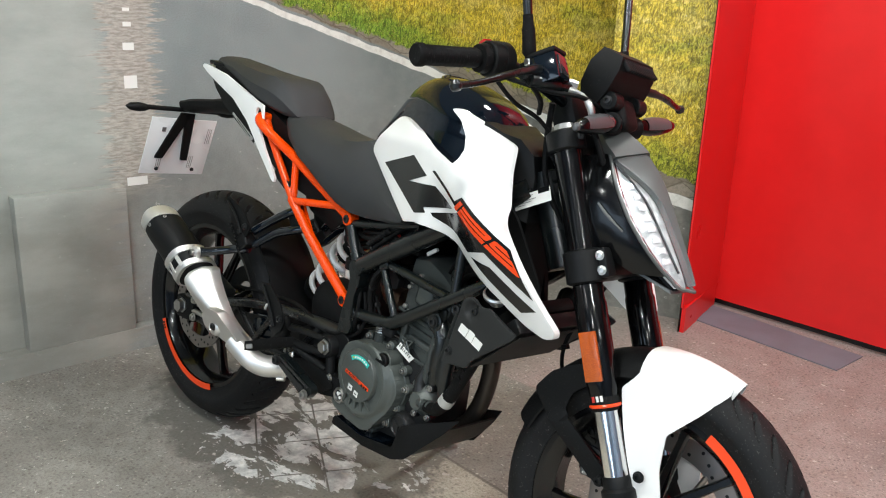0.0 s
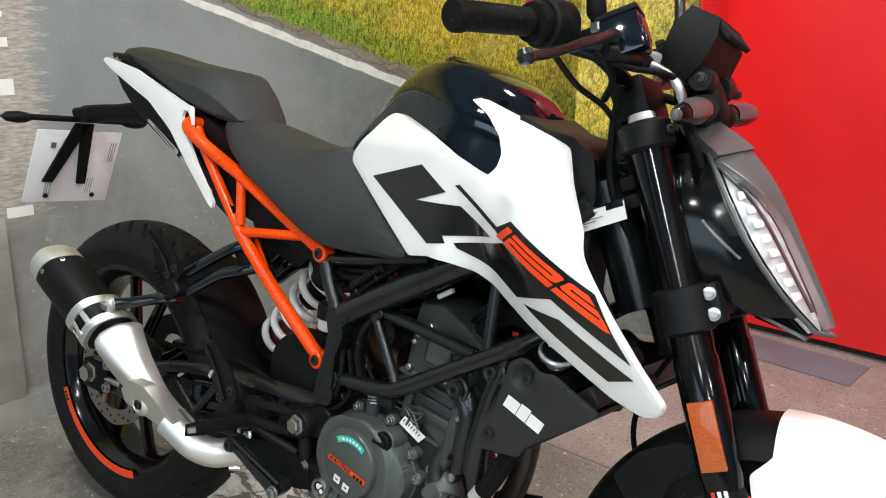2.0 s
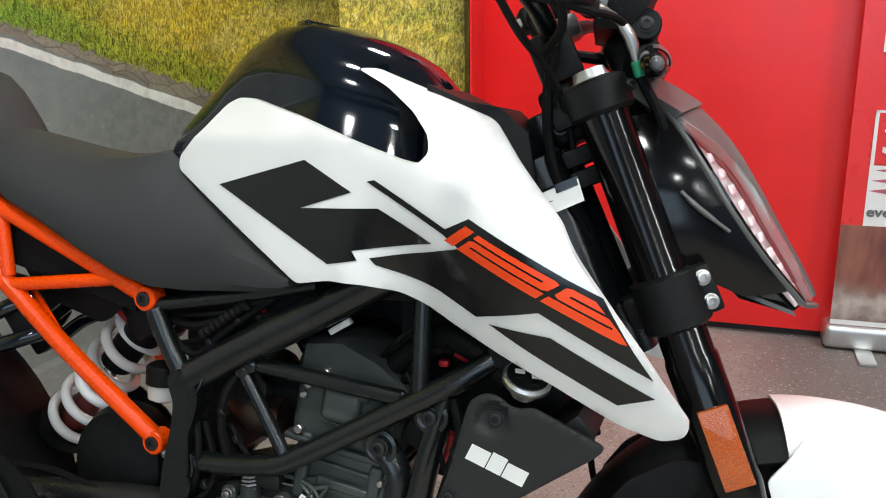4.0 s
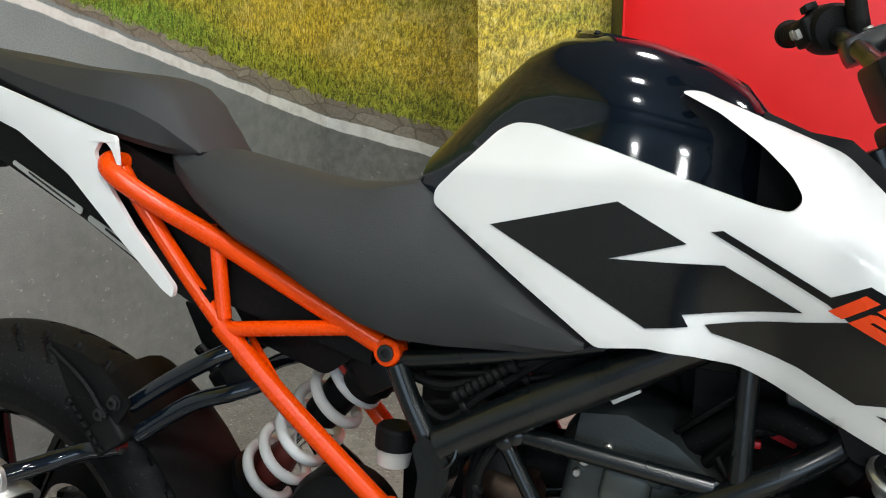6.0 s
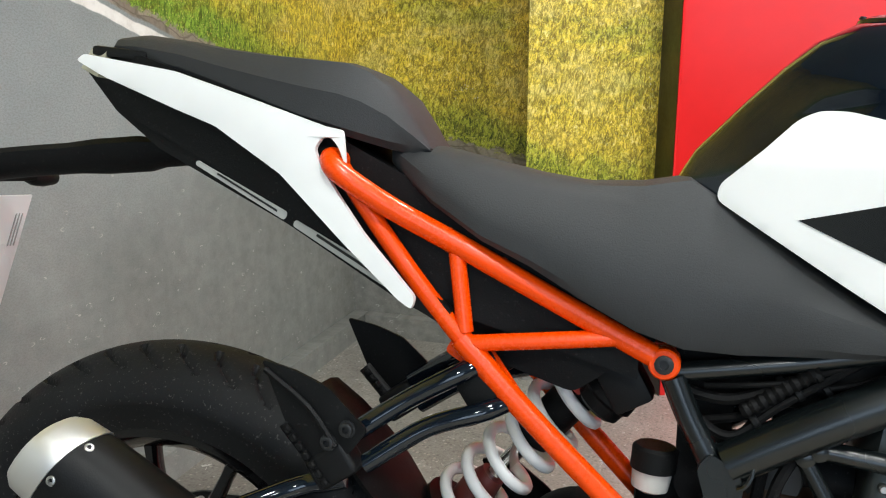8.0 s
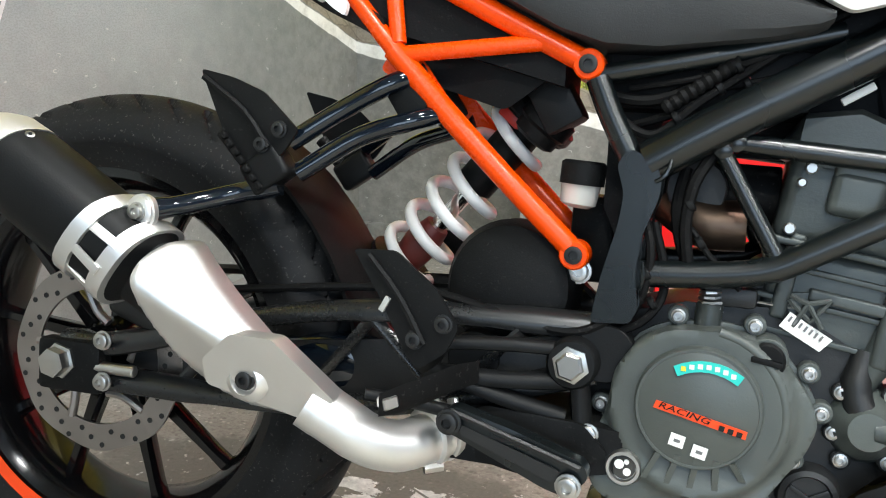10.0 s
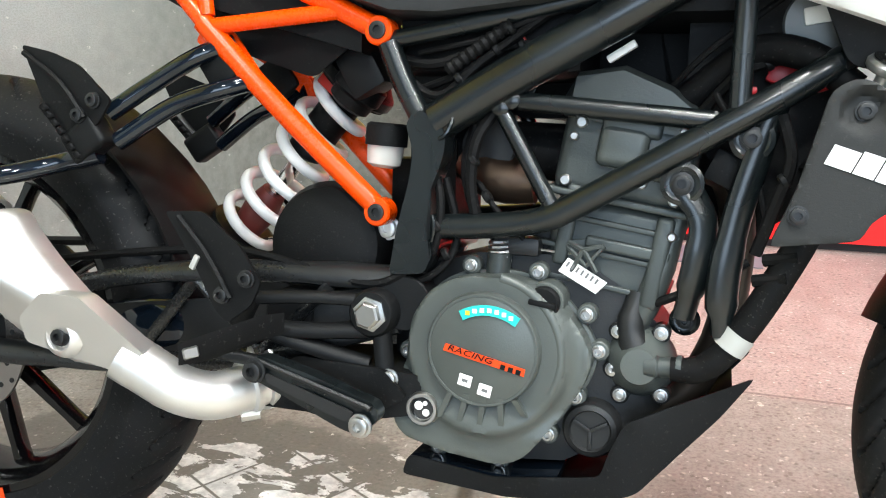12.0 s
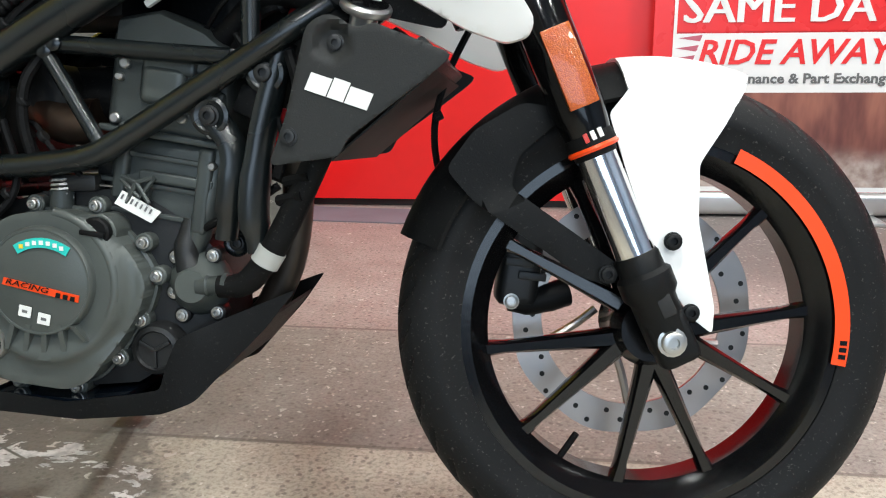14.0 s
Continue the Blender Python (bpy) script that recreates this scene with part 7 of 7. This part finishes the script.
part("belly_tray", loft([[(x, -w, z), (x, w, z), (x, w, z + 0.008), (x, -w, z + 0.008)] for x, w, z in ((0.640, 0.105, 0.222), (0.75, 0.105, 0.216), (0.80, 0.10, 0.222))]), "black_gloss", bike)

# ---- swingarm, shock, exhaust ----
arm = group_of("swingarm", MID @ pose(0.016, 0, 0.004), "black cast lattice swingarm")
for sd in (1, -1):
    y = lambda v: -v * sd
    part("upper_rail", tube([(0.595, y(0.078), 0.416), (0.42, y(0.088), 0.415), (0.26, y(0.098), 0.398), (0.06, y(0.104), 0.345), (-0.02, y(0.105), 0.335)], [0.016, 0.014, 0.013, 0.016, 0.020], 12, 5, squash=0.7), "arm_paint", arm)
    part("lower_rail", tube([(0.595, y(0.078), 0.370), (0.42, y(0.088), 0.318), (0.26, y(0.098), 0.298), (0.06, y(0.104), 0.300), (-0.02, y(0.105), 0.300)], [0.016, 0.014, 0.013, 0.016, 0.020], 12, 5, squash=0.7), "arm_paint", arm)
    zz = [(0.52, 0.405, 0.44, 0.325), (0.44, 0.325, 0.36, 0.405), (0.36, 0.405, 0.28, 0.305), (0.28, 0.305, 0.20, 0.380), (0.20, 0.380, 0.13, 0.305)]
    for a, b, c, d in zz:
        part("lattice_rib", tube([(a, y(0.090), b), (c, y(0.094), d)], 0.0075, 8, squash=0.6), "arm_paint", arm)
    part("web", sheet([(0.58, 0.405), (0.05, 0.338), (0.05, 0.310), (0.30, 0.300), (0.56, 0.37)], -0.080, 0.004, 0, sd), "cast_dark", arm)
    part("axle_block", block((0.0, y(0.112), 0.314), (0.085, 0.026, 0.062), 0.008), "plastic", arm)
    part("axle_nut", lathe((-0.010, y(0.124), 0.320), (-0.010, y(0.146), 0.320), [(0, 0.021), (0.004, 0.021), (0.005, 0.017), (0.018, 0.017), (0.019, 0.010), (0.019, 0.0)], 6), "bolt", arm, "zinc axle nut")
    part("adjuster", rod((0.028, y(0.118), 0.316), (0.085, y(0.118), 0.316), 0.007, 10), "bolt", arm)
    for z in (0.350, 0.302):
        bolt((0.048, y(0.125), z), (0, -sd, 0), 0.009, arm)
part("arm_bulge", loft([[(x, -0.060 - d * math.sin(math.pi * i / 16) ** 0.7, c - h * math.cos(math.pi * i / 16)) for i in range(17)] + [(x, -0.050, c + h), (x, -0.050, c - h)] for x, c, h, d in ((0.215, 0.335, 0.010, 0.002), (0.228, 0.335, 0.024, 0.012), (0.255, 0.336, 0.034, 0.022), (0.290, 0.338, 0.037, 0.027), (0.325, 0.342, 0.034, 0.024), (0.352, 0.346, 0.026, 0.014), (0.368, 0.348, 0.012, 0.002))]), "black_gloss", arm, "smooth gloss black bulge")
part("pivot_tube", rod((0.605, -0.095, 0.392), (0.605, 0.095, 0.392), 0.030), "plastic_soft", arm)
part("cross_brace", rod((0.47, -0.085, 0.37), (0.47, 0.085, 0.37), 0.028), "plastic_soft", arm)
part("brake_hose", tube([(0.66, -0.10, 0.455), (0.60, -0.106, 0.415), (0.52, -0.106, 0.425), (0.42, -0.106, 0.440), (0.26, -0.108, 0.425), (0.08, -0.11, 0.40), (0.03, -0.10, 0.40)], 0.005, 8, 6), "rubber", bike, "black rear brake hose")
part("rear_caliper", block((0.085, -0.085, 0.385), (0.10, 0.05, 0.055), 0.014, (0, 20, 0), seg=3), "cast_dark", bike, "dark rear brake caliper", m=MID @ pose(0.022, 0, 0.008))
part("wheel_hugger", loft([[(0.0 + 0.338 * math.cos(a), q * 0.075, RW + 0.338 * math.sin(a) - 0.02 * abs(q) ** 3) for q in (-1, -0.7, -0.35, 0, 0.35, 0.7, 1)] + [(0.0 + 0.333 * math.cos(a), q * 0.073, RW + 0.333 * math.sin(a) - 0.02 * abs(q) ** 3) for q in (1, 0.7, 0.35, 0, -0.35, -0.7, -1)] for a in [radians(2 + i * 7) for i in range(9)]]), "plastic", bike, "black plastic inner wheel guard", m=MID @ pose(0.022, 0, 0))
# dark backing added to close the view behind the cylinder, and a hose
part("far_backing", sheet(rounded([(0.70, 0.60), (0.72, 0.70), (0.845, 0.735), (1.02, 0.76), (1.05, 0.60), (1.03, 0.515), (0.995, 0.485), (0.962, 0.455), (0.925, 0.455), (0.900, 0.50), (0.895, 0.60), (0.80, 0.60)], 0.012), 0.062, 0.012, 0), "plastic", bike, "dark backing sheet added behind the cylinder")
part("coolant_hose", tube([(0.99, 0.03, 0.70), (0.975, 0.045, 0.60), (0.955, 0.05, 0.52), (0.93, 0.04, 0.46)], 0.016, 14, 5), "rubber", bike, "black coolant hose")
# shock absorber
A, B = V(0.326, 0.030, 0.416), V(0.530, 0.020, 0.655)
sh = group_of("shock_absorber", None, "rear shock absorber with white coil spring")
ax = (B - A).normalized()
e1 = ax.orthogonal().normalized()
e2 = ax.cross(e1)
L = (B - A).length
coil = []
turns, N = 5.8, 220
for i in range(N + 1):
    t = i / N
    along_t = 0.045 + (L - 0.085) * t
    a = 2 * math.pi * turns * t
    coil.append(A + ax * along_t + (e1 * math.cos(a) - e2 * math.sin(a)) * 0.038)
part("spring", tube(coil, 0.0074, 10), "spring", sh, "white coil spring")
part("damper_rod", rod(A, B, 0.010), "chrome", sh)
part("damper_body", lathe(A + ax * (L - 0.14), B, [(0, 0.016), (0.005, 0.024), (0.10, 0.024), (0.105, 0.046), (0.125, 0.046), (0.14, 0.030)], 28), "plastic", sh)
part("bump_rubber", lathe(A + ax * 0.05, A + ax * 0.11, [(0, 0.020), (0.03, 0.023), (0.06, 0.016)], 20), "maroon", sh, "dark red bump rubber")
part("spring_seat", lathe(A + ax * 0.025, A + ax * 0.045, [(0, 0.02), (0.004, 0.046), (0.02, 0.046)], 28), "plastic_soft", sh)
part("lower_eye", rod(A + V(0, -0.02, 0), A + V(0, 0.02, 0), 0.020), "cast_dark", sh)
part("preload_collar", lathe(B - ax * 0.036, B - ax * 0.012, [(0, 0.044), (0.006, 0.050), (0.018, 0.050), (0.024, 0.042)], 16), "plastic_soft", sh)
part("shock_mount", block((0.548, -0.035, 0.648), (0.044, 0.045, 0.062), 0.006, (0, -30, 0)), "plastic_soft", bike, "grey plastic shock mount cover")
part("shock_reservoir", lathe((0.545, -0.02, 0.640), (0.515, -0.02, 0.603), [(0, 0.024), (0.004, 0.030), (0.022, 0.031), (0.026, 0.027), (0.038, 0.026), (0.042, 0.020), (0.042, 0)], 28), "plastic", bike, "black shock reservoir")
part("red_tab", block((0.492, -0.01, 0.632), (0.030, 0.012, 0.014), 0.003, (0, 40, 0)), "red", bike)
part("inner_guard", loft([[(x, -0.035, a), (x, 0.07, a), (x, 0.07, b), (x, -0.035, b)] for x, a, b in ((0.606, 0.54, 0.665), (0.625, 0.50, 0.665), (0.66, 0.46, 0.66))]), "plastic", bike, "black inner mudguard")
part("pivot_cover", block((0.588, 0.035, 0.500), (0.050, 0.05, 0.10), 0.010), "plastic", bike, "black plastic pivot cover")
# chain guard and brake fluid bottle
part("air_filter_cover", lathe((0.515, -0.030, 0.445), (0.515, -0.075, 0.448), [(0, 0.075), (0.02, 0.074), (0.038, 0.066), (0.045, 0.05), (0.045, 0.0)], 36), "plastic", bike, "round black engine side cover")
part("fluid_bottle", lathe((0.582, -0.058, 0.538), (0.585, -0.058, 0.565), [(0, 0.012), (0.004, 0.019), (0.026, 0.021), (0.026, 0)], 24), "clear_plastic", bike, "translucent brake fluid bottle")
part("bottle_cap", lathe((0.585, -0.058, 0.562), (0.587, -0.058, 0.592), [(0, 0.0235), (0.022, 0.0235), (0.025, 0.020), (0.025, 0)], 18), "plastic", bike)
bolt((0.588, -0.052, 0.470), (0, -1, 0), 0.011, bike, material="steel", name="bracket_bolt")

# exhaust
ex = group_of("exhaust", pose(0.016, -0.014, 0.011), "short steel and black exhaust silencer")
E0, E1 = V(-0.010, -0.256, 0.562), V(0.237, -0.193, 0.377)
ea = (E1 - E0).normalized()
eu = ea.cross(V(0, 1, 0)).normalized()
ew = V(0, 1, 0)


def oval(c, ru, rw, n=28, p=0.8):
    out = []
    for i in range(n):
        a = 2 * math.pi * i / n
        cs, sn = math.cos(a), math.sin(a)
        out.append(c + eu * ru * 0.80 * abs(cs) ** p * (1 if cs > 0 else -1) + ew * rw * abs(sn) ** p * (1 if sn > 0 else -1))
    return out


part("can", loft([oval(E0 + ea * t, ru, rw) for t, ru, rw in ((0.030, 0.054, 0.044), (0.05, 0.057, 0.046), (0.17, 0.060, 0.046), (0.205, 0.060, 0.044), (0.212, 0.050, 0.022), (0.30, 0.046, 0.012))]), "plastic_soft", ex, "satin black silencer can")
part("end_cap", loft([oval(E0 + ea * t, ru, rw) for t, ru, rw in ((0.014, 0.030, 0.022), (0.0, 0.040, 0.032), (0.002, 0.048, 0.038), (0.012, 0.0545, 0.0445), (0.038, 0.0575, 0.0465))]), "steel", ex, "brushed steel end cap")
for ang in (20, 75, 130, 165):
    a = radians(ang)
    n2 = -ew * math.sin(a) + eu * math.cos(a)
    bolt(E0 + ea * 0.045 + eu * 0.0435 * math.cos(a) - ew * 0.044 * math.sin(a), n2, 0.0048, ex)
part("outlet", rod(E0 + ea * -0.002, E0 + ea * 0.03, 0.018), "hole", ex)
# strap with cut-outs
for t in (0.156, 0.198):
    part("strap_band", loft([oval(E0 + ea * tt, 0.0635, 0.0505) for tt in (t - 0.008, t + 0.008)]), "steel", ex, "steel strap")
for ang in (60, 95, 130):
    a = radians(ang)
    c = E0 + ea * 0.177 + eu * 0.0505 * math.cos(a) - ew * 0.050 * math.sin(a)
    part("strap_link", block((0, 0, 0), (0.040, 0.010, 0.003), 0.001), "steel", ex, m=Matrix.Translation(c) @ Matrix((ea, eu * -math.sin(a) - ew * math.cos(a), eu * math.cos(a) - ew * math.sin(a))).transposed().to_4x4())
part("strap_lug", sheet(rounded([(0.110, 0.486), (0.140, 0.506), (0.156, 0.519), (0.173, 0.515), (0.178, 0.495), (0.164, 0.473), (0.140, 0.459)], 0.008), -0.228, 0.006, 0), "steel", ex)
part("lug_washer", lathe((0.160, -0.228, 0.500), (0.160, -0.236, 0.500), [(0, 0.0), (0, 0.015), (0.004, 0.015), (0.006, 0.012), (0.006, 0)], 24), "steel", ex)
bolt((0.160, -0.234, 0.500), (0, -1, 0), 0.0078, ex)
# steel heat shield: a pillowed shell round the front of the can with a raised facet
SHIELD = [(0.188, 0.472), (0.177, 0.458), (0.171, 0.437), (0.178, 0.396), (0.200, 0.350), (0.226, 0.318), (0.272, 0.308), (0.348, 0.304), (0.374, 0.322), (0.346, 0.340), (0.306, 0.371), (0.256, 0.417), (0.221, 0.451), (0.203, 0.470)]


def shield_y(x, z):
    """A nearly flat face folded over at both edges, cut by a slanting facet in its lower front."""
    ux, uz = 0.807, -0.590
    t = (x - 0.165) * ux + (z - 0.452) * uz
    d = (x - 0.165) * -uz + (z - 0.452) * ux
    face = -0.264 + 0.20 * t
    facet = -0.217 - 0.057 * (x - 0.283) - 0.60 * (z - 0.344)
    fold = max(0, d + 0.014) + max(0, -d - 0.050)
    return 0.5 * (face + facet + math.sqrt((face - facet) ** 2 + 0.000004)) + 22 * fold * fold + 14 * max(0, 0.020 - t) ** 2


part("heat_shield", sheet(rounded(SHIELD, 0.012, 3), shield_y, 0.022, 0.004, bevel=0.002), "steel", ex, "brushed stainless steel heat shield with a slanting facet", sharp=62)
part("facet", sheet(rounded([(0.284, 0.394), (0.326, 0.393), (0.380, 0.334), (0.342, 0.309), (0.246, 0.336), (0.248, 0.364)], 0.005, 3), lambda x, z: -0.232 - 0.42 * (z - 0.345) + 0.10 * (x - 0.3), 0.026, 0, bevel=0.0), "steel", ex, "flat raised facet", sharp=25)
H = V(0.290, -0.2340, 0.346)
part("shield_boss", lathe(H + V(0, 0.006, 0), H + V(0, -0.006, 0), [(0, 0.024), (0.006, 0.021), (0.009, 0.015), (0.004, 0.012), (0.004, 0)], 32), "steel", ex)
bolt(H + V(0, 0.002, 0), (0, -1, 0), 0.0085, ex, material="cast_dark")
part("link_pipe", tube([(0.345, -0.205, 0.326), (0.372, -0.197, 0.309), (0.398, -0.185, 0.291), (0.420, -0.166, 0.281), (0.436, -0.145, 0.281), (0.450, -0.120, 0.284), (0.470, -0.095, 0.288)], [0.027, 0.0265, 0.026, 0.026, 0.026, 0.026], 28, 6), "steel", ex, "bent stainless steel link pipe")
for t in (0.0, 0.018):
    c0 = V(0.443 + t * 0.5, -0.132 + t * 0.9, 0.2835 + t * 0.1)
    part("pipe_clamp", lathe(c0, c0 + V(0.013, 0.024, 0.003), [(0, 0.0275), (0.002, 0.031), (0.009, 0.031), (0.011, 0.0275)], 28), "steel", ex)
part("clamp_screw", tube([(0.446, -0.142, 0.254), (0.462, -0.130, 0.256)], 0.006, 8), "bolt", ex)
part("collector", loft([[(x, yc - w, z0), (x, yc + w, z0), (x, yc + w, z1), (x, yc - w, z1)] for x, yc, w, z0, z1 in ((0.462, -0.10, 0.026, 0.264, 0.312), (0.50, -0.075, 0.040, 0.260, 0.318), (0.59, -0.055, 0.060, 0.262, 0.318), (0.645, -0.04, 0.060, 0.270, 0.310))]), "plastic", ex, "black exhaust collector box")
part("clamp_ear", block((0.452, -0.132, 0.318), (0.020, 0.006, 0.016), 0.002, (0, 30, -40)), "steel", ex)
part("clamp_ear", block((0.466, -0.118, 0.318), (0.016, 0.006, 0.014), 0.002, (0, -20, -40)), "steel", ex)
part("header_pipe", tube([(0.905, 0.0, 0.545), (0.935, 0.03, 0.52), (0.945, 0.05, 0.44), (0.925, 0.05, 0.33), (0.86, 0.04, 0.265), (0.65, 0.0, 0.28)], 0.019, 14, 6), "pipe_dark", ex, "dark exhaust header pipe")

part("collector_plate", sheet(rounded([(0.455, 0.296), (0.470, 0.273), (0.482, 0.266), (0.540, 0.256), (0.590, 0.268), (0.628, 0.290), (0.600, 0.318), (0.500, 0.322)], 0.008), -0.118, 0.006, 0.03, bevel=0.001), "plastic", ex, "black plate with faint stamped marks")
for j, (px, pz, sw) in enumerate(((0.515, 0.290, 0.050), (0.513, 0.280, 0.042))):
    part("stamp_bar", block((px, -0.1185, pz), (sw, 0.001, 0.0045), 0, (0, 10, 0)), "cast_dark", ex)

# ---- footrests ----
for sd in (1, -1):
    y = lambda v: -v * sd
    fr = group_of("footrest_bracket", SIDE[sd] @ pose(-0.005, 0.009 * sd, -0.006), "black cast rider footrest bracket")
    part("main_lug", lathe((0.605, y(0.100), 0.392), (0.605, y(0.140), 0.392), [(0, 0.026), (0.034, 0.026), (0.038, 0.023), (0.040, 0.0)], 28), "plastic_soft", fr)
    part("pivot_bolt", lathe((0.605, y(0.138), 0.392), (0.605, y(0.152), 0.392), [(0, 0.019), (0.003, 0.019), (0.004, 0.0145), (0.011, 0.0142), (0.013, 0.012), (0.013, 0.0)], 6), "bolt", fr, "zinc pivot bolt")
    for pth, r in ((((0.600, 0.125, 0.372), (0.53, 0.140, 0.368), (0.455, 0.152, 0.370)), 0.010), (((0.600, 0.125, 0.335), (0.53, 0.140, 0.352), (0.455, 0.152, 0.376)), 0.0095), (((0.612, 0.125, 0.385), (0.618, 0.125, 0.330)), 0.011), (((0.455, 0.152, 0.372), (0.470, 0.156, 0.400), (0.462, 0.160, 0.425)), 0.013), (((0.465, 0.154, 0.400), (0.530, 0.142, 0.405), (0.595, 0.128, 0.405)), 0.008)):
        part("rib", tube([(p[0], y(p[1]), p[2]) for p in pth], r, 10, 4, squash=0.8), "plastic_soft", fr)
    for x, z in ((0.587, 0.318), (0.626, 0.324)):
        bolt((x, y(0.132), z), (0, -sd, 0), 0.0085, fr)
    part("lower_bar", sheet(rounded([(0.488, 0.338), (0.500, 0.348), (0.560, 0.334), (0.632, 0.312), (0.638, 0.298), (0.618, 0.277), (0.597, 0.281), (0.540, 0.304), (0.494, 0.322)], 0.008), -0.190, 0.022, 0.05, sd, bevel=0.003), "frame", fr, "black cast lower bar")
    part("bar_groove", sheet(rounded([(0.510, 0.332), (0.612, 0.302), (0.604, 0.290), (0.512, 0.321)], 0.005), -0.1908, 0.002, 0, sd), "hole", fr)
    part("bar_edge", tube([(0.500, y(0.191), 0.344), (0.630, y(0.191), 0.308)], 0.003, 6), "cast_dark", fr)
    for x, z, r in ((0.500, 0.333, 0.0105), (0.620, 0.290, 0.0100)):
        bolt((x, y(0.192), z), (0, -sd, 0), r, fr, material="bolt" if x > 0.6 else "cast_dark")
    part("heel_guard", sheet(rounded([(0.386, 0.492), (0.432, 0.494), (0.477, 0.460), (0.502, 0.424), (0.490, 0.398), (0.462, 0.378), (0.448, 0.390), (0.420, 0.442)], 0.006), -0.186, 0.005, 0.03, sd, bevel=0.001), "plastic", fr, "black heel guard plate")
    part("guard_crease", tube([(0.405, y(0.188), 0.488), (0.440, y(0.189), 0.450), (0.468, y(0.189), 0.405)], 0.0035, 6, 3), "plastic", fr)
    part("guard_reflex", block((0.424, y(0.186), 0.440), (0.006, 0.006, 0.016), 0.001, (0, 28, 0)), "sticker_grey", fr)
    for x, z in ((0.458, 0.408), (0.487, 0.427)):
        bolt((x, y(0.187), z), (0, -sd, 0), 0.0078, fr, material="cast_dark")
    peg = group_of("rider_footpeg", SIDE[sd], "black rubber rider footpeg")
    part("rubber", loft([[(0.450 + t * 0.055 + dx, y(0.232 - t * 0.062 + dy), 0.352 + t * 0.022 + dz) for dx, dy, dz in ((-0.004, 0.012, -0.011), (0.010, -0.012, -0.011), (0.010, -0.012, 0.011), (-0.004, 0.012, 0.011))] for t in (0, 0.12, 0.14, 0.3, 0.32, 0.5, 0.52, 0.75, 1.0)]), "rubber", peg)
    part("tip", rod((0.445, y(0.238), 0.351), (0.455, y(0.226), 0.354), 0.009, 6), "bolt", peg, "zinc peg end")
    part("pedal", tube([(0.50, y(0.150), 0.325), (0.45, y(0.165), 0.335), (0.405, y(0.185), 0.342)], 0.007, 10, 4), "plastic_soft", peg)
    # pillion rest
    ph = group_of("pillion_footrest", SIDE[sd] @ pose(-0.010, 0.008 * sd, -0.003), "black tubular pillion footrest")
    part("upper_tube", tube([(0.430, y(0.110), 0.672), (0.398, y(0.132), 0.656), (0.349, y(0.142), 0.627), (0.300, y(0.158), 0.592)], 0.0105, 14, 5), "black_gloss", ph, "gloss black tube")
    part("lower_tube", tube([(0.455, y(0.108), 0.632), (0.425, y(0.130), 0.620), (0.372, y(0.142), 0.601), (0.312, y(0.160), 0.560)], 0.0105, 14, 5), "black_gloss", ph, "gloss black tube")
    part("tube_mount", block((0.415, y(0.112), 0.648), (0.040, 0.03, 0.050), 0.008, (0, -35, 0)), "plastic", ph)
    part("knuckle", block((0.285, y(0.172), 0.562), (0.050, 0.030, 0.038), 0.007, (0, -35, 0), seg=3), "plastic_soft", ph)
    part("guard_plate", sheet(rounded([(0.206, 0.664), (0.245, 0.656), (0.282, 0.642), (0.324, 0.604), (0.306, 0.578), (0.270, 0.562), (0.240, 0.590)], 0.006), -0.186, 0.005, 0.03, sd, bevel=0.001), "plastic", ph, "black pillion heel guard")
    part("plate_crease", tube([(0.212, y(0.188), 0.655), (0.262, y(0.189), 0.622), (0.292, y(0.189), 0.585)], 0.0035, 6, 3), "plastic", ph)
    for x, z in ((0.284, 0.588), (0.304, 0.604)):
        bolt((x, y(0.187), z), (0, -sd, 0), 0.0072, ph, material="cast_dark")
    peg_fold = part("folded_peg", tube([(0.232, y(0.178), 0.600), (0.282, y(0.176), 0.546)], 0.009, 8), "plastic_soft", ph, "folded rubber peg")
    for i in range(7):
        part("peg_rib", block((0.238 + i * 0.0072, y(0.176), 0.596 - i * 0.0085), (0.010, 0.030, 0.008), 0.002, (0, 48, 0), None, 1), "rubber", peg_fold)
part("exhaust_hanger", tube([(0.285, -0.160, 0.545), (0.24, -0.172, 0.532), (0.205, -0.200, 0.520), (0.178, -0.234, 0.512)], [0.013, 0.011, 0.011, 0.012], 12, 4), "black_gloss", bike, "gloss black exhaust hanger")
part("side_stand", tube([(0.665, 0.10, 0.26), (0.635, 0.20, 0.18), (0.592, 0.325, 0.085)], 0.012, 10, 3), "frame", bike, "black side stand")
part("stand_foot", block((0.590, 0.335, 0.076), (0.06, 0.045, 0.010), 0.004, (10.5, 0, 0)), "frame", bike)
